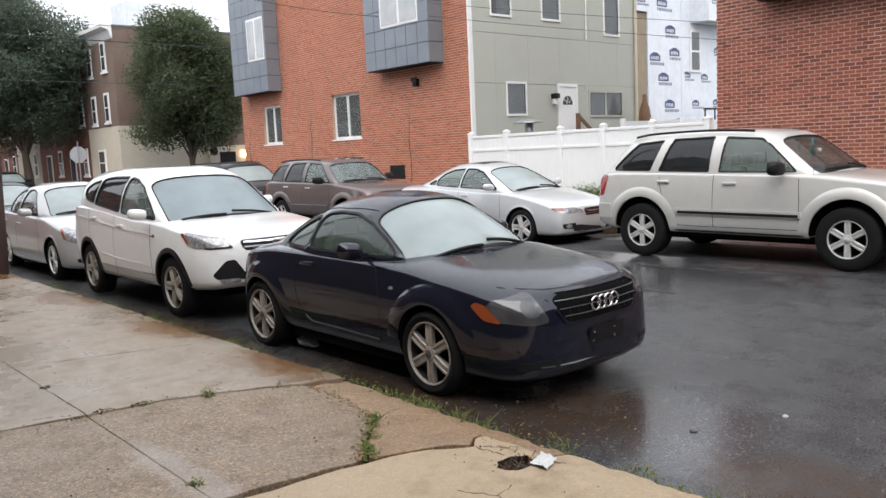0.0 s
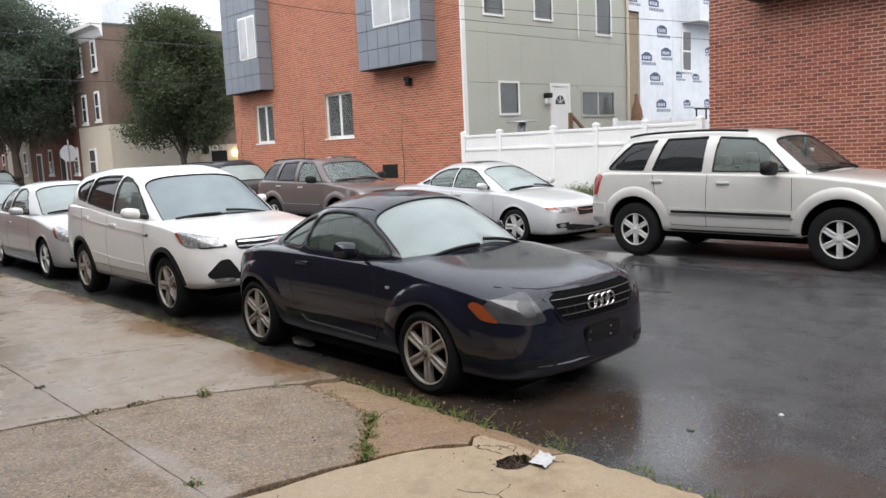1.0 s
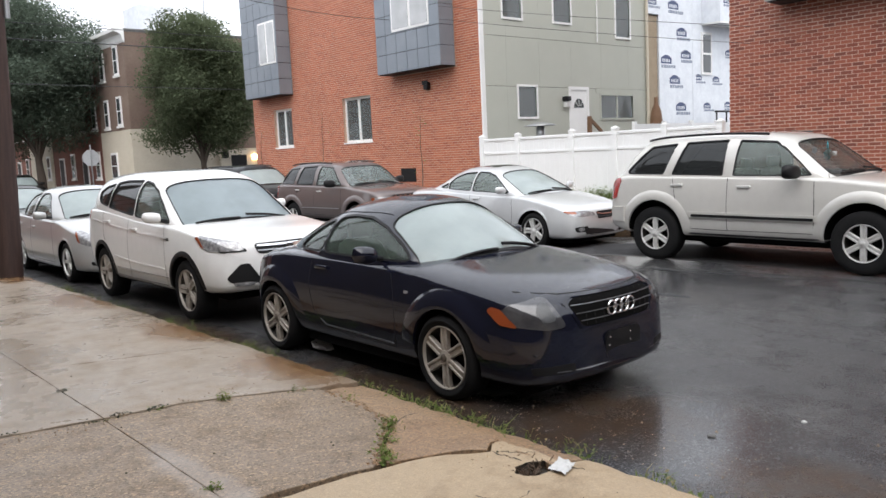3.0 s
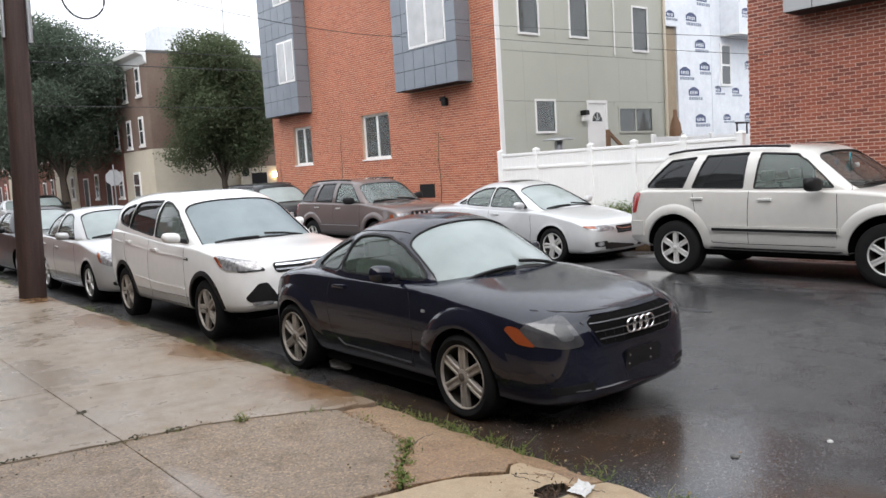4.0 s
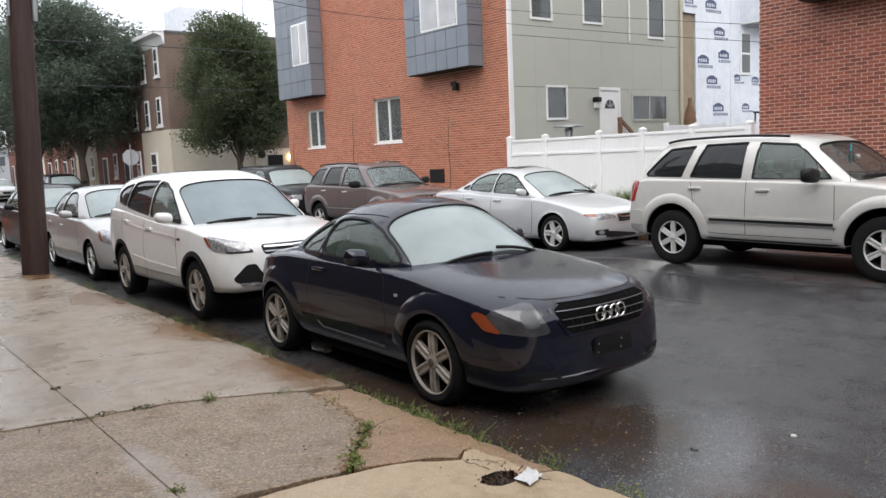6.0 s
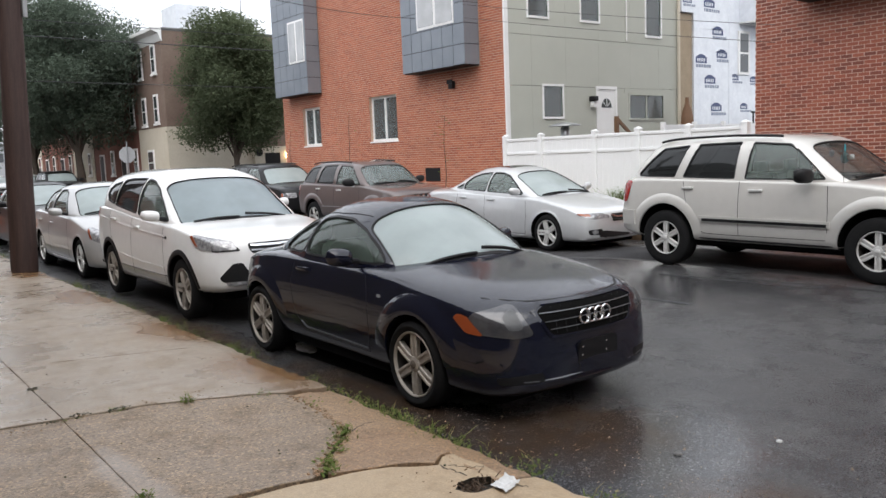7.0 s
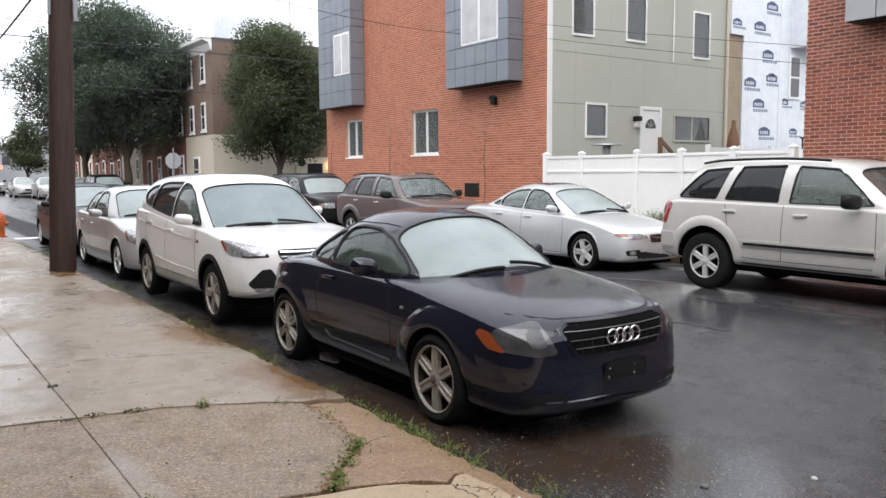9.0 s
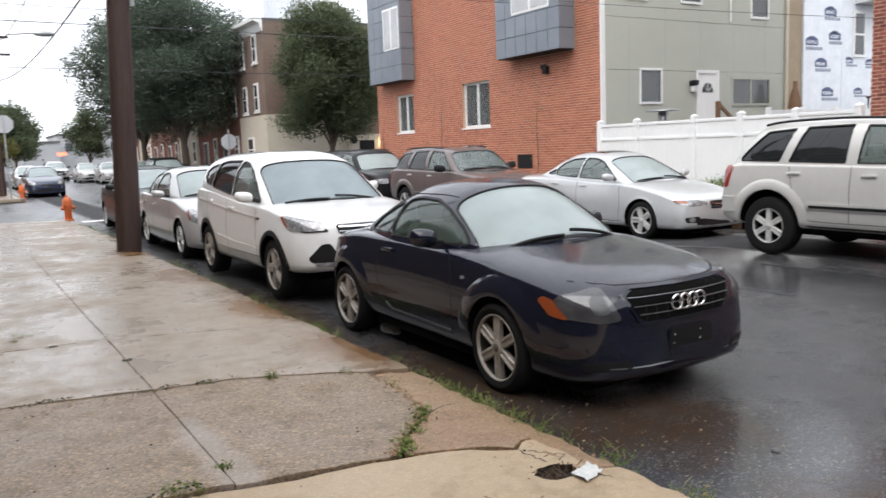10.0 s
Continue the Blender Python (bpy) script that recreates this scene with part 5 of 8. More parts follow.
COUPE = dict(
    wheelbase=2.42, r=0.317, rim=0.236, tyre_w=0.225, spokes=6, style="wide", alloy=ALLOY_DIM, arch=0.356, arch_z=0.325, flare_from=0.12, face=0.872, stations=90,
    W=[(-0.93, 0.50), (-0.915, 0.62), (-0.85, 0.735), (-0.68, 0.825), (-0.35, 0.868), (0, 0.885), (0.5, 0.868), (1.2, 0.858), (2.0, 0.868), (2.42, 0.882), (2.75, 0.84), (3.0, 0.74), (3.12, 0.60), (3.17, 0.46)],
    ZT=[(-0.93, 0.58), (-0.915, 0.70), (-0.85, 0.782), (-0.68, 0.842), (-0.35, 0.912), (0, 0.958), (0.35, 0.994), (0.9, 1.0), (2.2, 1.0), (2.6, 0.975), (2.9, 0.915), (3.08, 0.83), (3.17, 0.68)],
    ZS=[(-0.93, 0.46), (-0.915, 0.53), (-0.85, 0.62), (-0.68, 0.695), (-0.35, 0.755), (0, 0.805), (0.35, 0.85), (1.2, 0.895), (2.2, 0.915), (2.6, 0.885), (2.9, 0.80), (3.08, 0.68), (3.17, 0.56)],
    ZB=[(-0.93, 0.255), (-0.88, 0.205), (-0.7, 0.18), (0.5, 0.20), (2.5, 0.22), (3.0, 0.27), (3.17, 0.36)],
    square=2.5, shoulder_in=0.05, tuck=0.07, bow_front=0.15, bow_rear=0.12, pit=(0.48, 2.2),
    cabin=dict(
        ZT=[(0.14, 0.955), (0.22, 1.005), (0.52, 1.185), (0.80, 1.345), (1.0, 1.412), (1.3, 1.436), (1.6, 1.412), (1.95, 1.31), (2.3, 1.165), (2.6, 1.035), (2.85, 0.93)],
        WB=[(0.14, 0.62), (0.4, 0.745), (0.9, 0.80), (1.5, 0.80), (2.0, 0.755), (2.4, 0.665), (2.85, 0.46)],
        ZB=[(0.14, 0.90), (1.0, 0.93), (2.0, 0.945), (2.85, 0.90)], square=2.9, lean=0.42, bow_front=0.20, bow_rear=0.10),
    windscreen=((0.225, 1.01), (0.86, 1.378), 0.70, 0.585), rear_pane=((2.55, 1.06), (1.92, 1.32), 0.44, 0.48),
    side_panes=[[(0.50, 0.968), (0.70, 1.10), (0.93, 1.215), (1.18, 1.283), (1.45, 1.295), (1.672, 1.273), (1.672, 0.985)],
                [(1.69, 0.987), (1.69, 1.267), (1.88, 1.205), (2.06, 1.10), (2.16, 1.015), (2.12, 0.99)]],
    side_glass=GLASS_GREEN, mirror=(0.80, 1.03, 0.85), far_mirror=(0.15, -0.01, -0.05), mirror_size=(0.105, 0.065, 0.07), handles=[(1.62, 0.86)], handle_mat=None,
    seams=[[(0.60, 0.30), (0.57, 0.5), (0.60, 0.75), (0.66, 0.925)], [(0.60, 0.30), (1.6, 0.32), (1.75, 0.47), (1.82, 0.70), (1.78, 0.935)]],
    strips=[([(0.62, 0.33), (1.1, 0.342), (1.58, 0.352), (1.66, 0.40)], 0.010, 0.006, DULL_BAR)],
    flare=(0.14, 0.024),
    lamps=[("headlight", slant(0.56, -0.7, 0.69, 30), [(-0.13, -0.092), (0.02, -0.10), (0.25, -0.072), (0.32, 0.0), (0.25, 0.062), (0.05, 0.102), (-0.01, 0.102)], LAMP_GREY, 0.004),
           ("reflector", slant(0.56, -0.7, 0.69, 30), [(-0.06, -0.045), (0.05, -0.05), (0.09, 0.03), (0.04, 0.075), (0.0, 0.075)], LAMP_BOWL, 0.0065),
           ("indicator", slant(0.56, -0.7, 0.69, 44), [(0.17, -0.086), (0.30, -0.068), (0.388, 0.02), (0.35, 0.05), (0.29, 0.035), (0.24, -0.02)], AMBER, 0.008),
           ("side_marker", side(1), [(0.41, 0.745), (0.455, 0.745), (0.455, 0.77), (0.41, 0.77)], LAMP_GLASS, 0.006),
           ("fog_intake", slant(0.6, -0.8, 0.32, 22), [(-0.18, -0.035), (0.14, -0.035), (0.16, 0.02), (-0.16, 0.03)], BLACK, 0.003),
           ("tail_light", Frame2((0.55, 3.0, 0.75), (0.8, -0.6, 0), (0, 0, 1), (-0.6, -0.8, 0)), [(-0.15, -0.05), (0.2, -0.05), (0.2, 0.06), (-0.15, 0.06)], RED_LENS, 0.005)],
    # the grille starts as a flat near-black patch for its shaded opening
    plates=[("grille", FRONT, [(-0.47, 0.74), (-0.375, 0.58), (0.375, 0.58), (0.47, 0.74), (0.38, 0.772), (-0.38, 0.772)], RECESS_SHADE, 0.003),
            ("plate_holder", FRONT, [(-0.14, 0.305), (0.26, 0.305), (0.26, 0.50), (-0.14, 0.50)], BLACK, 0.018)],
    bars=[("grille_bar", FRONT, [(-w_, z), (w_, z)], 0.005, 0.011, DULL_BAR) for w_, z in ((0.39, 0.622), (0.425, 0.675), (0.45, 0.728))]
    + [("grille_bar", FRONT, [(x, 0.59), (x, 0.762)], 0.004, 0.006, BLACK) for x in (-0.34, -0.26, -0.17, 0.17, 0.26, 0.34)]
    + [("grille_surround", FRONT, [(-0.40, 0.782), (-0.49, 0.742), (-0.395, 0.575), (-0.36, 0.566), (0.36, 0.566), (0.395, 0.575), (0.49, 0.742), (0.40, 0.782), (-0.40, 0.782)], 0.016, 0.010, None),
       # thin ribbon that paints the highlight running along the chin
       ("chin_lip", FRONT, [(-0.60, 0.300), (-0.3, 0.285), (0.3, 0.285), (0.60, 0.300)], 0.006, 0.004, DULL_BAR),
       ("bonnet_gap", FRONT, [(-0.66, 0.825), (-0.45, 0.80), (0.0, 0.792), (0.45, 0.80), (0.66, 0.825)], 0.007, 0.0015, BLACK)],
    rails=[("roof_seam", TOP, [(sx, 0.98), (sx * 1.03, 1.4), (sx * 0.93, 1.95)], 0.004, 0.001, BLACK) for sx in (-0.50, 0.50)],
)

CROSSOVER = dict(
    wheelbase=2.69, r=0.352, rim=0.24, tyre_w=0.235, spokes=5, style="split", alloy=ALLOY_DIM, arch=0.405, face=0.885, privacy=True, ws_glass=GLASS_BLUE, stations=80,
    W=[(-0.92, 0.52), (-0.90, 0.66), (-0.82, 0.78), (-0.6, 0.87), (-0.2, 0.91), (0.5, 0.915), (2.6, 0.915), (3.2, 0.89), (3.48, 0.82), (3.58, 0.70), (3.60, 0.60)],
    ZT=[(-0.92, 0.72), (-0.90, 0.85), (-0.82, 0.945), (-0.65, 1.0), (-0.1, 1.055), (0.2, 1.09), (0.45, 1.105), (1.0, 1.12), (2.7, 1.23), (3.2, 1.26), (3.45, 1.22), (3.56, 1.07), (3.60, 0.9)],
    ZS=[(-0.92, 0.56), (-0.90, 0.66), (-0.82, 0.79), (-0.6, 0.90), (-0.1, 0.98), (0.45, 1.035), (1.2, 1.07), (2.7, 1.18), (3.3, 1.18), (3.6, 0.82)],
    ZB=[(-0.92, 0.44), (-0.85, 0.38), (-0.5, 0.34), (0.4, 0.29), (2.8, 0.29), (3.3, 0.36), (3.6, 0.46)],
    square=3.0, shoulder_in=0.05, tuck=0.05, bow_front=0.17, bow_rear=0.08, pit=(0.38, 3.3),
    cabin=dict(
        ZT=[(0.08, 1.02), (0.17, 1.085), (0.56, 1.325), (0.92, 1.55), (1.2, 1.66), (1.6, 1.71), (2.2, 1.72), (2.9, 1.70), (3.24, 1.64), (3.39, 1.50), (3.48, 1.32), (3.54, 1.18)],
        WB=[(0.08, 0.74), (0.35, 0.825), (1.0, 0.86), (2.4, 0.86), (3.1, 0.815), (3.54, 0.73)],
        ZB=[(0.08, 1.01), (1.0, 1.08), (2.4, 1.19), (3.54, 1.22)], square=4.2, lean=0.25, bow_front=0.16),
    windscreen=((0.21, 1.11), (0.98, 1.585), 0.74, 0.64), rear_pane=((3.45, 1.30), (3.27, 1.58), 0.56, 0.5),
    side_panes=[[(0.50, 1.095), (0.80, 1.31), (1.06, 1.475), (1.30, 1.565), (1.52, 1.60), (1.52, 1.16)],
                [(1.565, 1.165), (1.575, 1.605), (2.1, 1.605), (2.36, 1.58), (2.46, 1.27), (2.44, 1.255)],
                [(2.50, 1.265), (2.42, 1.572), (2.75, 1.53), (2.98, 1.46), (3.0, 1.38), (2.88, 1.31)]], pane_round=0.025,
    mirror=(0.56, 1.18, 0.90), far_mirror=(0.25, 0.03, -0.18), mirror_size=(0.11, 0.06, 0.062), handles=[(1.48, 1.0), (2.42, 1.07)],
    seams=[[(0.52, 0.36), (0.50, 0.7), (0.56, 1.06)], [(0.52, 0.36), (1.6, 0.36)], [(1.68, 0.36), (1.70, 0.7), (1.70, 1.12)], [(1.68, 0.36), (2.2, 0.37), (2.34, 0.62), (2.58, 0.86), (2.63, 1.18)]],
    strips=[([(0.44, 0.37), (1.2, 0.37), (2.24, 0.38)], 0.19, 0.012, BLACK), ([(0.45, 0.93), (1.4, 0.965), (2.4, 1.03), (3.1, 1.085)], 0.018, 0.007, None), ([(0.55, 0.56), (1.4, 0.57), (2.2, 0.62)], 0.022, 0.007, None)],
    flare=(0.055, 0.010), flare_mat=BLACK,
    lamps=[("headlight_surround", slant(0.62, -0.62, 0.90, 30), [(-0.19, -0.086), (0.06, -0.090), (0.12, -0.086), (0.12, -0.05), (-0.15, -0.04)], BLACK, 0.006),
           ("headlight", slant(0.62, -0.62, 0.90, 30), [(-0.16, -0.07), (0.05, -0.074), (0.25, -0.07), (0.36, 0.06), (0.33, 0.085), (0.08, 0.045), (-0.11, 0.013)], LAMP_GLASS, 0.011),
           ("indicator", slant(0.62, -0.62, 0.90, 42), [(0.27, -0.045), (0.31, -0.03), (0.41, 0.07), (0.36, 0.075)], AMBER, 0.016),
           ("fog_intake", slant(0.58, -0.85, 0.58, 18), [(-0.20, -0.12), (0.15, -0.10), (0.20, -0.05), (0.05, 0.10), (-0.05, 0.11)], BLACK, 0.004),
           ("fog_lamp", slant(0.6, -0.85, 0.475, 18), [(-0.12, -0.03), (0.10, -0.03), (0.11, 0.01), (-0.10, 0.01)], LAMP_GLASS, 0.012),
           ("tail_light", Frame2((0.8, 3.4, 1.1), (0.5, -0.85, 0), (0, 0, 1), (-0.85, -0.5, 0)), [(-0.2, -0.12), (0.15, -0.02), (0.2, 0.1), (-0.2, 0.14)], RED_LENS, 0.006),
           ("fender_vent", side(1), [(0.40, 0.90), (0.52, 0.915), (0.51, 0.945), (0.41, 0.935)], BLACK, 0.006)],
    plates=[("grille", FRONT, [(-0.46, 0.89), (-0.42, 0.775), (0.42, 0.775), (0.46, 0.89)], BLACK, 0.004),
            ("lower_intake", FRONT, [(-0.36, 0.38), (0.36, 0.38), (0.30, 0.58), (-0.30, 0.58)], BLACK, 0.004),
            ("badge", FRONT, [(-0.09, 0.80), (0.09, 0.80), (0.09, 0.87), (-0.09, 0.87)], CHROME, 0.016)],
    bars=[("grille_bar", FRONT, [(-0.42, z), (-0.1, z - 0.006), (0.1, z - 0.006), (0.42, z)], 0.018, 0.014, CHROME) for z in (0.815, 0.865)],
)

WAGON = dict(
    wheelbase=2.78, r=0.375, rim=0.225, tyre_w=0.245, spokes=6, style="wide", alloy=ALLOY, arch=0.455, arch_z=0.40, face=0.90, privacy=True, stations=80,
    W=[(-0.88, 0.70), (-0.86, 0.80), (-0.75, 0.86), (-0.4, 0.905), (0.0, 0.915), (3.0, 0.915), (3.4, 0.895), (3.58, 0.84), (3.66, 0.76)],
    ZT=[(-0.88, 0.78), (-0.86, 0.92), (-0.75, 1.005), (-0.4, 1.07), (0.0, 1.115), (0.35, 1.15), (1.2, 1.17), (3.2, 1.21), (3.5, 1.19), (3.62, 1.12), (3.66, 1.0)],
    ZS=[(-0.88, 0.60), (-0.86, 0.72), (-0.75, 0.86), (-0.4, 0.98), (0.0, 1.03), (0.35, 1.07), (1.2, 1.11), (3.2, 1.14), (3.5, 1.10), (3.66, 0.85)],
    ZB=[(-0.88, 0.42), (-0.82, 0.36), (-0.5, 0.34), (3.2, 0.36), (3.66, 0.44)],
    square=3.6, shoulder_in=0.045, tuck=0.04, bow_front=0.12, bow_rear=0.08, pit=(0.5, 3.4),
    cabin=dict(
        ZT=[(0.20, 1.09), (0.29, 1.155), (0.56, 1.36), (0.82, 1.555), (1.0, 1.655), (1.30, 1.705), (2.0, 1.735), (2.7, 1.72), (3.05, 1.675), (3.24, 1.55), (3.40, 1.35), (3.50, 1.18)],
        WB=[(0.20, 0.72), (0.4, 0.81), (0.8, 0.86), (2.6, 0.865), (3.2, 0.835), (3.50, 0.76)],
        ZB=[(0.20, 1.07), (0.8, 1.11), (3.50, 1.15)], square=5.0, lean=0.26, bow_front=0.13),
    windscreen=((0.33, 1.185), (0.88, 1.595), 0.73, 0.62), rear_pane=((3.44, 1.27), (3.26, 1.57), 0.58, 0.54),
    side_panes=[[(0.62, 1.165), (0.76, 1.31), (0.98, 1.50), (1.12, 1.585), (1.59, 1.62), (1.62, 1.175)],
                [(1.77, 1.18), (1.76, 1.63), (2.36, 1.62), (2.52, 1.20)],
                [(2.66, 1.205), (2.51, 1.61), (2.92, 1.58), (3.28, 1.25), (3.26, 1.215)]], ws_glass=GLASS_CLEAR, pane_round=0.009,
    mirror=(0.80, 1.215, 0.88), mirror_size=(0.14, 0.09, 0.085), mirror_mat=BLACK, handles=[(1.45, 1.03), (2.42, 1.055)], handle_mat=ALLOY,
    seams=[[(0.56, 0.46), (0.55, 0.8), (0.57, 1.09)], [(0.56, 0.46), (1.9, 0.46), (2.20, 0.47)], [(1.68, 0.46), (1.68, 0.8), (1.68, 1.14)], [(2.20, 0.47), (2.36, 0.75), (2.44, 0.87), (2.50, 1.14)]],
    strips=[([(0.52, 0.645), (1.3, 0.65), (2.22, 0.66)], 0.075, 0.022, None), ([(0.55, 0.635), (2.18, 0.65)], 0.035, 0.028, BLACK), ([(0.50, 0.375), (2.25, 0.385)], 0.05, 0.01, BLACK), ([(3.27, 0.64), (3.5, 0.645), (3.63, 0.645)], 0.20, 0.035, None)],
    flare=(0.125, 0.020),
    lamps=[("tail_light", Frame2((0.85, 3.48, 1.02), (0.35, -0.94, 0), (0, 0, 1), (-0.94, -0.35, 0)), [(-0.10, -0.17), (0.06, -0.16), (0.13, 0.13), (-0.10, 0.13)], RED_LENS, 0.008),
           ("headlight", slant(0.66, -0.8, 0.86, 20), [(-0.14, -0.10), (0.20, -0.09), (0.22, 0.06), (-0.14, 0.08)], LAMP_GLASS, 0.006)],
    plates=[("grille", FRONT, [(-0.45, 0.74), (0.45, 0.74), (0.48, 0.93), (-0.48, 0.93)], BLACK, 0.004)],
    bars=[("grille_bar", FRONT, [(x, 0.75), (x, 0.92)], 0.05, 0.012, CHROME) for x in (-0.39, -0.26, -0.13, 0, 0.13, 0.26, 0.39)],
    rails=[("roof_rail", TOP, [(sx, 1.25), (sx, 3.0)], 0.017, 0.045, BLACK) for sx in (-0.6, 0.6)],
)

OLD_WAGON = dict(
    WAGON, low=0.97, ws_glass=GLASS_MID, wheelbase=2.69, r=0.36, arch=0.435, arch_z=0.38, style="plain", spokes=5, privacy=True, stations=60, cabin_stations=44,
    strips=[([(0.60, 0.60), (2.25, 0.60)], 0.09, 0.02, None), ([(0.62, 0.63), (2.2, 0.63)], 0.014, 0.026, STEEL)],
    lamps=[("headlight", slant(0.68, -0.8, 0.84, 22), [(-0.16, -0.085), (0.24, -0.075), (0.24, 0.05), (-0.16, 0.06)], LAMP_GLASS, 0.008),
           ("indicator", slant(0.72, -0.78, 0.84, 45), [(0.16, -0.07), (0.24, -0.06), (0.24, 0.04), (0.16, 0.05)], AMBER, 0.012),
           ("tail_light", Frame2((0.85, 3.48, 1.02), (0.35, -0.94, 0), (0, 0, 1), (-0.94, -0.35, 0)), [(-0.10, -0.17), (0.06, -0.16), (0.13, 0.13), (-0.10, 0.13)], RED_LENS, 0.008)],
)

SEDAN = dict(
    wheelbase=2.67, r=0.318, rim=0.225, tyre_w=0.215, spokes=5, style="split", alloy=ALLOY, arch=0.37, face=0.85, stations=70,
    W=[(-0.95, 0.56), (-0.93, 0.69), (-0.84, 0.785), (-0.6, 0.845), (-0.2, 0.87), (0.4, 0.88), (2.6, 0.88), (3.1, 0.86), (3.5, 0.78), (3.66, 0.66), (3.70, 0.52)],
    ZT=[(-0.95, 0.56), (-0.93, 0.64), (-0.84, 0.70), (-0.6, 0.785), (-0.1, 0.895), (0.25, 0.95), (1.0, 0.975), (2.4, 1.03), (2.8, 1.055), (3.45, 1.05), (3.66, 0.97), (3.70, 0.8)],
    ZS=[(-0.95, 0.46), (-0.93, 0.52), (-0.84, 0.58), (-0.6, 0.675), (-0.1, 0.79), (0.25, 0.85), (1.2, 0.91), (2.6, 0.97), (3.3, 0.93), (3.6, 0.84), (3.7, 0.66)],
    ZB=[(-0.95, 0.25), (-0.9, 0.20), (-0.5, 0.18), (2.8, 0.19), (3.4, 0.26), (3.7, 0.36)],
    square=2.8, shoulder_in=0.05, tuck=0.05, bow_front=0.11, bow_rear=0.12, pit=(0.40, 2.45),
    cabin=dict(
        ZT=[(0.12, 0.905), (0.22, 0.96), (0.60, 1.17), (0.98, 1.355), (1.25, 1.44), (1.6, 1.475), (1.95, 1.46), (2.3, 1.38), (2.68, 1.20), (2.95, 1.09), (3.05, 1.02)],
        WB=[(0.12, 0.68), (0.4, 0.78), (0.9, 0.82), (1.9, 0.82), (2.5, 0.75), (3.05, 0.61)],
        ZB=[(0.12, 0.89), (0.7, 0.93), (2.1, 0.985), (3.05, 1.0)], square=3.4, lean=0.40, bow_front=0.15),
    windscreen=((0.26, 0.985), (1.0, 1.37), 0.69, 0.55), rear_pane=((2.86, 1.12), (2.28, 1.40), 0.54, 0.5),
    side_panes=[[(0.62, 0.975), (0.88, 1.15), (1.14, 1.295), (1.34, 1.35), (1.575, 1.362), (1.57, 1.015)],
                [(1.62, 1.018), (1.62, 1.362), (1.92, 1.345), (2.15, 1.275), (2.30, 1.17), (2.30, 1.055)],
                [(2.34, 1.06), (2.34, 1.15), (2.38, 1.15), (2.58, 1.085), (2.56, 1.07)]], pane_round=0.02,
    mirror=(0.66, 1.035, 0.86), mirror_size=(0.11, 0.06, 0.065), handles=[(1.42, 0.87), (2.22, 0.90)],
    seams=[[(0.52, 0.28), (0.48, 0.6), (0.52, 0.90)], [(0.52, 0.28), (2.1, 0.28)], [(1.58, 0.28), (1.59, 0.6), (1.60, 0.98)], [(2.1, 0.28), (2.30, 0.55), (2.42, 0.72), (2.40, 1.0)]],
    strips=[([(0.55, 0.24), (2.2, 0.245)], 0.04, 0.01, None)],
    flare=(0.03, 0.006),
    lamps=[("headlight", slant(0.58, -0.7, 0.62, 28), [(-0.36, -0.045), (-0.05, -0.055), (0.16, -0.005), (0.18, 0.045), (-0.2, 0.04), (-0.36, 0.0)], LAMP_GLASS, 0.005),
           ("indicator", slant(0.58, -0.7, 0.62, 36), [(-0.02, -0.005), (0.10, 0.0), (0.20, 0.03), (0.18, 0.048), (0.0, 0.035)], AMBER, 0.008),
           ("fog_intake", slant(0.6, -0.85, 0.36, 20), [(-0.16, -0.06), (0.10, -0.05), (0.13, 0.035), (-0.16, 0.045)], BLACK, 0.004),
           ("fog_lamp", slant(0.6, -0.85, 0.36, 20), [(-0.06, -0.04), (0.05, -0.04), (0.06, 0.03), (-0.06, 0.03)], LAMP_GLASS, 0.010),
           ("tail_light", Frame2((0.65, 3.5, 0.85), (0.7, -0.7, 0), (0, 0, 1), (-0.7, -0.7, 0)), [(-0.2, -0.07), (0.2, -0.05), (0.2, 0.08), (-0.2, 0.08)], RED_LENS, 0.006)],
    plates=[("grille", FRONT, [(-0.27, 0.64), (-0.20, 0.51), (0.20, 0.51), (0.27, 0.64)], BLACK, 0.004),
            ("lower_intake", FRONT, [(-0.46, 0.25), (0.46, 0.25), (0.40, 0.41), (-0.40, 0.41)], BLACK, 0.004)],
    bars=[("grille_bar", FRONT, [(-0.24, 0.62), (-0.12, 0.585), (0.12, 0.585), (0.24, 0.62)], 0.02, 0.012, CHROME), ("grille_bar", FRONT, [(-0.2, 0.545), (0.2, 0.545)], 0.012, 0.010, CHROME),
          ("lower_grille", FRONT, [(-0.52, 0.315), (0.0, 0.31), (0.52, 0.315)], 0.10, 0.008, BLACK)],
)

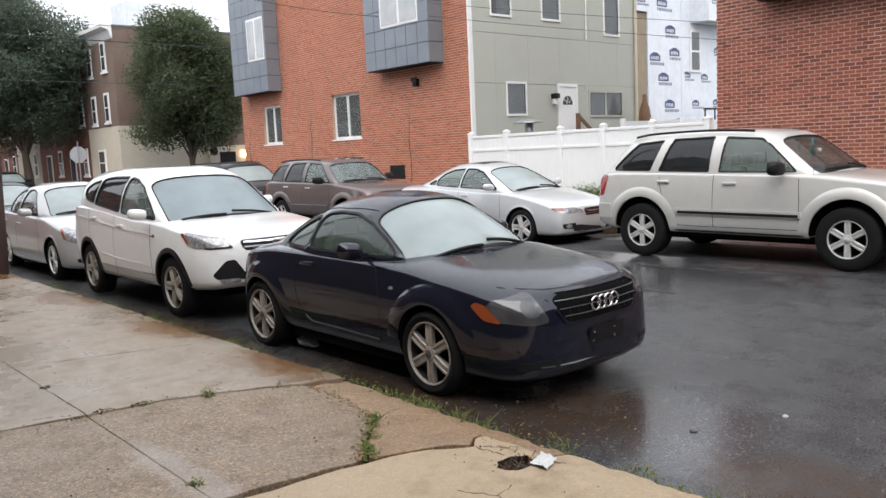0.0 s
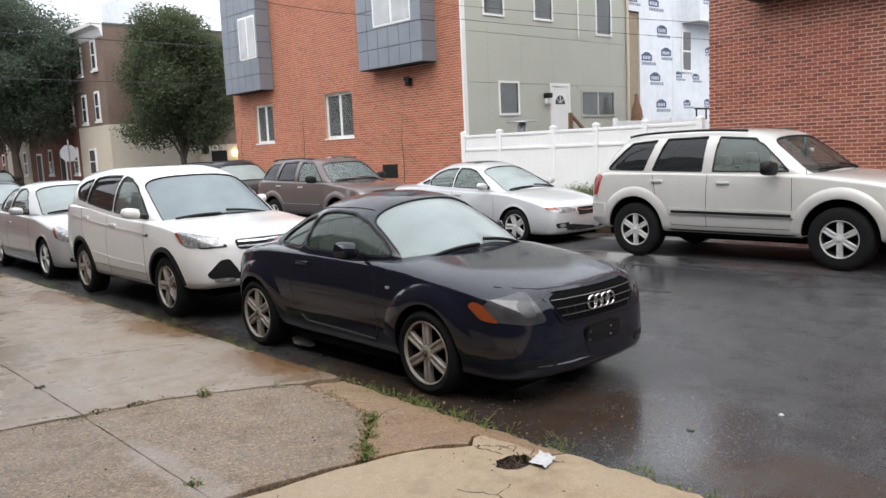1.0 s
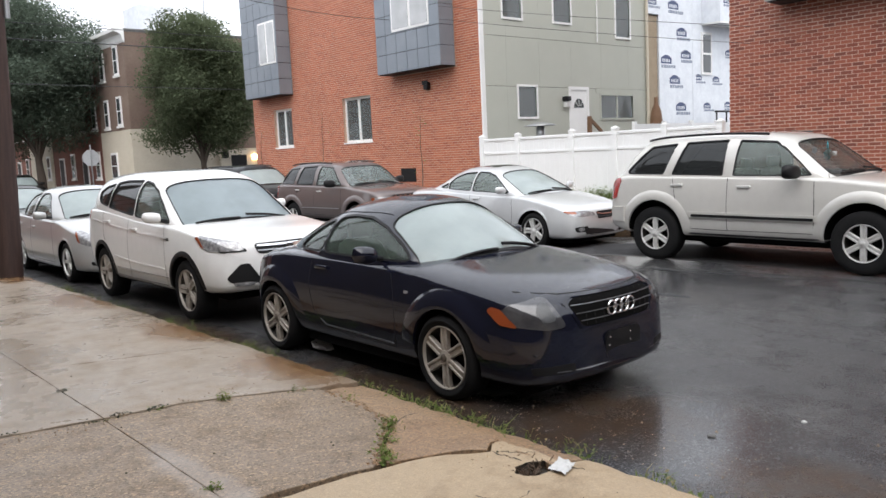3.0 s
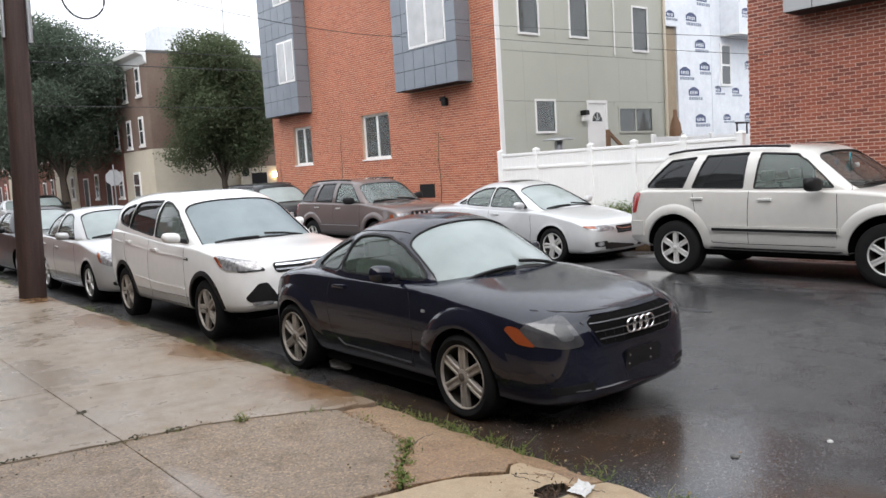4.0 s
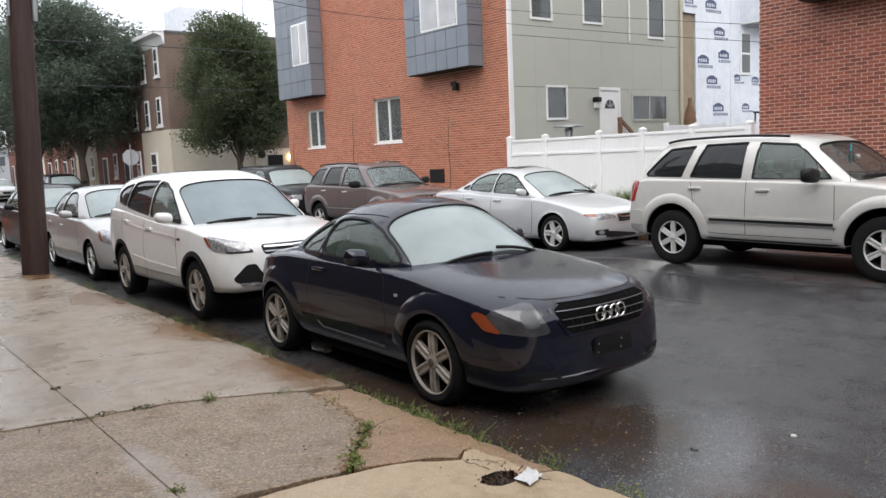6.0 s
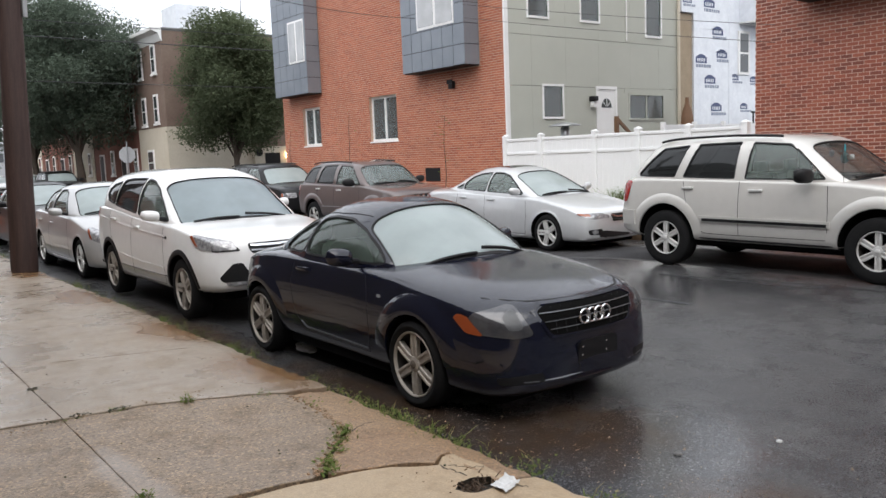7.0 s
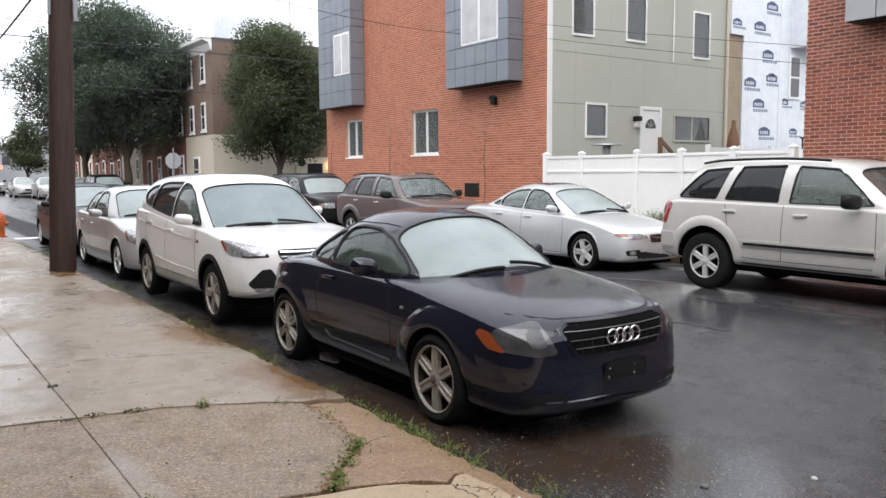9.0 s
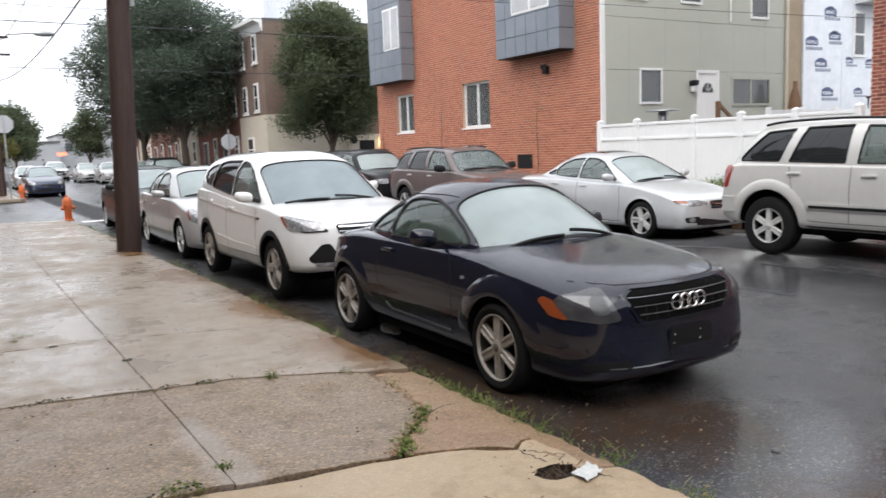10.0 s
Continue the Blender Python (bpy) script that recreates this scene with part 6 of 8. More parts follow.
COMPACT = dict(
    SEDAN, wheelbase=2.685, pit=(0.65, 2.75), handles=[(1.72, 0.84), (2.55, 0.87)],
    seams=[[(0.60, 0.28), (0.58, 0.6), (0.70, 0.90)], [(0.60, 0.28), (2.2, 0.28)], [(1.88, 0.28), (1.90, 0.6), (1.91, 0.945)], [(2.2, 0.28), (2.36, 0.55), (2.62, 0.70), (2.70, 0.95)]],
    spokes=5, style="plain", stations=56, cabin_stations=44,
    ZT=[(-0.88, 0.60), (-0.86, 0.68), (-0.78, 0.745), (-0.55, 0.82), (-0.1, 0.92), (0.40, 1.0), (1.0, 1.01), (2.6, 1.05), (3.0, 1.08), (3.45, 1.07), (3.6, 1.0), (3.68, 0.8)],
    W=[(-0.88, 0.50), (-0.86, 0.62), (-0.78, 0.74), (-0.55, 0.83), (-0.2, 0.87), (0.4, 0.885), (2.6, 0.885), (3.1, 0.86), (3.45, 0.80), (3.62, 0.68), (3.68, 0.54)],
    ZS=[(-0.88, 0.48), (-0.86, 0.55), (-0.78, 0.62), (-0.55, 0.71), (-0.1, 0.82), (0.4, 0.90), (1.2, 0.945), (2.6, 0.985), (3.3, 0.97), (3.68, 0.68)],
    cabin=dict(
        ZT=[(0.28, 0.96), (0.38, 1.01), (0.8, 1.24), (1.2, 1.425), (1.5, 1.495), (1.9, 1.515), (2.25, 1.49), (2.6, 1.38), (2.95, 1.2), (3.15, 1.10), (3.25, 1.03)],
        WB=[(0.28, 0.66), (0.6, 0.78), (1.2, 0.82), (2.2, 0.82), (2.8, 0.75), (3.25, 0.60)],
        ZB=[(0.28, 0.93), (1.0, 0.955), (2.4, 0.995), (3.25, 1.01)], square=3.6, lean=0.36, bow_front=0.15),
    windscreen=((0.42, 1.035), (1.22, 1.44), 0.68, 0.54), rear_pane=((3.05, 1.13), (2.56, 1.41), 0.54, 0.5),
    side_panes=[[(0.82, 0.99), (1.10, 1.19), (1.38, 1.345), (1.62, 1.40), (1.86, 1.40), (1.84, 1.005)],
                [(1.94, 1.005), (1.96, 1.40), (2.25, 1.38), (2.48, 1.29), (2.62, 1.14), (2.58, 1.03)]],
    mirror=(0.82, 1.06, 0.87),
    lamps=[("headlight", slant(0.58, -0.62, 0.70, 28), [(-0.16, -0.09), (0.08, -0.10), (0.25, -0.04), (0.33, 0.13), (0.22, 0.125), (0.05, 0.07), (-0.14, 0.02)], LAMP_GLASS, 0.005),
           ("indicator", slant(0.58, -0.62, 0.70, 40), [(0.19, -0.06), (0.25, -0.03), (0.33, 0.11), (0.28, 0.10)], AMBER, 0.009),
           ("fog_intake", slant(0.6, -0.78, 0.34, 20), [(-0.12, -0.04), (0.10, -0.04), (0.12, 0.02), (-0.12, 0.03)], BLACK, 0.004),
           ("tail_light", Frame2((0.65, 3.5, 0.9), (0.7, -0.7, 0), (0, 0, 1), (-0.7, -0.7, 0)), [(-0.2, -0.07), (0.2, -0.05), (0.2, 0.08), (-0.2, 0.08)], RED_LENS, 0.006)],
)
FAR_SEDAN = dict(COMPACT, stations=36, cabin_stations=30)
FAR_WAGON = dict(OLD_WAGON, ws_glass=GLASS_FRONT, stations=36, cabin_stations=30)

NAVY = car_paint("navy_paint", (0.0055, 0.0068, 0.016), 0.0, 0.5, 0.22, 1.6)
put(NAVY, Specular_IOR_Level=0.02)
WHITE_CAR = car_paint("white_car_paint", (0.78, 0.78, 0.77), 0.0, 0.35, 0.03)
CHAMPAGNE = car_paint("champagne_paint", (0.585, 0.57, 0.54), 0.25, 0.38, 0.03)
SILVER = car_paint("silver_paint", (0.58, 0.59, 0.60), 0.35, 0.35, 0.03)
GREY_CAR = car_paint("warm_silver_paint", (0.47, 0.47, 0.465), 0.3, 0.36, 0.03)
BROWN_CAR = car_paint("taupe_paint", (0.135, 0.110, 0.106), 0.2, 0.36, 0.03)
BLACK_CAR = car_paint("black_paint", (0.012, 0.012, 0.013), 0.1, 0.3, 0.03)
BLUE_CAR = car_paint("dark_blue_paint", (0.02, 0.03, 0.06), 0.3, 0.3, 0.03)

put(BLACK_CAR, Coat_Weight=0.3)
coupe, coupe_tree, coupe_ctree = build_car("sports_coupe", "rain-wet dark navy two-door coupe with six-spoke alloy wheels", "car", COUPE, (4.85, 5.01, -0.045), NAVY)
build_car("crossover_suv", "white crossover with black wheel-arch trim, parked behind the navy coupe", "car", CROSSOVER, (4.86, 9.43, -0.02), WHITE_CAR)
wagon, _, _ = build_car("family_suv", "champagne boxy off-road wagon with roof rails and black-striped side mouldings", "car", WAGON, (10.76, 4.375, 0.115), CHAMPAGNE)
saloon, _, saloon_roof = build_car("silver_saloon", "bright silver four-door saloon parked beside the white fence", "car", SEDAN, (11.5, 10.17, 0.0), SILVER)
build_car("brown_suv", "taupe-brown boxy off-road wagon parked under the brick wall", "car", OLD_WAGON, (11.4, 15.35, -0.0), BROWN_CAR)
build_car("compact_saloon", "warm silver compact saloon parked behind the white crossover", "car", COMPACT, (4.92, 14.25, -0.02), GREY_CAR)
build_car("dark_saloon", "dark saloon with pale wet windscreen, parked beyond the timber pole", "car", FAR_SEDAN, (4.95, 19.3, -0.02), BLACK_CAR, far=True)
build_car("black_suv", "black off-road wagon parked near the street corner", "car", FAR_WAGON, (11.5, 20.6, 0.0), BLACK_CAR, far=True)

# ---------------------------------------------------------------- badge and details of the coupe
badge = bmesh.new()
for i in range(4):
    cx = -0.105 + 0.07 * i
    hit, nor = FRONT.throw(coupe_tree, cx, 0.675)
    lathe(badge, [(0.047 + 0.008 * math.cos(a), 0.008 * math.sin(a)) for a in np.linspace(0, 6.283185, 11)], "y", 28, (cx, hit.y - 0.024 + 0.002 * (i % 2), 0.675), cap=False)
part("badge", badge, CHROME, coupe, "bright chrome badge")
for x in (-0.10, 0.14):
    for z in (0.40, 0.46):
        hit, nor = FRONT.throw(coupe_tree, x, z)
        part("plate_screw", lathe(bmesh.new(), [(0.0005, -0.020), (0.007, -0.020), (0.008, -0.012)], "y", 10, (x, hit.y, z), cap=False), CHROME, coupe)

part("antenna", tube(bmesh.new(), [(-0.80, 0.42, 1.09), (-0.805, 0.43, 1.3), (-0.81, 0.44, 1.52)], 0.004, 5), BLACK, wagon)
charm = lathe(bmesh.new(), [(0.001, -0.07), (0.035, -0.05), (0.055, 0.0), (0.04, 0.045), (0.012, 0.07), (0.006, 0.17)], "z", 12, (-0.10, 0.74, 1.39))
part("air_freshener", charm, TURQUOISE, wagon, "turquoise air freshener hung behind the windscreen")
part("paper_tag", boxed(-0.13, -0.118, 0.62, 0.72, 1.37, 1.43, bevel=0.004), PAPER, wagon, "white paper tag behind the windscreen")
part("sunroof", patch(saloon_roof, TOP, [(-0.36, 1.32), (0.36, 1.32), (0.36, 1.72), (-0.36, 1.72)], 0.003, 0.006, 0.05, 5, 4), GLASS_DARK, saloon, "dark glass sunroof")
part("mirror_charm", lathe(bmesh.new(), [(0.005, 1.40), (0.03, 1.43), (0.03, 1.47), (0.005, 1.49)], "z", 10, (0.0, 0.95, 0.0)), PALE_INK, wagon)

# ---------------------------------------------------------------- far houses


def sash_window(parent, x, y, z, w, h):
    """A white sash window proud of a far wall that faces -x."""
    win = part("window", boxed(x - 0.06, x + 0.02, y, y + w, z, z + h), WHITE, parent, smooth=False)
    part("pane", boxed(x - 0.068, x - 0.0605, y + 0.10, y + w - 0.10, z + h / 2 + 0.03, z + h - 0.12), PANE_FAR, win, smooth=False)
    part("pane", boxed(x - 0.068, x - 0.0605, y + 0.10, y + w - 0.10, z + 0.10, z + h / 2 - 0.03), PANE_FAR, win, smooth=False)
    part("sill", boxed(x - 0.12, x + 0.01, y - 0.06, y + w + 0.06, z - 0.10, z - 0.002), WHITE, win, smooth=False)
    return win


def door_of(parent, x, y, z, w, h):
    d = part("door", boxed(x - 0.05, x + 0.02, y, y + w, z, z + h), WHITE, parent, smooth=False)
    part("leaf", boxed(x - 0.06, x - 0.0505, y + 0.1, y + w - 0.1, z, z + h - 0.1), BLACK, d, smooth=False)


PANE_FAR = shade("far_pane", (0.06, 0.065, 0.07), 0.1)
brown_house = thing("corner_rowhouse", "tall brown brick corner house, cream painted ground floor, white cornice", "house", kind="structure")
HX, HY = WALL_X, 41.6
part("wall", boxed(HX, 23.5, HY, 46.0, 3.72, 8.55), FAR_BROWN, brown_house, smooth=False)
part("rear_wall", boxed(20.01, 23.5, HY + 0.01, 46.0, 2.56, 3.715), FAR_BROWN, brown_house, smooth=False)
part("ground_floor", boxed(HX - 0.04, 20.0, HY - 0.04, 46.0, 0.1, 3.71), CREAM, brown_house, smooth=False)
part("rear_wing", boxed(20.01, 23.5, HY - 0.3, 46.0, 0.1, 2.55), CREAM, brown_house, smooth=False)
part("roof", boxed(HX - 0.02, 23.5, HY - 0.02, 46.0, 8.552, 8.70), ROOFING, brown_house, smooth=False)
cor = bmesh.new()
rings(cor, [[(HX + 0.02, y, 8.0), (HX - 0.06, y, 8.1), (HX - 0.15, y, 8.4), (HX - 0.48, y, 8.52), (HX - 0.5, y, 8.68), (HX + 0.02, y, 8.72)] for y in (HY - 0.15, 43.0, 46.05)])
part("cornice", cor, WHITE, brown_house, "white bracketed cornice", smooth=False)
for y, z, h in ((42.5, 6.5, 1.5), (44.6, 6.4, 1.5), (42.6, 3.95, 1.5), (44.5, 3.9, 1.5)):
    sash_window(brown_house, HX - 0.004, y, z, 0.62, h)
w = sash_window(brown_house, HX - 0.045, 43.7, 1.2, 0.95, 1.4)
part("roof_box", boxed(17.0, 18.9, 43.4, 45.6, 8.71, 10.3), WRAP, brown_house, "pale rooftop stair box", smooth=False)
part("side_door", boxed(20.6, 21.5, HY - 0.35, HY - 0.31, 0.3, 2.2), BLACK, brown_house, smooth=False)
part("house_sign", lathe(bmesh.new(), [(0.001, -0.03), (0.22, -0.03), (0.22, 0.0)], "y", 16, (20.25, HY - 0.31, 2.25), cap=False), BLACK, brown_house)
part("porch_lamp", boxed(21.85, 22.1, HY - 0.45, HY - 0.31, 1.9, 2.2, bevel=0.03), WARM, brown_house, "lit warm porch lamp")

row = 0
y = 46.05
while y < 84:
    wd = 4.6 + 0.3 * (row % 3)
    top = (8.0, 7.6, 7.8, 8.3)[row % 4]
    rh = thing("rowhouse", "red brick row house with white sash windows and cornice", "house", (0, 0, 0), "row houses", "structure")
    part("wall", boxed(HX + 0.05 * (row % 2), 23.5, y, y + wd - 0.02, 0.1, top), FAR_BRICK if row % 3 != 2 else CREAM, rh, smooth=False)
    part("cornice", boxed(HX - 0.4, HX + 0.1, y, y + wd - 0.03, top - 0.45, top + 0.08, bevel=0.06), WHITE, rh)
    part("roof", boxed(HX + 0.11, 23.5, y, y + wd - 0.02, top + 0.002, top + 0.1), ROOFING, rh, smooth=False)
    for z, h in ((1.25, 1.5), (3.95, 1.6), (6.2, 1.15)):
        for k in (0.5, 2.6):
            if z < 2 and k > 2:
                door_of(rh, HX + 0.05 * (row % 2) - 0.004, y + k, 0.25, 0.95, 2.3)
            elif z + h < top - 0.4:
                sash_window(rh, HX + 0.05 * (row % 2) - 0.004, y + k, z, 0.7, h)
    y += wd
    row += 1
# pale grey walls here have the distance haze put into their colour
for i, (x0, x1, y0, h, m) in enumerate(((-14, -2.6, 40, 7.5, FAR_BRICK), (-14, -2.5, 60, 8.0, FAR_BROWN), (-14, -2.6, 85, 7.0, FAR_BRICK), (4, 16, 140, 4.6, PANEL_HAZE_GREY), (17, 30, 150, 6.0, PANEL_HAZE_GREY), (-12, 3, 150, 6.5, FAR_BROWN))):
    b = thing("far_building", "distant low building at the end of the street", "building", kind="structure")
    part("wall", boxed(x0, x1, y0, y0 + 18, 0.0, h), m, b, smooth=False)
    part("roof", boxed(x0 - 0.2, x1 + 0.2, y0 - 0.2, y0 + 18.2, h + 0.002, h + 0.3), ROOFING, b, smooth=False)
    for k in range(4 if i != 3 else 0):
        part("window", boxed(x0 + 1 + 2.4 * k, x0 + 2.1 + 2.4 * k, y0 - 0.06, y0 + 0.02, h * 0.55, h * 0.55 + 1.4), PANE_FAR, b, smooth=False)
gar = thing("awning_sign", "red lit shop sign on a far front", "sign")
part("board", boxed(10.9, 11.7, 94.9, 95.0, 2.3, 2.6), RED_GLOW, gar, smooth=False)
part("post", boxed(11.2, 11.4, 95.01, 95.2, 0.0, 2.2), STEEL, gar, smooth=False)

# Unseen walls added to darken reflections in the cars and close the place.
UNSEEN_DARK = worn("unseen_wall_dark", (0.065, 0.05, 0.045), (0.045, 0.036, 0.033), (0.8, 0.9), 1.0, 20, 0.2)
unseen_near = thing("near_rowhouse_wall", "plain unseen wall standing in for house fronts behind the sidewalk", "wall", kind="structure")
part("wall", boxed(-2.0, -1.66, -14.9, 23.6, 0.0, 8.6), UNSEEN_DARK, unseen_near, smooth=False)

unseen_back = thing("rear_rowhouse_wall", "plain dark unseen wall added across the end of the street", "wall", kind="structure")
part("wall", boxed(-2.0, 26.0, -15.5, -15.0, -0.1, 8.6), UNSEEN_DARK, unseen_back, smooth=False)

# ---------------------------------------------------------------- trees
STRAW_LEAF = foliage("yellowing_leaves", (0.11, 0.12, 0.035), (0.16, 0.15, 0.05))


def tree(at, label, base, top, radius, seed, leaf, lobes=9, count=5200, size=0.17, narrow=1.0):
    rnd = random.Random(seed)
    t = thing("street_tree", label, "tree", at, "street trees")
    bm = bmesh.new()
    h = base + (top - base) * 0.35
    tube(bm, [(0, 0, 0), (0.04, 0.02, base * 0.5), (-0.03, 0.03, base), (0.02, -0.04, h)], 0.20 * radius / 3, 10, 0.09 * radius / 3)
    blobs = []
    for i in range(lobes):
        a, f = 6.283 * i * 0.382 + rnd.uniform(-0.3, 0.3), (i + 0.5) / lobes
        zc = base + (top - base) * (0.16 + 0.72 * f)
        rr = radius * (0.60 * math.sin(math.pi * min(1, 0.12 + 0.74 * (1 - f))) + 0.05) * rnd.uniform(0.75, 1.1)
        c = Vector((rr * math.cos(a), rr * math.sin(a), zc))
        blobs.append((c, radius * rnd.uniform(0.36, 0.52), (top - base) * rnd.uniform(0.13, 0.19)))
        mid = Vector((c.x * 0.35, c.y * 0.35, base + (zc - base) * 0.55))
        tube(bm, [(0, 0, base * 0.85 + (zc - base) * 0.12), mid, c], 0.07 * radius / 3, 6, 0.02)
        for j in range(4):
            e = c + Vector((rnd.uniform(-1, 1), rnd.uniform(-1, 1), rnd.uniform(-0.4, 0.8))) * radius * 0.35
            tube(bm, [mid.lerp(c, 0.5 + 0.12 * j), e], 0.022 * radius / 3, 5, 0.006)
    blobs.append((Vector((0, 0, base + (top - base) * 0.45)), radius * 0.62, (top - base) * 0.26))
    blobs.append((Vector((0, 0, top - (top - base) * 0.14)), radius * 0.34, (top - base) * 0.14))
    part("trunk", bm, BARK, t)
    verts, faces = [], []
    wsum = [b[1] ** 2 * b[2] for b in blobs]
    for n_ in range(count):
        c, rx, rz = rnd.choices(blobs, wsum)[0]
        u, v = rnd.uniform(0, 6.283), math.acos(rnd.uniform(-1, 1))
        q = rnd.random() ** 0.42 * rnd.uniform(0.9, 1.12)
        p = c + Vector((rx * q * math.sin(v) * math.cos(u), rx * q * math.sin(v) * math.sin(u), rz * q * math.cos(v)))
        for _ in range(4):
            o = p + Vector((rnd.gauss(0, 1), rnd.gauss(0, 1), rnd.gauss(0, 0.8))) * size * 0.9
            d = Vector((rnd.uniform(-1, 1), rnd.uniform(-1, 1), rnd.uniform(-0.9, 0.3))).normalized() * size * rnd.uniform(0.7, 1.3)
            s_ = d.cross(Vector((rnd.uniform(-1, 1), rnd.uniform(-1, 1), 1))).normalized() * d.length * 0.34
            k = len(verts)
            verts += [o, o + d * 0.5 + s_, o + d, o + d * 0.5 - s_]
            faces.append((k, k + 1, k + 2, k + 3))
    me = bpy.data.meshes.new("crown")
    me.from_pydata(verts, [], faces)
    me.materials.append(leaf)
    crown = part("crown", me, None, t)
    crown["kind"] = "stuff"
    return t


tree((17.5, 38.0, 0.2), "rounded dense green street tree beside the cream house", 1.6, 8.9, 3.15, 4, LEAF, 18, 27000, 0.115)
tree((12.5, 47.5, 0.2), "large dark green street tree in front of the row houses", 2.3, 11.0, 4.25, 7, LEAF_DARK, 18, 28000, 0.128)
tree((12.0, 56.0, 0.2), "tall dark green street tree further along the row", 2.2, 11.2, 4.1, 9, LEAF_DARK, 16, 20000, 0.14)
tree((11.7, 78.0, 0.1), "small distant green tree in front of the row houses", 1.4, 6.2, 2.3, 12, LEAF, 8, 2200, 0.2)
tree((8.0, 112.0, 0.0), "distant bushy tree beyond the parked cars", 1.5, 9.0, 3.8, 15, LEAF, 10, 3600, 0.32)
tree((4.5, 85.0, 0.1), "yellowish street tree beyond the side street", 1.0, 4.6, 2.2, 18, STRAW_LEAF, 8, 1500, 0.2)

# ---------------------------------------------------------------- timber pole, cables, loop
pole = thing("utility_pole", "dark brown wet timber utility pole standing at the kerb", "pole", (3.34, 14.78, 0.12))
pole.matrix_basis = pose(3.34, 14.78, 0.12, 0, 2.2, 0)
bm = bmesh.new()
rnd = random.Random(3)
loops = []
for i in range(14):
    z = 11.0 * i / 13
    r_ = 0.205 - 0.006 * z
    loops.append([((r_ + rnd.uniform(-0.004, 0.004)) * math.cos(6.2832 * k / 20) + 0.012 * z * 0, (r_ + rnd.uniform(-0.004, 0.004)) * math.sin(6.2832 * k / 20), z) for k in range(20)])
part("shaft", rings(bm, loops), WOOD, pole)
part("riser_pipe", tube(bmesh.new(), [(0.20, -0.08, 4.05), (0.19, -0.08, 6.0), (0.17, -0.08, 10.0)], 0.045, 10), STEEL, pole, "pale cable riser pipe")
part("riser_pipe", tube(bmesh.new(), [(-0.18, -0.10, 4.1), (-0.17, -0.10, 6.0), (-0.15, -0.1, 9.0)], 0.028, 8), STEEL, pole)
part("crossarm", boxed(-0.9, 0.9, -0.2, -0.1, 9.6, 9.72), WOOD, pole, smooth=False)


def sag(a, b, drop, n=16):
    a, b = Vector(a), Vector(b)
    return [a.lerp(b, i / n) - Vector((0, 0, drop * 4 * (i / n) * (1 - i / n))) for i in range(n + 1)]


def cable(pts, r, label, name="overhead_cable"):
    ob = new(name, finish(tube(bmesh.new(), pts, r, 6), name, CABLE))
    return tagged(ob, label, "cable", "overhead cables")


cable(sag((-25, 33, 7.05), (45, 33, 6.5), 0.18), 0.019, "black overhead cable over the side street")
cable(sag((-25, 33.2, 5.4), (45, 33.2, 4.9), 0.15), 0.013, "thin overhead wire over the side street")
cable(sag((-25, 33.4, 7.6), (45, 33.4, 7.2), 0.15), 0.012, "thin overhead wire over the side street")
cable(sag((3.2, 14.4, 4.62), (3.0, 44, 5.6), 0.55), 0.018, "black communication cable from the timber pole")
cable(sag((3.2, 14.4, 6.4), (3.0, 44, 6.6), 0.4), 0.014, "thin overhead wire along the sidewalk")
cable(sag((3.4, 14.4, 5.45), (15.3, 19.5, 5.7), 0.3), 0.007, "thin service wire across to the brick house")
cable(sag((15.0, 19.0, 5.75), (14.2, 8.0, 3.45), 0.05), 0.005, "thin service wire in front of the grey wall")
cable(sag((15.0, 19.0, 6.1), (14.2, 8.0, 3.75), 0.05), 0.005, "thin service wire in front of the grey wall")
loop = thing("cable_loop", "black slack cable loop hanging from the strand", "cable", (4.5, 14.5, 4.55))
ring_pts = [(0.33 * math.sin(a), 0.02 * math.cos(3 * a), 0.34 - 0.33 * math.cos(a)) for a in np.linspace(-2.9, 2.9, 40)]
part("slack", tube(bmesh.new(), ring_pts, 0.016, 8), CABLE, loop)
part("strand", tube(bmesh.new(), [(-1.15, 0, 0.95), (0.6, 0, 0.97), (1.4, -0.5, 1.0), (2.2, -12, 1.6), (2.2, -26, 2.2)], 0.011, 6), CABLE, loop)
case = thing("splice_case", "dark grey tubular splice case hung on the strand", "cable box", (5.2, 14.52, 5.10))
part("sleeve", lathe(bmesh.new(), [(0.01, -0.33), (0.075, -0.31), (0.085, -0.27), (0.085, 0.27), (0.075, 0.31), (0.01, 0.33)], "x", 16), BLACK, case)
part("hanger", tube(bmesh.new(), [(-0.2, 0, 0.07), (-0.2, 0.0, 0.46)], 0.012, 6), STEEL, case)
part("hanger", tube(bmesh.new(), [(0.2, 0, 0.07), (0.2, 0.0, 0.46)], 0.012, 6), STEEL, case)
mast = thing("roof_mast", "thin bare metal mast on the brown corner house", "antenna", (21.7, 45.5, 8.70))
part("rod", tube(bmesh.new(), [(0, 0, 0), (0, 0, 2.6), (0.03, 0, 5.4)], 0.045, 6, 0.03), STEEL, mast)
part("crosspiece", tube(bmesh.new(), [(-0.35, 0, 4.1), (0.35, 0, 4.2)], 0.02, 5), STEEL, mast)
far_pole = thing("utility_pole", "distant timber utility pole with crossarms", "pole", (2.95, 44.0, 0.1))
part("shaft", tube(bmesh.new(), [(0, 0, 0), (0, 0, 5), (0, 0, 10.5)], 0.17, 12, 0.12), WOOD, far_pole)
for z in (6.6, 7.4, 9.2):
    part("crossarm", boxed(-0.9, 0.9, -0.2, -0.1, z, z + 0.1), WOOD, far_pole, smooth=False)
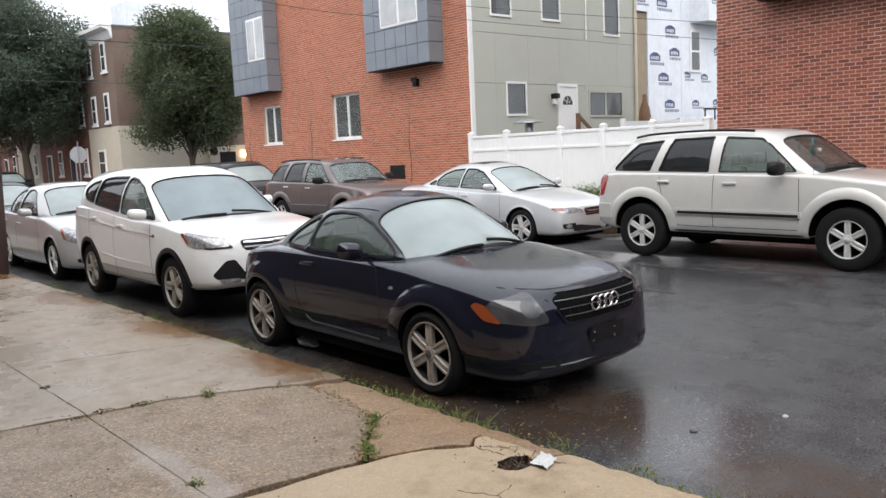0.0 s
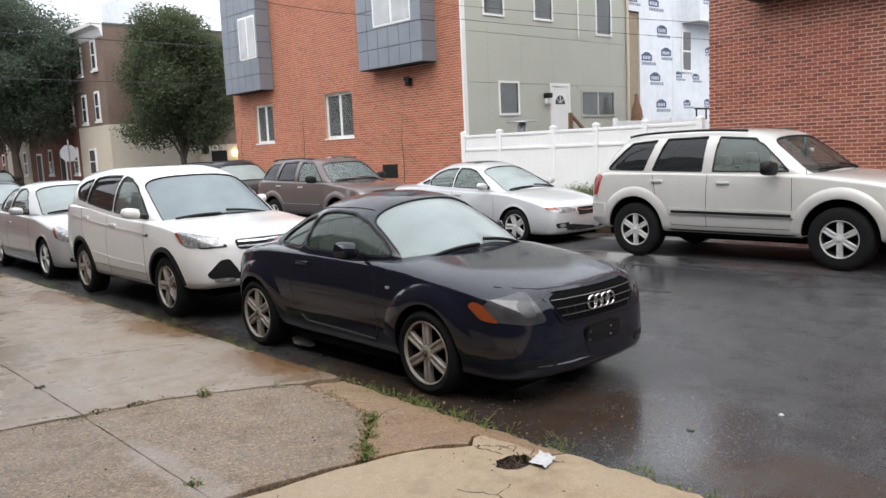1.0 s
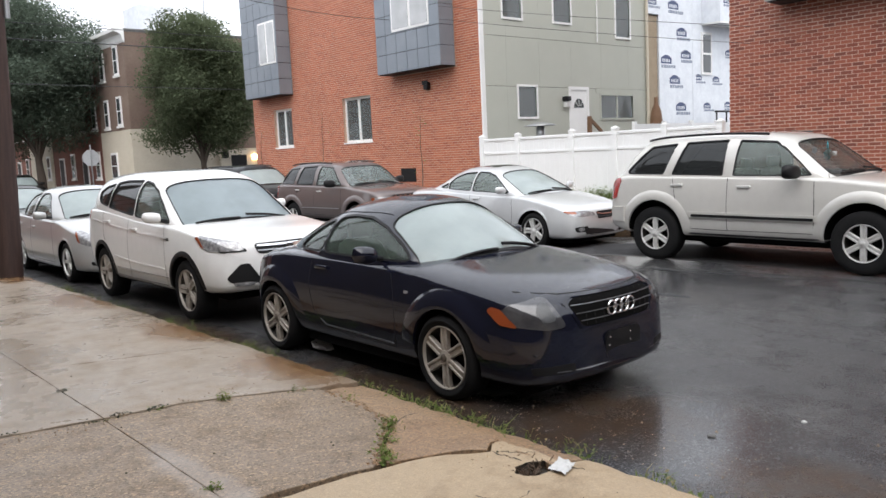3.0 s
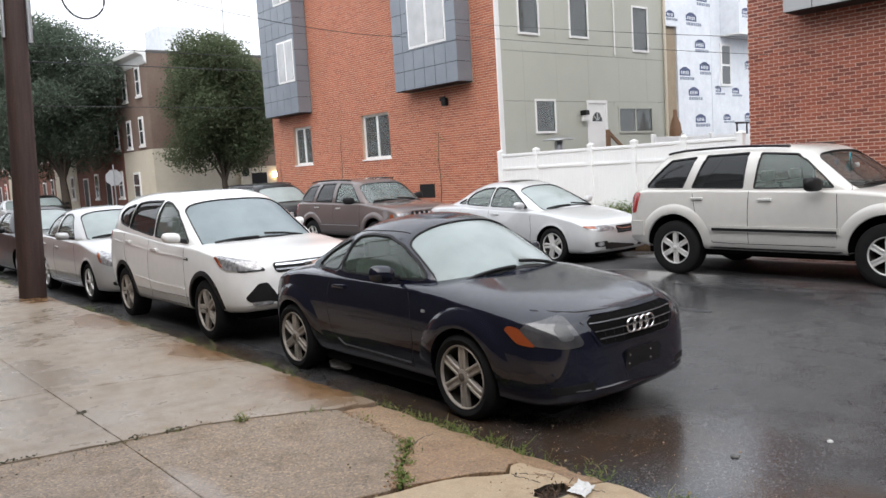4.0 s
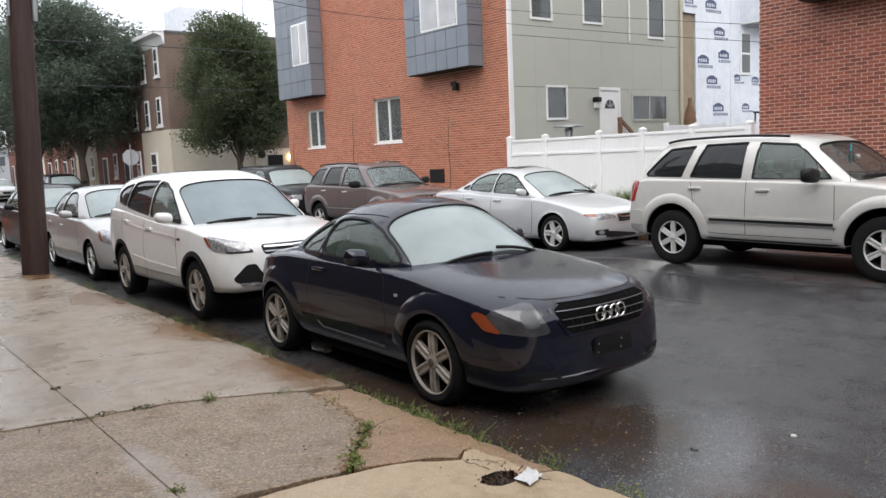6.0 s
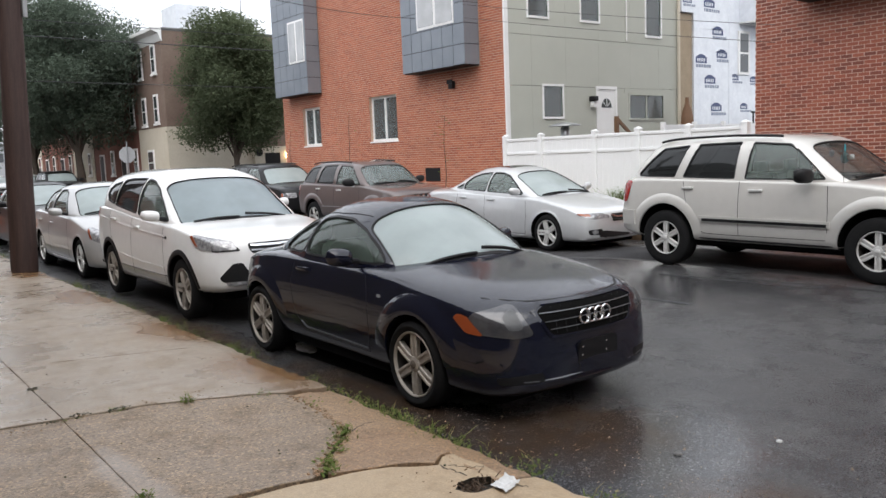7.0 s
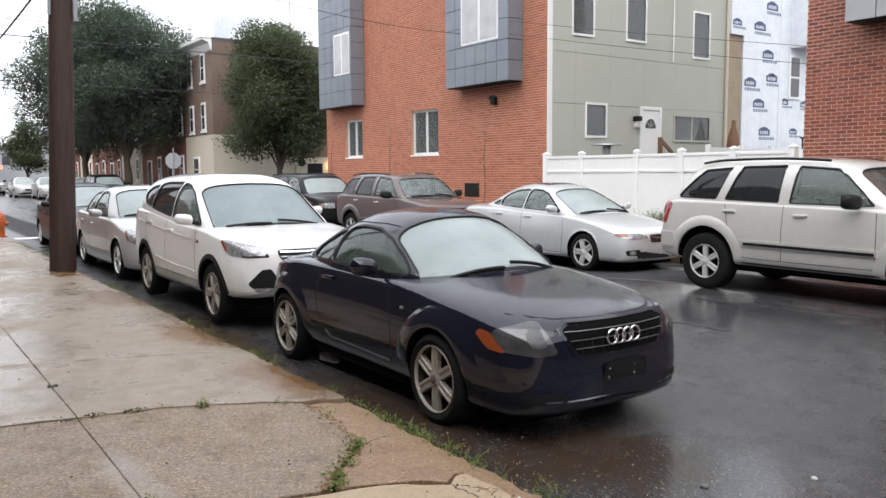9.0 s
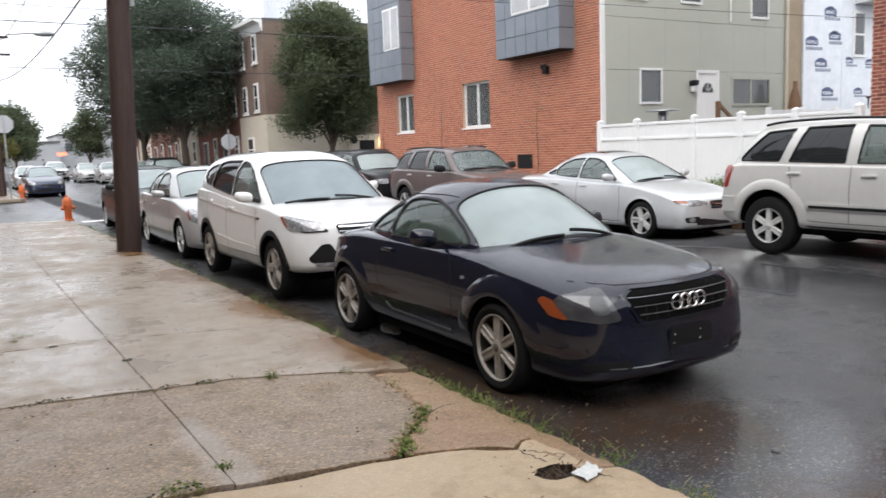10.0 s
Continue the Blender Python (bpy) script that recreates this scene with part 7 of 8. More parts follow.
lamp_arm = part("lamp_arm", tube(bmesh.new(), [(0.1, 0, 7.0), (0.9, 0, 7.6), (2.0, 0, 7.72)], 0.04, 8), STEEL, far_pole)
part("lamp_head", lathe(bmesh.new(), [(0.02, 1.95), (0.10, 2.05), (0.15, 2.35), (0.13, 2.75), (0.02, 2.9)], "x", 12, (0, 0, 7.70)), STEEL, lamp_arm, "grey cobra-head street light")

for x_ in (-25.0, 45.0):
    sp = thing("utility_pole", "timber utility pole that carries the side street's cables", "pole", (x_, 33.2, -0.05))
    part("shaft", tube(bmesh.new(), [(0, 0, 0), (0, 0, 5), (0, 0, 9.5)], 0.17, 12, 0.12), WOOD, sp)
    part("crossarm", boxed(-0.06, 0.06, -0.9, 0.9, 7.1, 7.2), WOOD, sp, smooth=False)

# ---------------------------------------------------------------- stop sign seen from behind, hydrants
stop = thing("road_sign", "octagonal sign seen from its bare metal back, on a post", "sign", (12.9, 40.3, 0.2))
part("post", boxed(-0.03, 0.03, -0.02, 0.02, 0, 2.75, bevel=0.008), STEEL, stop)
octo = [(0.41 * math.cos(math.pi / 8 + k * math.pi / 4), 0.024, 2.12 + 0.41 * math.sin(math.pi / 8 + k * math.pi / 4)) for k in range(8)]
part("plate", prism(bmesh.new(), octo, (0, 0.006, 0)), SIGN_BACK, stop, smooth=False)


stop2 = thing("road_sign", "round-cornered sign seen from its pale back, on a tall post", "sign", (3.05, 39.9, 0.10))
part("post", boxed(-0.03, 0.03, -0.02, 0.02, 0, 3.65, bevel=0.008), STEEL, stop2)
octo = [(0.40 * math.cos(math.pi / 8 + k * math.pi / 4), 0.024, 3.25 + 0.40 * math.sin(math.pi / 8 + k * math.pi / 4)) for k in range(8)]
part("plate", prism(bmesh.new(), octo, (0, 0.006, 0)), SIGN_BACK, stop2, smooth=False)


def hydrant(at, label):
    h = thing("fire_hydrant", label, "hydrant", at, "hydrants")
    part("barrel", lathe(bmesh.new(), [(0.001, 0), (0.15, 0), (0.15, 0.04), (0.10, 0.05), (0.10, 0.40), (0.125, 0.42), (0.125, 0.46), (0.11, 0.48)], "z", 20, cap=False), ORANGE, h)
    part("bonnet", lathe(bmesh.new(), [(0.125, 0.481), (0.12, 0.55), (0.09, 0.62), (0.045, 0.655), (0.03, 0.66), (0.028, 0.71), (0.001, 0.715)], "z", 20, cap=False), ORANGE, h)
    for a, b in (((0.09, 0, 0.36), (0.18, 0, 0.36)), ((-0.09, 0, 0.36), (-0.18, 0, 0.36)), ((0, -0.09, 0.34), (0, -0.19, 0.34))):
        part("nozzle_cap", tube(bmesh.new(), [a, b], 0.055, 10), ORANGE, h)
    return h


hydrant((3.52, 24.4, 0.05), "orange painted fire hydrant at the street corner")
hydrant((3.62, 42.0, 0.0), "orange painted fire hydrant beyond the side street")
far_cars = [("parked_saloon", FAR_SEDAN, (4.85, 44.5, -0.03), BLUE_CAR, "dark blue saloon parked beyond the side street"),
            ("parked_saloon", FAR_SEDAN, (11.2, 52.0, 0.0), SILVER, "pale saloon parked under the trees"),
            ("parked_suv", FAR_WAGON, (11.2, 45.5, 0.0), BLACK_CAR, "dark off-road wagon parked under the trees"),
            ("parked_saloon", FAR_SEDAN, (9.9, 66.0, 0.0), GREY_CAR, "silvery saloon far down the street"),
            ("parked_saloon", FAR_SEDAN, (10.6, 60.0, 0.0), GREY_CAR, "grey saloon far down the street"),
            ("parked_suv", FAR_WAGON, (8.6, 75.0, 0.0), SILVER, "silver off-road wagon far down the street"),
            ("parked_saloon", FAR_SEDAN, (5.2, 58.0, -0.03), SILVER, "silver saloon parked far beyond the side street")]
for nm, sp, at, pt, lb in far_cars:
    build_car(nm, lb, "car", sp, at, pt, far=True, group="far parked cars")

# ---------------------------------------------------------------- yard things behind the fence
heater = thing("patio_heater", "steel mushroom patio heater behind the fence", "heater", (16.6, 15.2, 0.16))
part("hood", lathe(bmesh.new(), [(0.43, 2.20), (0.42, 2.225), (0.12, 2.29), (0.001, 2.30)], "z", 28, cap=False), STEEL, heater)
part("burner", lathe(bmesh.new(), [(0.09, 1.9), (0.12, 1.92), (0.12, 2.14), (0.08, 2.199)], "z", 16), STEEL, heater)
part("pole", tube(bmesh.new(), [(0, 0, 0), (0, 0, 1.9)], 0.035, 10), STEEL, heater)
steps = thing("stair_rail", "bare wooden stair rail by the white rear door", "railing", (0, 0, 0))
for k in range(1):
    part("foot", boxed(18.9, 20.0, 15.35, 15.5, 0.10, 0.2), BARE_WOOD, steps, smooth=False)
    part("handrail", prism(bmesh.new(), [(19.0, 15.4 + 0.7 * k, 2.62), (19.0, 15.4 + 0.7 * k, 2.50), (19.9, 15.4 + 0.7 * k, 1.85), (19.9, 15.4 + 0.7 * k, 1.97)], (0, 0.05, 0)), BARE_WOOD, steps, smooth=False)
    part("newel", boxed(18.95, 19.05, 15.38 + 0.7 * k, 15.48 + 0.7 * k, 0.2, 2.62), BARE_WOOD, steps, smooth=False)
    part("newel", boxed(19.85, 19.95, 15.38 + 0.7 * k, 15.48 + 0.7 * k, 0.2, 2.0), BARE_WOOD, steps, smooth=False)
rail_ob = thing("yard_railing", "low black metal railing behind the white fence", "railing", (31.5, 18.6, 0.1))
part("handrail", boxed(0.0, 3.4, -0.03, 0.03, 2.82, 2.90, bevel=0.01), BLACK, rail_ob)
for k in range(5):
    part("post", boxed(0.1 + 0.8 * k, 0.15 + 0.8 * k, -0.025, 0.025, 0.0, 2.82), BLACK, rail_ob, smooth=False)
chim = thing("terracotta_chiminea", "bare brown clay chimney pot behind the fence", "chimney", (22.65, 15.6, 0.16))
part("pot", lathe(bmesh.new(), [(0.19, 0.0), (0.20, 2.3), (0.16, 2.6), (0.07, 2.85), (0.06, 3.05), (0.001, 3.06)], "z", 18), BARE_WOOD, chim)

# prints on the building paper: a plain gabled mark with bars in it and below it
pr_rnd = random.Random(6)


def printed_mark(x, y, z, k):
    """A dark gabled emblem with pale bars on it and a row of bars below, k times its usual size."""
    q = lambda pts, d, t: prism(bmesh.new(), [(x + a * k, y - d, z + b * k) for a, b in pts], (0, -t, 0))
    m_ = part("printed_mark", q([(0, 0), (0.66, 0), (0.66, 0.20), (0.62, 0.22), (0.43, 0.30), (0.23, 0.30), (0.04, 0.22), (0, 0.20)], 0.004, 0.002), INK, wrap, smooth=False)
    for a in (0.09, 0.19, 0.29, 0.39, 0.49):
        part("print_bar", q([(a, 0.05), (a + 0.055, 0.05), (a + 0.055, 0.165), (a, 0.165)], 0.0062, 0.002), WRAP, m_, smooth=False)
    a = 0.02
    while a < 0.88:
        b = a + pr_rnd.uniform(0.07, 0.16)
        part("print_bar", q([(a, -0.15), (b, -0.15), (b, -0.045), (a, -0.045)], 0.004, 0.002), PALE_INK, m_, smooth=False)
        a = b + 0.03


for x, z in ((29.9, 6.1), (28.75, 4.95), (29.35, 4.15), (29.8, 3.05), (29.3, 7.15), (30.1, 8.0), (29.0, 8.9), (30.0, 9.8), (28.8, 2.1), (30.2, 1.5), (30.2, 5.2)):
    printed_mark(x, WY, z, 1.15)
for x, z in ((32.15, 3.15), (32.9, 4.3), (33.9, 3.2), (34.0, 5.5), (34.6, 4.3), (33.0, 2.2), (31.45, 4.35)):
    printed_mark(x, WY + 0.12, z, 0.85)
for x, z in ((32.3, 7.5), (33.4, 8.3), (34.4, 7.4), (32.6, 9.3), (34.0, 9.8)):
    printed_mark(x, WY - 0.75, z, 0.9)
printed_mark(27.85, WY - 0.05, 7.2, 0.85)
ww = part("window", boxed(31.95, 32.78, WY + 0.06, WY + 0.119, 4.6, 6.4), WHITE, wrap, smooth=False)
for a, b in ((4.70, 5.45), (5.53, 6.3)):
    part("pane", boxed(32.06, 32.67, WY + 0.052, WY + 0.0595, a, b), PANE_FAR, ww, smooth=False)

# ---------------------------------------------------------------- weeds, litter, hole


def tufts(name, label, spots, mat, seed=1, leafy=0.5, fat=1.15):
    """Weeds in the joints: thin bent blades and small broad leaves on low stems."""
    rnd = random.Random(seed)
    verts, faces = [], []
    for x, y, z, spread, n, h in spots:
        for _ in range(n):
            bx, by = x + rnd.gauss(0, spread), y + rnd.gauss(0, spread * 1.3)
            a = rnd.uniform(0, 6.283)
            hh = h * rnd.uniform(0.3, 1.1)
            dx, dy = math.cos(a), math.sin(a)
            k = len(verts)
            if rnd.random() < leafy:
                l, w = rnd.uniform(0.012, 0.030) * fat, rnd.uniform(0.005, 0.011) * fat
                o = Vector((bx, by, z + hh * rnd.uniform(0.2, 0.75)))
                d = Vector((dx * l, dy * l, rnd.uniform(-0.3, 0.6) * l))
                s_ = Vector((-dy * w, dx * w, rnd.uniform(-0.3, 0.3) * w))
                verts += [o, o + d * 0.4 + s_, o + d, o + d * 0.4 - s_]
                faces.append((k, k + 1, k + 2, k + 3))
                continue
            lean = hh * rnd.uniform(0.3, 1.1)
            w = rnd.uniform(0.0018, 0.0042) * fat
            for t, ww_ in ((0, 1.0), (0.5, 0.9), (1, 0.15)):
                px, py, pz = bx + dx * lean * t * t, by + dy * lean * t * t, z + hh * t * (1 - 0.25 * t)
                verts += [(px - dy * w * ww_, py + dx * w * ww_, pz), (px + dy * w * ww_, py - dx * w * ww_, pz)]
            faces += [(k, k + 1, k + 3, k + 2), (k + 2, k + 3, k + 5, k + 4)]
    me = bpy.data.meshes.new(name)
    me.from_pydata(verts, [], faces)
    me.materials.append(mat)
    return tagged(new(name, me), label, "weeds", kind="stuff")


rnd = random.Random(21)
kerb_weeds = [(3.58 + rnd.uniform(-0.03, 0.05), y_ + rnd.uniform(-0.04, 0.04), 0.02, rnd.choice((0.03, 0.05, 0.07)), rnd.randint(18, 75), rnd.uniform(0.06, 0.125)) for y_ in (2.1, 2.3, 2.55, 2.72, 2.95, 3.5, 3.56, 4.35, 4.5, 4.62, 4.75, 4.95, 5.05, 5.3, 5.5, 5.62, 5.7, 5.85, 7.4, 7.55, 7.65, 8.8, 10.2, 11.5, 12.8)]
kerb_weeds += [(3.57 + rnd.uniform(-0.05, 0.06), y_, 0.02, 0.05, rnd.randint(20, 60), rnd.uniform(0.07, 0.14)) for y_ in (3.85, 4.0, 4.1, 4.22, 4.42, 4.58, 4.7, 4.88, 5.18, 6.9, 7.1, 7.25)]
kerb_weeds += [(3.60 + rnd.uniform(-0.04, 0.05), 7.3 + 0.28 * i + rnd.uniform(-0.1, 0.1), -0.02, rnd.choice((0.04, 0.06, 0.08)), rnd.randint(25, 75), rnd.uniform(0.13, 0.21)) for i in range(24) if i % 5 != 3]
kerb_weeds += [(3.57, y_, -0.02, 0.02, 10, 0.17) for y_ in (3.48, 3.75, 4.98, 5.6, 7.6)]
kerb_weeds += [(3.5 + rnd.uniform(-0.1, 0.1), 15 + 0.35 * i, 0.05, 0.07, 50, 0.10) for i in range(22)]
kerb_weeds += [(3.52 + rnd.uniform(-0.05, 0.06), 6.1 + 0.4 * i, 0.02, 0.05, rnd.randint(8, 45), 0.06) for i in range(20)]
joint_weeds = [(2.72 + 0.38 * t_ + rnd.uniform(-0.02, 0.02), 4.09 + 0.46 * t_, 0.10, 0.022, 26, 0.04) for t_ in np.linspace(0, 1, 9)] + [(3.14, 4.58, 0.10, 0.03, 50, 0.06), (3.06, 4.50, 0.10, 0.03, 40, 0.05), (2.80, 4.20, 0.10, 0.03, 45, 0.05), (2.76, 4.12, 0.10, 0.025, 35, 0.05), (2.62, 5.80, 0.12, 0.025, 50, 0.09), (2.20, 5.94, 0.12, 0.025, 34, 0.05),
               (1.93, 5.985, 0.12, 0.04, 70, 0.035), (1.84, 6.01, 0.12, 0.03, 40, 0.03), (1.45, 6.12, 0.13, 0.05, 36, 0.03), (1.89, 4.42, 0.12, 0.02, 26, 0.05), (1.70, 4.26, 0.12, 0.04, 40, 0.05), (1.60, 4.28, 0.12, 0.04, 30, 0.05),
               (3.1, 5.6, 0.12, 0.03, 20, 0.04), (3.27, 5.25, 0.09, 0.05, 46, 0.04), (1.90, 6.8, 0.13, 0.02, 10, 0.02), (1.25, 8.4, 0.14, 0.05, 34, 0.06), (1.2, 8.2, 0.14, 0.03, 20, 0.05)]
tufts("kerb_weeds", "green grass and weeds growing along the kerb", kerb_weeds, GRASS, 2)
tufts("joint_weeds", "small green weeds in the sidewalk joints", joint_weeds, GRASS, 3)
tufts("dry_weeds", "dry straw-coloured grass among the kerb weeds", [(x + 0.01, y_, z, s_, n // 4, h * 0.9) for x, y_, z, s_, n, h in kerb_weeds + joint_weeds], STRAW, 4)
tufts("fence_shrub", "scruffy green shrub against the white fence", [(15.15 + rnd.uniform(-0.15, 0.1), 11.7 + 0.12 * i, 0.24, 0.13, 260, 0.75) for i in range(7)], GRASS, 5, 0.8, 2.6)


def sapling(at, h, seed):
    rnd = random.Random(seed)
    s = thing("sapling", "thin bare-stemmed sapling against the brick wall", "sapling", at, "saplings")
    st = [(0, 0, 0)]
    for i in range(6):
        st.append((st[-1][0] + rnd.uniform(-0.05, 0.05), st[-1][1] + rnd.uniform(-0.08, 0.10), h * (i + 1) / 6))
    part("stem", tube(bmesh.new(), st, 0.018, 6, 0.006), BARK, s)
    verts, faces = [], []
    for i in range(60):
        b = Vector(st[rnd.randint(3, 6)]) + Vector((rnd.gauss(0, 0.15), rnd.gauss(0, 0.25), rnd.gauss(0, 0.12)))
        d = Vector((rnd.uniform(-1, 1), rnd.uniform(-1, 1), rnd.uniform(-0.5, 0.5))) * 0.07
        e = d.cross(Vector((0, 0, 1))) * 0.5
        k = len(verts)
        verts += [b, b + d * 0.5 + e, b + d, b + d * 0.5 - e]
        faces.append((k, k + 1, k + 2, k + 3))
    me = bpy.data.meshes.new("leaves")
    me.from_pydata(verts, [], faces)
    me.materials.append(GRASS)
    part("leaves", me, None, s)["kind"] = "stuff"


sapling((14.9, 18.15, 0.235), 2.6, 1)
sapling((14.9, 23.3, 0.235), 2.9, 2)
sapling((14.9, 27.3, 0.235), 2.6, 5)

hole = thing("broken_hole", "broken hole in the concrete filled with dead twigs", "hole", (3.225, 3.455, 0.05))
rim_pts = [(0.115 * math.cos(a) * rnd.uniform(0.8, 1.15), 0.085 * math.sin(a) * rnd.uniform(0.8, 1.2)) for a in np.linspace(0, 6.0, 18)]
pit_cut = finish(prism(bmesh.new(), [(3.225 + x, 3.455 + y_, 0.02) for x, y_ in rim_pts], (0, 0, 0.2)), "cutter", SOIL, False)
for ob in (patch_slab, rusty_slab):
    ob.data = cut(ob.data, pit_cut)
part("pit", prism(bmesh.new(), [(x * 1.25, y_ * 1.25, 0.0) for x, y_ in rim_pts], (0, 0, 0.004)), SOIL, hole, smooth=False)
bm = bmesh.new()
for i in range(60):
    x, y_ = rnd.gauss(-0.01, 0.05), rnd.gauss(0.02, 0.035)
    a = rnd.uniform(0, 6.28)
    l = rnd.uniform(0.02, 0.075)
    tube(bm, [(x, y_, 0.012), (x + l * math.cos(a), y_ + l * math.sin(a), 0.02 + rnd.uniform(0, 0.05))], 0.0026, 4)
part("twigs", bm, TWIG, hole)["kind"] = "stuff"
paper = thing("crumpled_paper", "crumpled white paper wrapper lying by the hole", "litter", (3.315, 3.325, 0.100))
bm = bmesh.new()
grid = [[bm.verts.new((0.019 * i - 0.066 + rnd.uniform(-0.004, 0.004), 0.023 * j - 0.06 + 0.006 * i, 0.004 + 0.03 * abs(noise.noise(Vector((i * 0.5, j * 0.6, 2.0)))) + 0.006 * rnd.random())) for j in range(6)] for i in range(8)]
for i in range(7):
    for j in range(5):
        bm.faces.new((grid[i][j], grid[i + 1][j], grid[i + 1][j + 1], grid[i][j + 1]))
part("wrapper", bm, PAPER, paper, angle=15)


pv, pf = [], []
for ob in pavement.children:
    k = len(pv)
    pv += [v.co.copy() for v in ob.data.vertices]
    pf += [[k + i for i in p.vertices] for p in ob.data.polygons]
pave_tree = BVHTree.FromPolygons(pv, pf)


def pave_z(x, y_):
    hit = pave_tree.ray_cast(Vector((x, y_, 2.0)), Vector((0, 0, -1)))[0]
    return hit.z if hit else 0.0


def crack(pts, seed, w=0.007):
    """A crack: a thin ragged strip of dirt that lies in the concrete's skin."""
    rnd = random.Random(seed)
    fine = []
    for p, q in zip(pts, pts[1:]):
        fine += [(p[0] + (q[0] - p[0]) * t + rnd.gauss(0, 0.008), p[1] + (q[1] - p[1]) * t + rnd.gauss(0, 0.008)) for t in (0, 0.2, 0.4, 0.6, 0.8)]
    fine.append(pts[-1])
    bm = bmesh.new()
    vs = []
    for i, (x, y_) in enumerate(fine):
        dx, dy = (fine[min(i + 1, len(fine) - 1)][k] - fine[max(i - 1, 0)][k] for k in (0, 1))
        l = math.hypot(dx, dy) or 1
        ww_ = w * rnd.uniform(0.4, 1.3)
        z = pave_z(x, y_) + 0.0012
        vs.append((bm.verts.new((x - dy / l * ww_, y_ + dx / l * ww_, z)), bm.verts.new((x + dy / l * ww_, y_ - dx / l * ww_, z))))
    for a, b in zip(vs, vs[1:]):
        bm.faces.new((a[0], a[1], b[1], b[0]))
    return part("crack", bm, DIRT, pavement, smooth=False)


crack([(3.235, 3.77), (3.25, 3.68), (3.255, 3.57)], 1, 0.006)
crack([(3.33, 3.44), (3.36, 3.36), (3.40, 3.22)], 2, 0.006)
crack([(3.27, 3.76), (3.33, 3.66), (3.40, 3.60)], 6, 0.005)
crack([(2.78, 3.42), (2.86, 3.24), (2.80, 3.05)], 3, 0.005)
crack([(2.86, 3.24), (3.0, 3.28)], 4, 0.004)
crack([(2.60, 3.05), (2.45, 2.85), (2.2, 2.8)], 7, 0.005)
crack([(3.12, 4.55), (3.3, 4.62), (3.40, 4.6)], 5, 0.006)

# tarred seams between the lanes' asphalt
for pts in ([(9.12, 6.7), (9.2, 5.8), (9.22, 5.0), (9.5, 4.3), (9.6, 2.6)], [(9.42, 6.1), (9.44, 5.2), (9.52, 4.1)], [(7.9, 9.5), (7.85, 7.0), (7.95, 5.2)]):
    bm = bmesh.new()
    sr = random.Random(len(pts))
    vs = []
    for p, q in zip(pts, pts[1:]):
        for k in range(8):
            x, y_ = p[0] + (q[0] - p[0]) * k / 8 + sr.uniform(-0.012, 0.012), p[1] + (q[1] - p[1]) * k / 8
            w_ = sr.uniform(0.012, 0.035)
            vs.append([bm.verts.new((x + d, y_, road_z(x + d, y_) + 0.004)) for d in (-w_, w_)])
    for a, b in zip(vs, vs[1:]):
        bm.faces.new((a[0], a[1], b[1], b[0]))
    tagged(new("tar_seam", finish(bm, "tar_seam", CABLE)), "black tarred seam in the wet asphalt", "road seam", kind="structure")

stop_line = thing("stop_line", "worn white painted line across the wet asphalt", "road marking", kind="structure")
part("paint", boxed(3.9, 7.6, 24.6, 25.1, -0.045, -0.0335), WHITE, stop_line, smooth=False)

# loose grit on the road by the kerb
gr = random.Random(9)
verts, faces = [], []
for i in range(480):
    x = 3.65 + abs(gr.gauss(0, 1.1))
    y_ = gr.uniform(1.2, 4.9)
    r_ = gr.uniform(0.0025, 0.0065) * (2.2 if gr.random() < 0.05 else 1)
    k = len(verts)
    z = road_z(x)
    verts += [(x - r_, y_, z), (x, y_ - r_ * 0.8, z), (x + r_, y_, z), (x, y_ + r_ * 0.8, z), (x + r_ * 0.2, y_, z + r_)]
    faces += [(k, k + 1, k + 4), (k + 1, k + 2, k + 4), (k + 2, k + 3, k + 4), (k + 3, k, k + 4)]
me = bpy.data.meshes.new("grit")
me.from_pydata(verts, [], faces)
me.materials.append(SLAB_OLD)
tagged(new("grit", me), "loose grit and small stones scattered on the wet road", "grit", kind="stuff")
for i, (x, y_, r_) in enumerate(((5.12, 2.90, 0.02), (4.54, 3.20, 0.028))):
    st = thing("litter_scrap", ("small flattened white scrap lying on the wet road", "dark loose stone lying on the wet road")[i], "litter", (x, y_, road_z(x) + 0.002), "scraps")
    part("scrap", lathe(bmesh.new(), [(r_, 0.0), (r_ * 0.9, 0.008), (r_ * 0.3, 0.014), (0.001, 0.012)], "z", 7), (PAPER, ROOFING)[i], st, smooth=False)


def crumbs(name, label, spots, mat, seed):
    """Loose stones: low uneven lumps lying where they fell; spots are (x, y, z, size)."""
    rnd = random.Random(seed)
    verts, faces = [], []
    for x, y_, z, r_ in spots:
        k = len(verts)
        z = max(z * (x > 3.4), pave_z(x, y_))
        for a in range(5):
            t = 1.2566 * a + rnd.uniform(-0.3, 0.3)
            verts.append((x + r_ * math.cos(t) * rnd.uniform(0.7, 1.2), y_ + r_ * math.sin(t) * rnd.uniform(0.7, 1.2), z - 0.003))
        for a in range(5):
            t = 1.2566 * a + rnd.uniform(-0.3, 0.3)
            verts.append((x + r_ * 0.6 * math.cos(t), y_ + r_ * 0.6 * math.sin(t), z + r_ * rnd.uniform(0.3, 0.8)))
        faces += [(k + a, k + (a + 1) % 5, k + 5 + (a + 1) % 5, k + 5 + a) for a in range(5)] + [tuple(k + 5 + a for a in range(5))]
    me = bpy.data.meshes.new(name)
    me.from_pydata(verts, [], faces)
    me.materials.append(mat)
    return tagged(new(name, me), label, "rubble", kind="stuff")


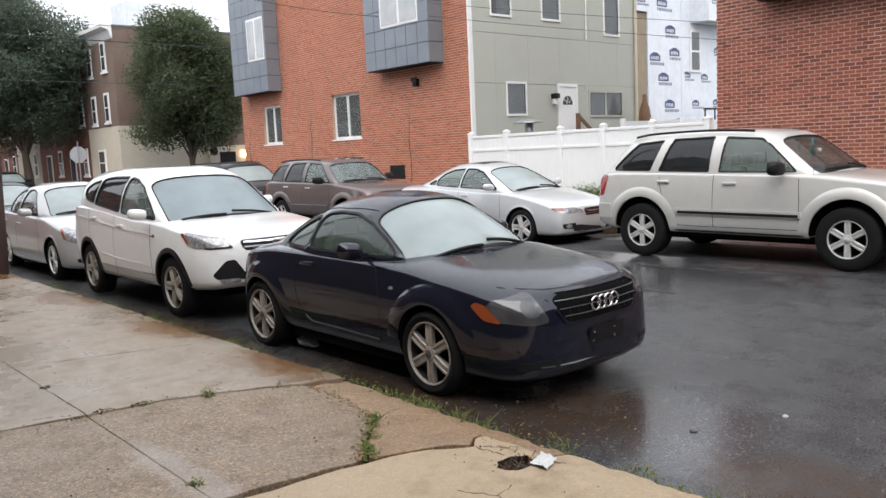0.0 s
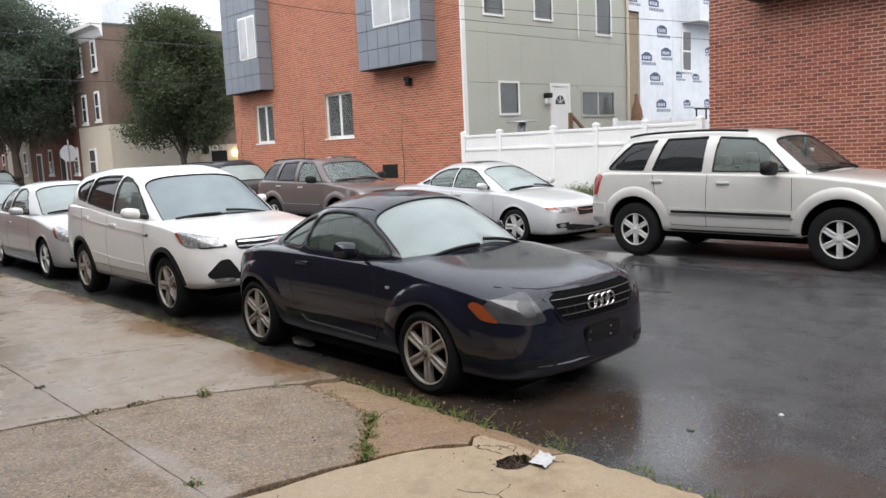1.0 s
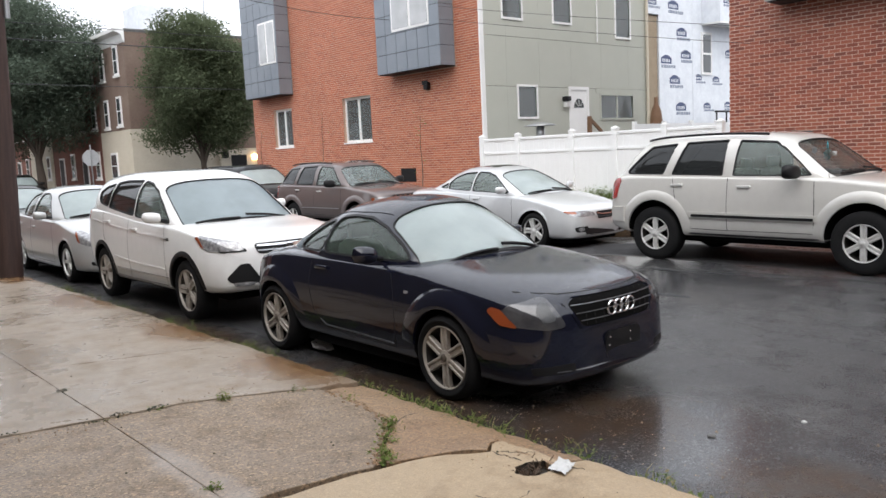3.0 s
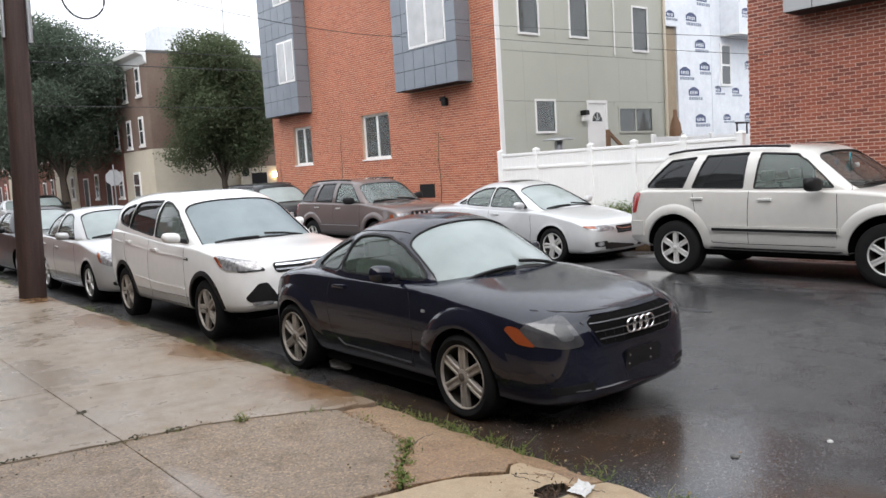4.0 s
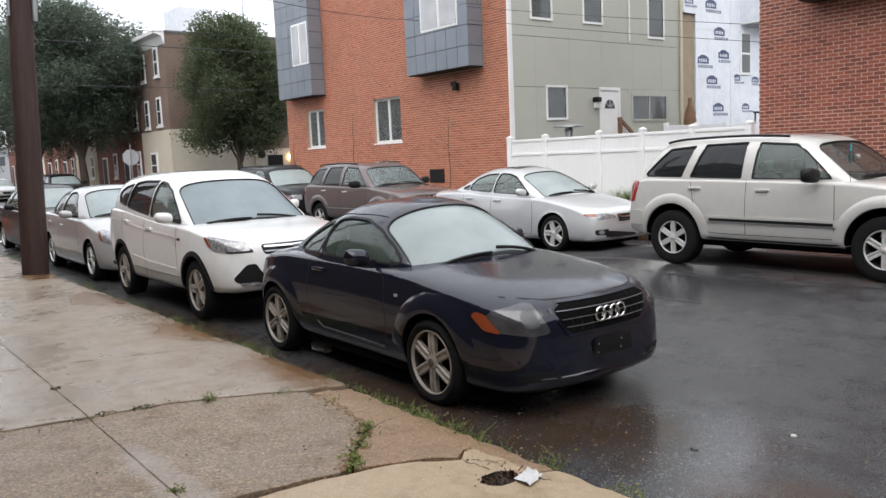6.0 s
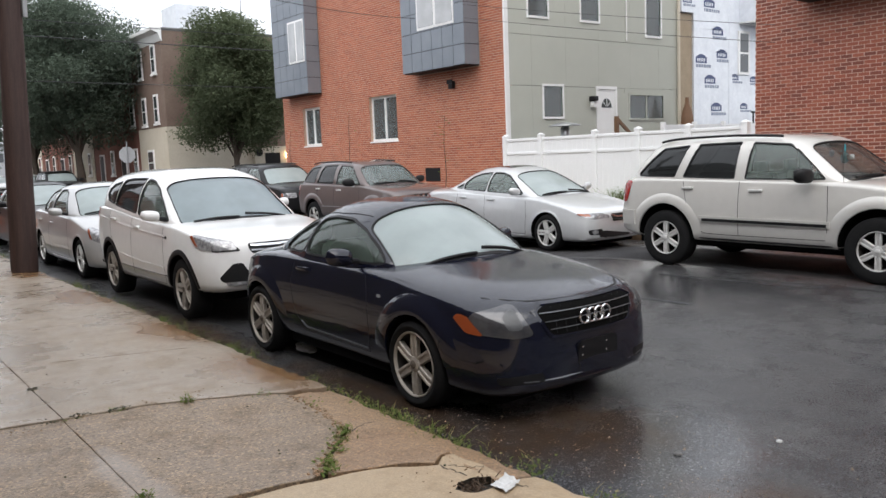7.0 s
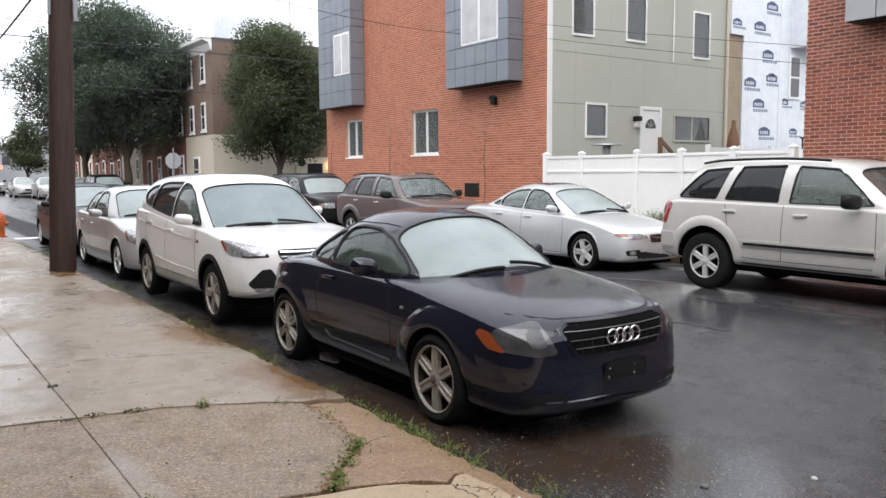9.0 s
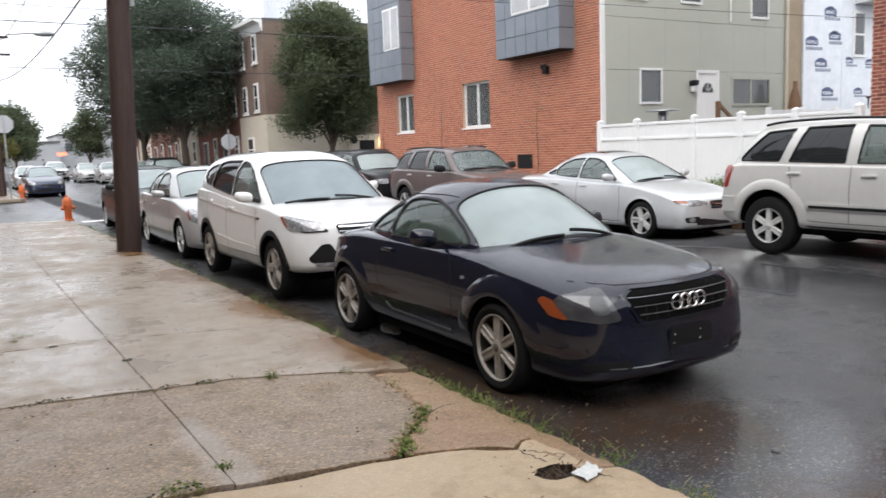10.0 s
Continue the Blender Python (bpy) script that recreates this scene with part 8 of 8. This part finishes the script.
cr = random.Random(31)
edge = [(2.66, 4.07), (2.84, 4.26), (3.13, 4.57), (3.22, 4.95), (3.24, 5.4)]
spots = []
for p, q in zip(edge, edge[1:]):
    for _ in range(60):
        t = cr.random()
        spots.append((p[0] + (q[0] - p[0]) * t + cr.gauss(0, 0.022), p[1] + (q[1] - p[1]) * t + cr.gauss(0, 0.022), 0.112, cr.uniform(0.005, 0.017)))
for _ in range(160):
    spots.append((3.50 + cr.gauss(0, 0.03), cr.uniform(1.8, 6.2), 0.055, cr.uniform(0.006, 0.022)))
for _ in range(26):
    spots.append((cr.uniform(3.0, 3.4), cr.uniform(3.55, 3.9), 0.112, cr.uniform(0.003, 0.009)))
for _ in range(90):
    spots.append((cr.uniform(1.0, 3.35), 5.98 - 0.2 * max(0, _ / 90 - 0.4) + cr.gauss(0, 0.015), 0.135, cr.uniform(0.003, 0.009)))
crumbs("rubble", "crumbled concrete bits along the broken sidewalk edge", spots, SLAB_RUST, 32)
# dark leaf bits, moss and twigs lying on the slabs
spots = [(cr.uniform(0.2, 3.4), cr.uniform(2.4, 12.0), 0.131 - 0.02 * (cr.random() < 0.0), cr.uniform(0.004, 0.010)) for _ in range(110)]
spots = [(x, y_, 0.146 - 0.014 * max(0, x - 1.9) if y_ > 5.9 else (0.137 if y_ > 4.3 else 0.112), r_) for x, y_, _, r_ in spots]
for x0, x1, y0 in ((1.05, 1.42, 6.14), (1.75, 2.05, 5.985), (2.15, 2.3, 5.95), (1.85, 1.92, 6.9), (0.9, 1.1, 7.76), (1.4, 1.5, 7.77), (1.5, 1.75, 4.27)):
    spots += [(cr.uniform(x0, x1), y0 + cr.gauss(0, 0.018), 0.15 if y0 > 5.9 else 0.14, cr.uniform(0.003, 0.011)) for _ in range(44)]
crumbs("leaf_litter", "dark rotten leaf bits and moss lying on the sidewalk", spots, MOSS, 33)
# silt between the kerb and the street
bm = bmesh.new()
loops = []
for i in range(260):
    y_ = 0.6 + 0.085 * i
    w_ = 0.15 + 0.11 * noise.noise(Vector((y_ * 1.7, 0, 3.0))) + cr.uniform(-0.02, 0.02)
    h_ = 0.045 + 0.03 * noise.noise(Vector((y_ * 2.3, 5, 3.0)))
    loops.append([(3.49, y_, -0.06), (3.49, y_, h_ + 0.015), (3.54, y_, h_ * 0.45), (3.53 + w_ * 0.55, y_, -0.012 + cr.uniform(-0.01, 0.01)), (3.53 + w_, y_, -0.046)])
rings(bm, loops)
tagged(new("gutter_silt", finish(bm, "gutter_silt", SOIL)), "dark wet silt and rotten leaves along the gutter", "silt", kind="stuff")
bag = thing("plastic_bag", "crumpled translucent plastic bag lying under the navy coupe", "litter", (4.20, 7.0, road_z(4.3)))
bm = bmesh.new()
loops = []
for i in range(9):
    a = i / 8 * math.pi
    loops.append([(0.07 * math.sin(a) * math.cos(t) * (1 + 0.9 * noise.noise(Vector((i * 0.83, k * 0.71, 1.3)))), -0.19 * math.cos(a) + 0.03 * math.cos(t), 0.058 + 0.055 * math.sin(a) * math.sin(t) * (0.7 + 0.9 * noise.noise(Vector((k * 0.77, i * 0.69, 7.1))))) for k, t in enumerate(np.linspace(0, 5.7, 12))])
part("film", rings(bm, loops), PAPER, bag, angle=20)

# ---------------------------------------------------------------- single bricks of the side house
unit = brick_mesh("brick", 0.0, [(0, 0.1932, 0, 0.0577)], BRICK_R)
for a, b, c, d in picked:
    ob = new("brick", unit)
    ob.parent = right_house
    ob.matrix_basis = Matrix.Translation((WALL_X, a, c)) @ Matrix.Diagonal((1, (b - a) / 0.1932, 1, 1))
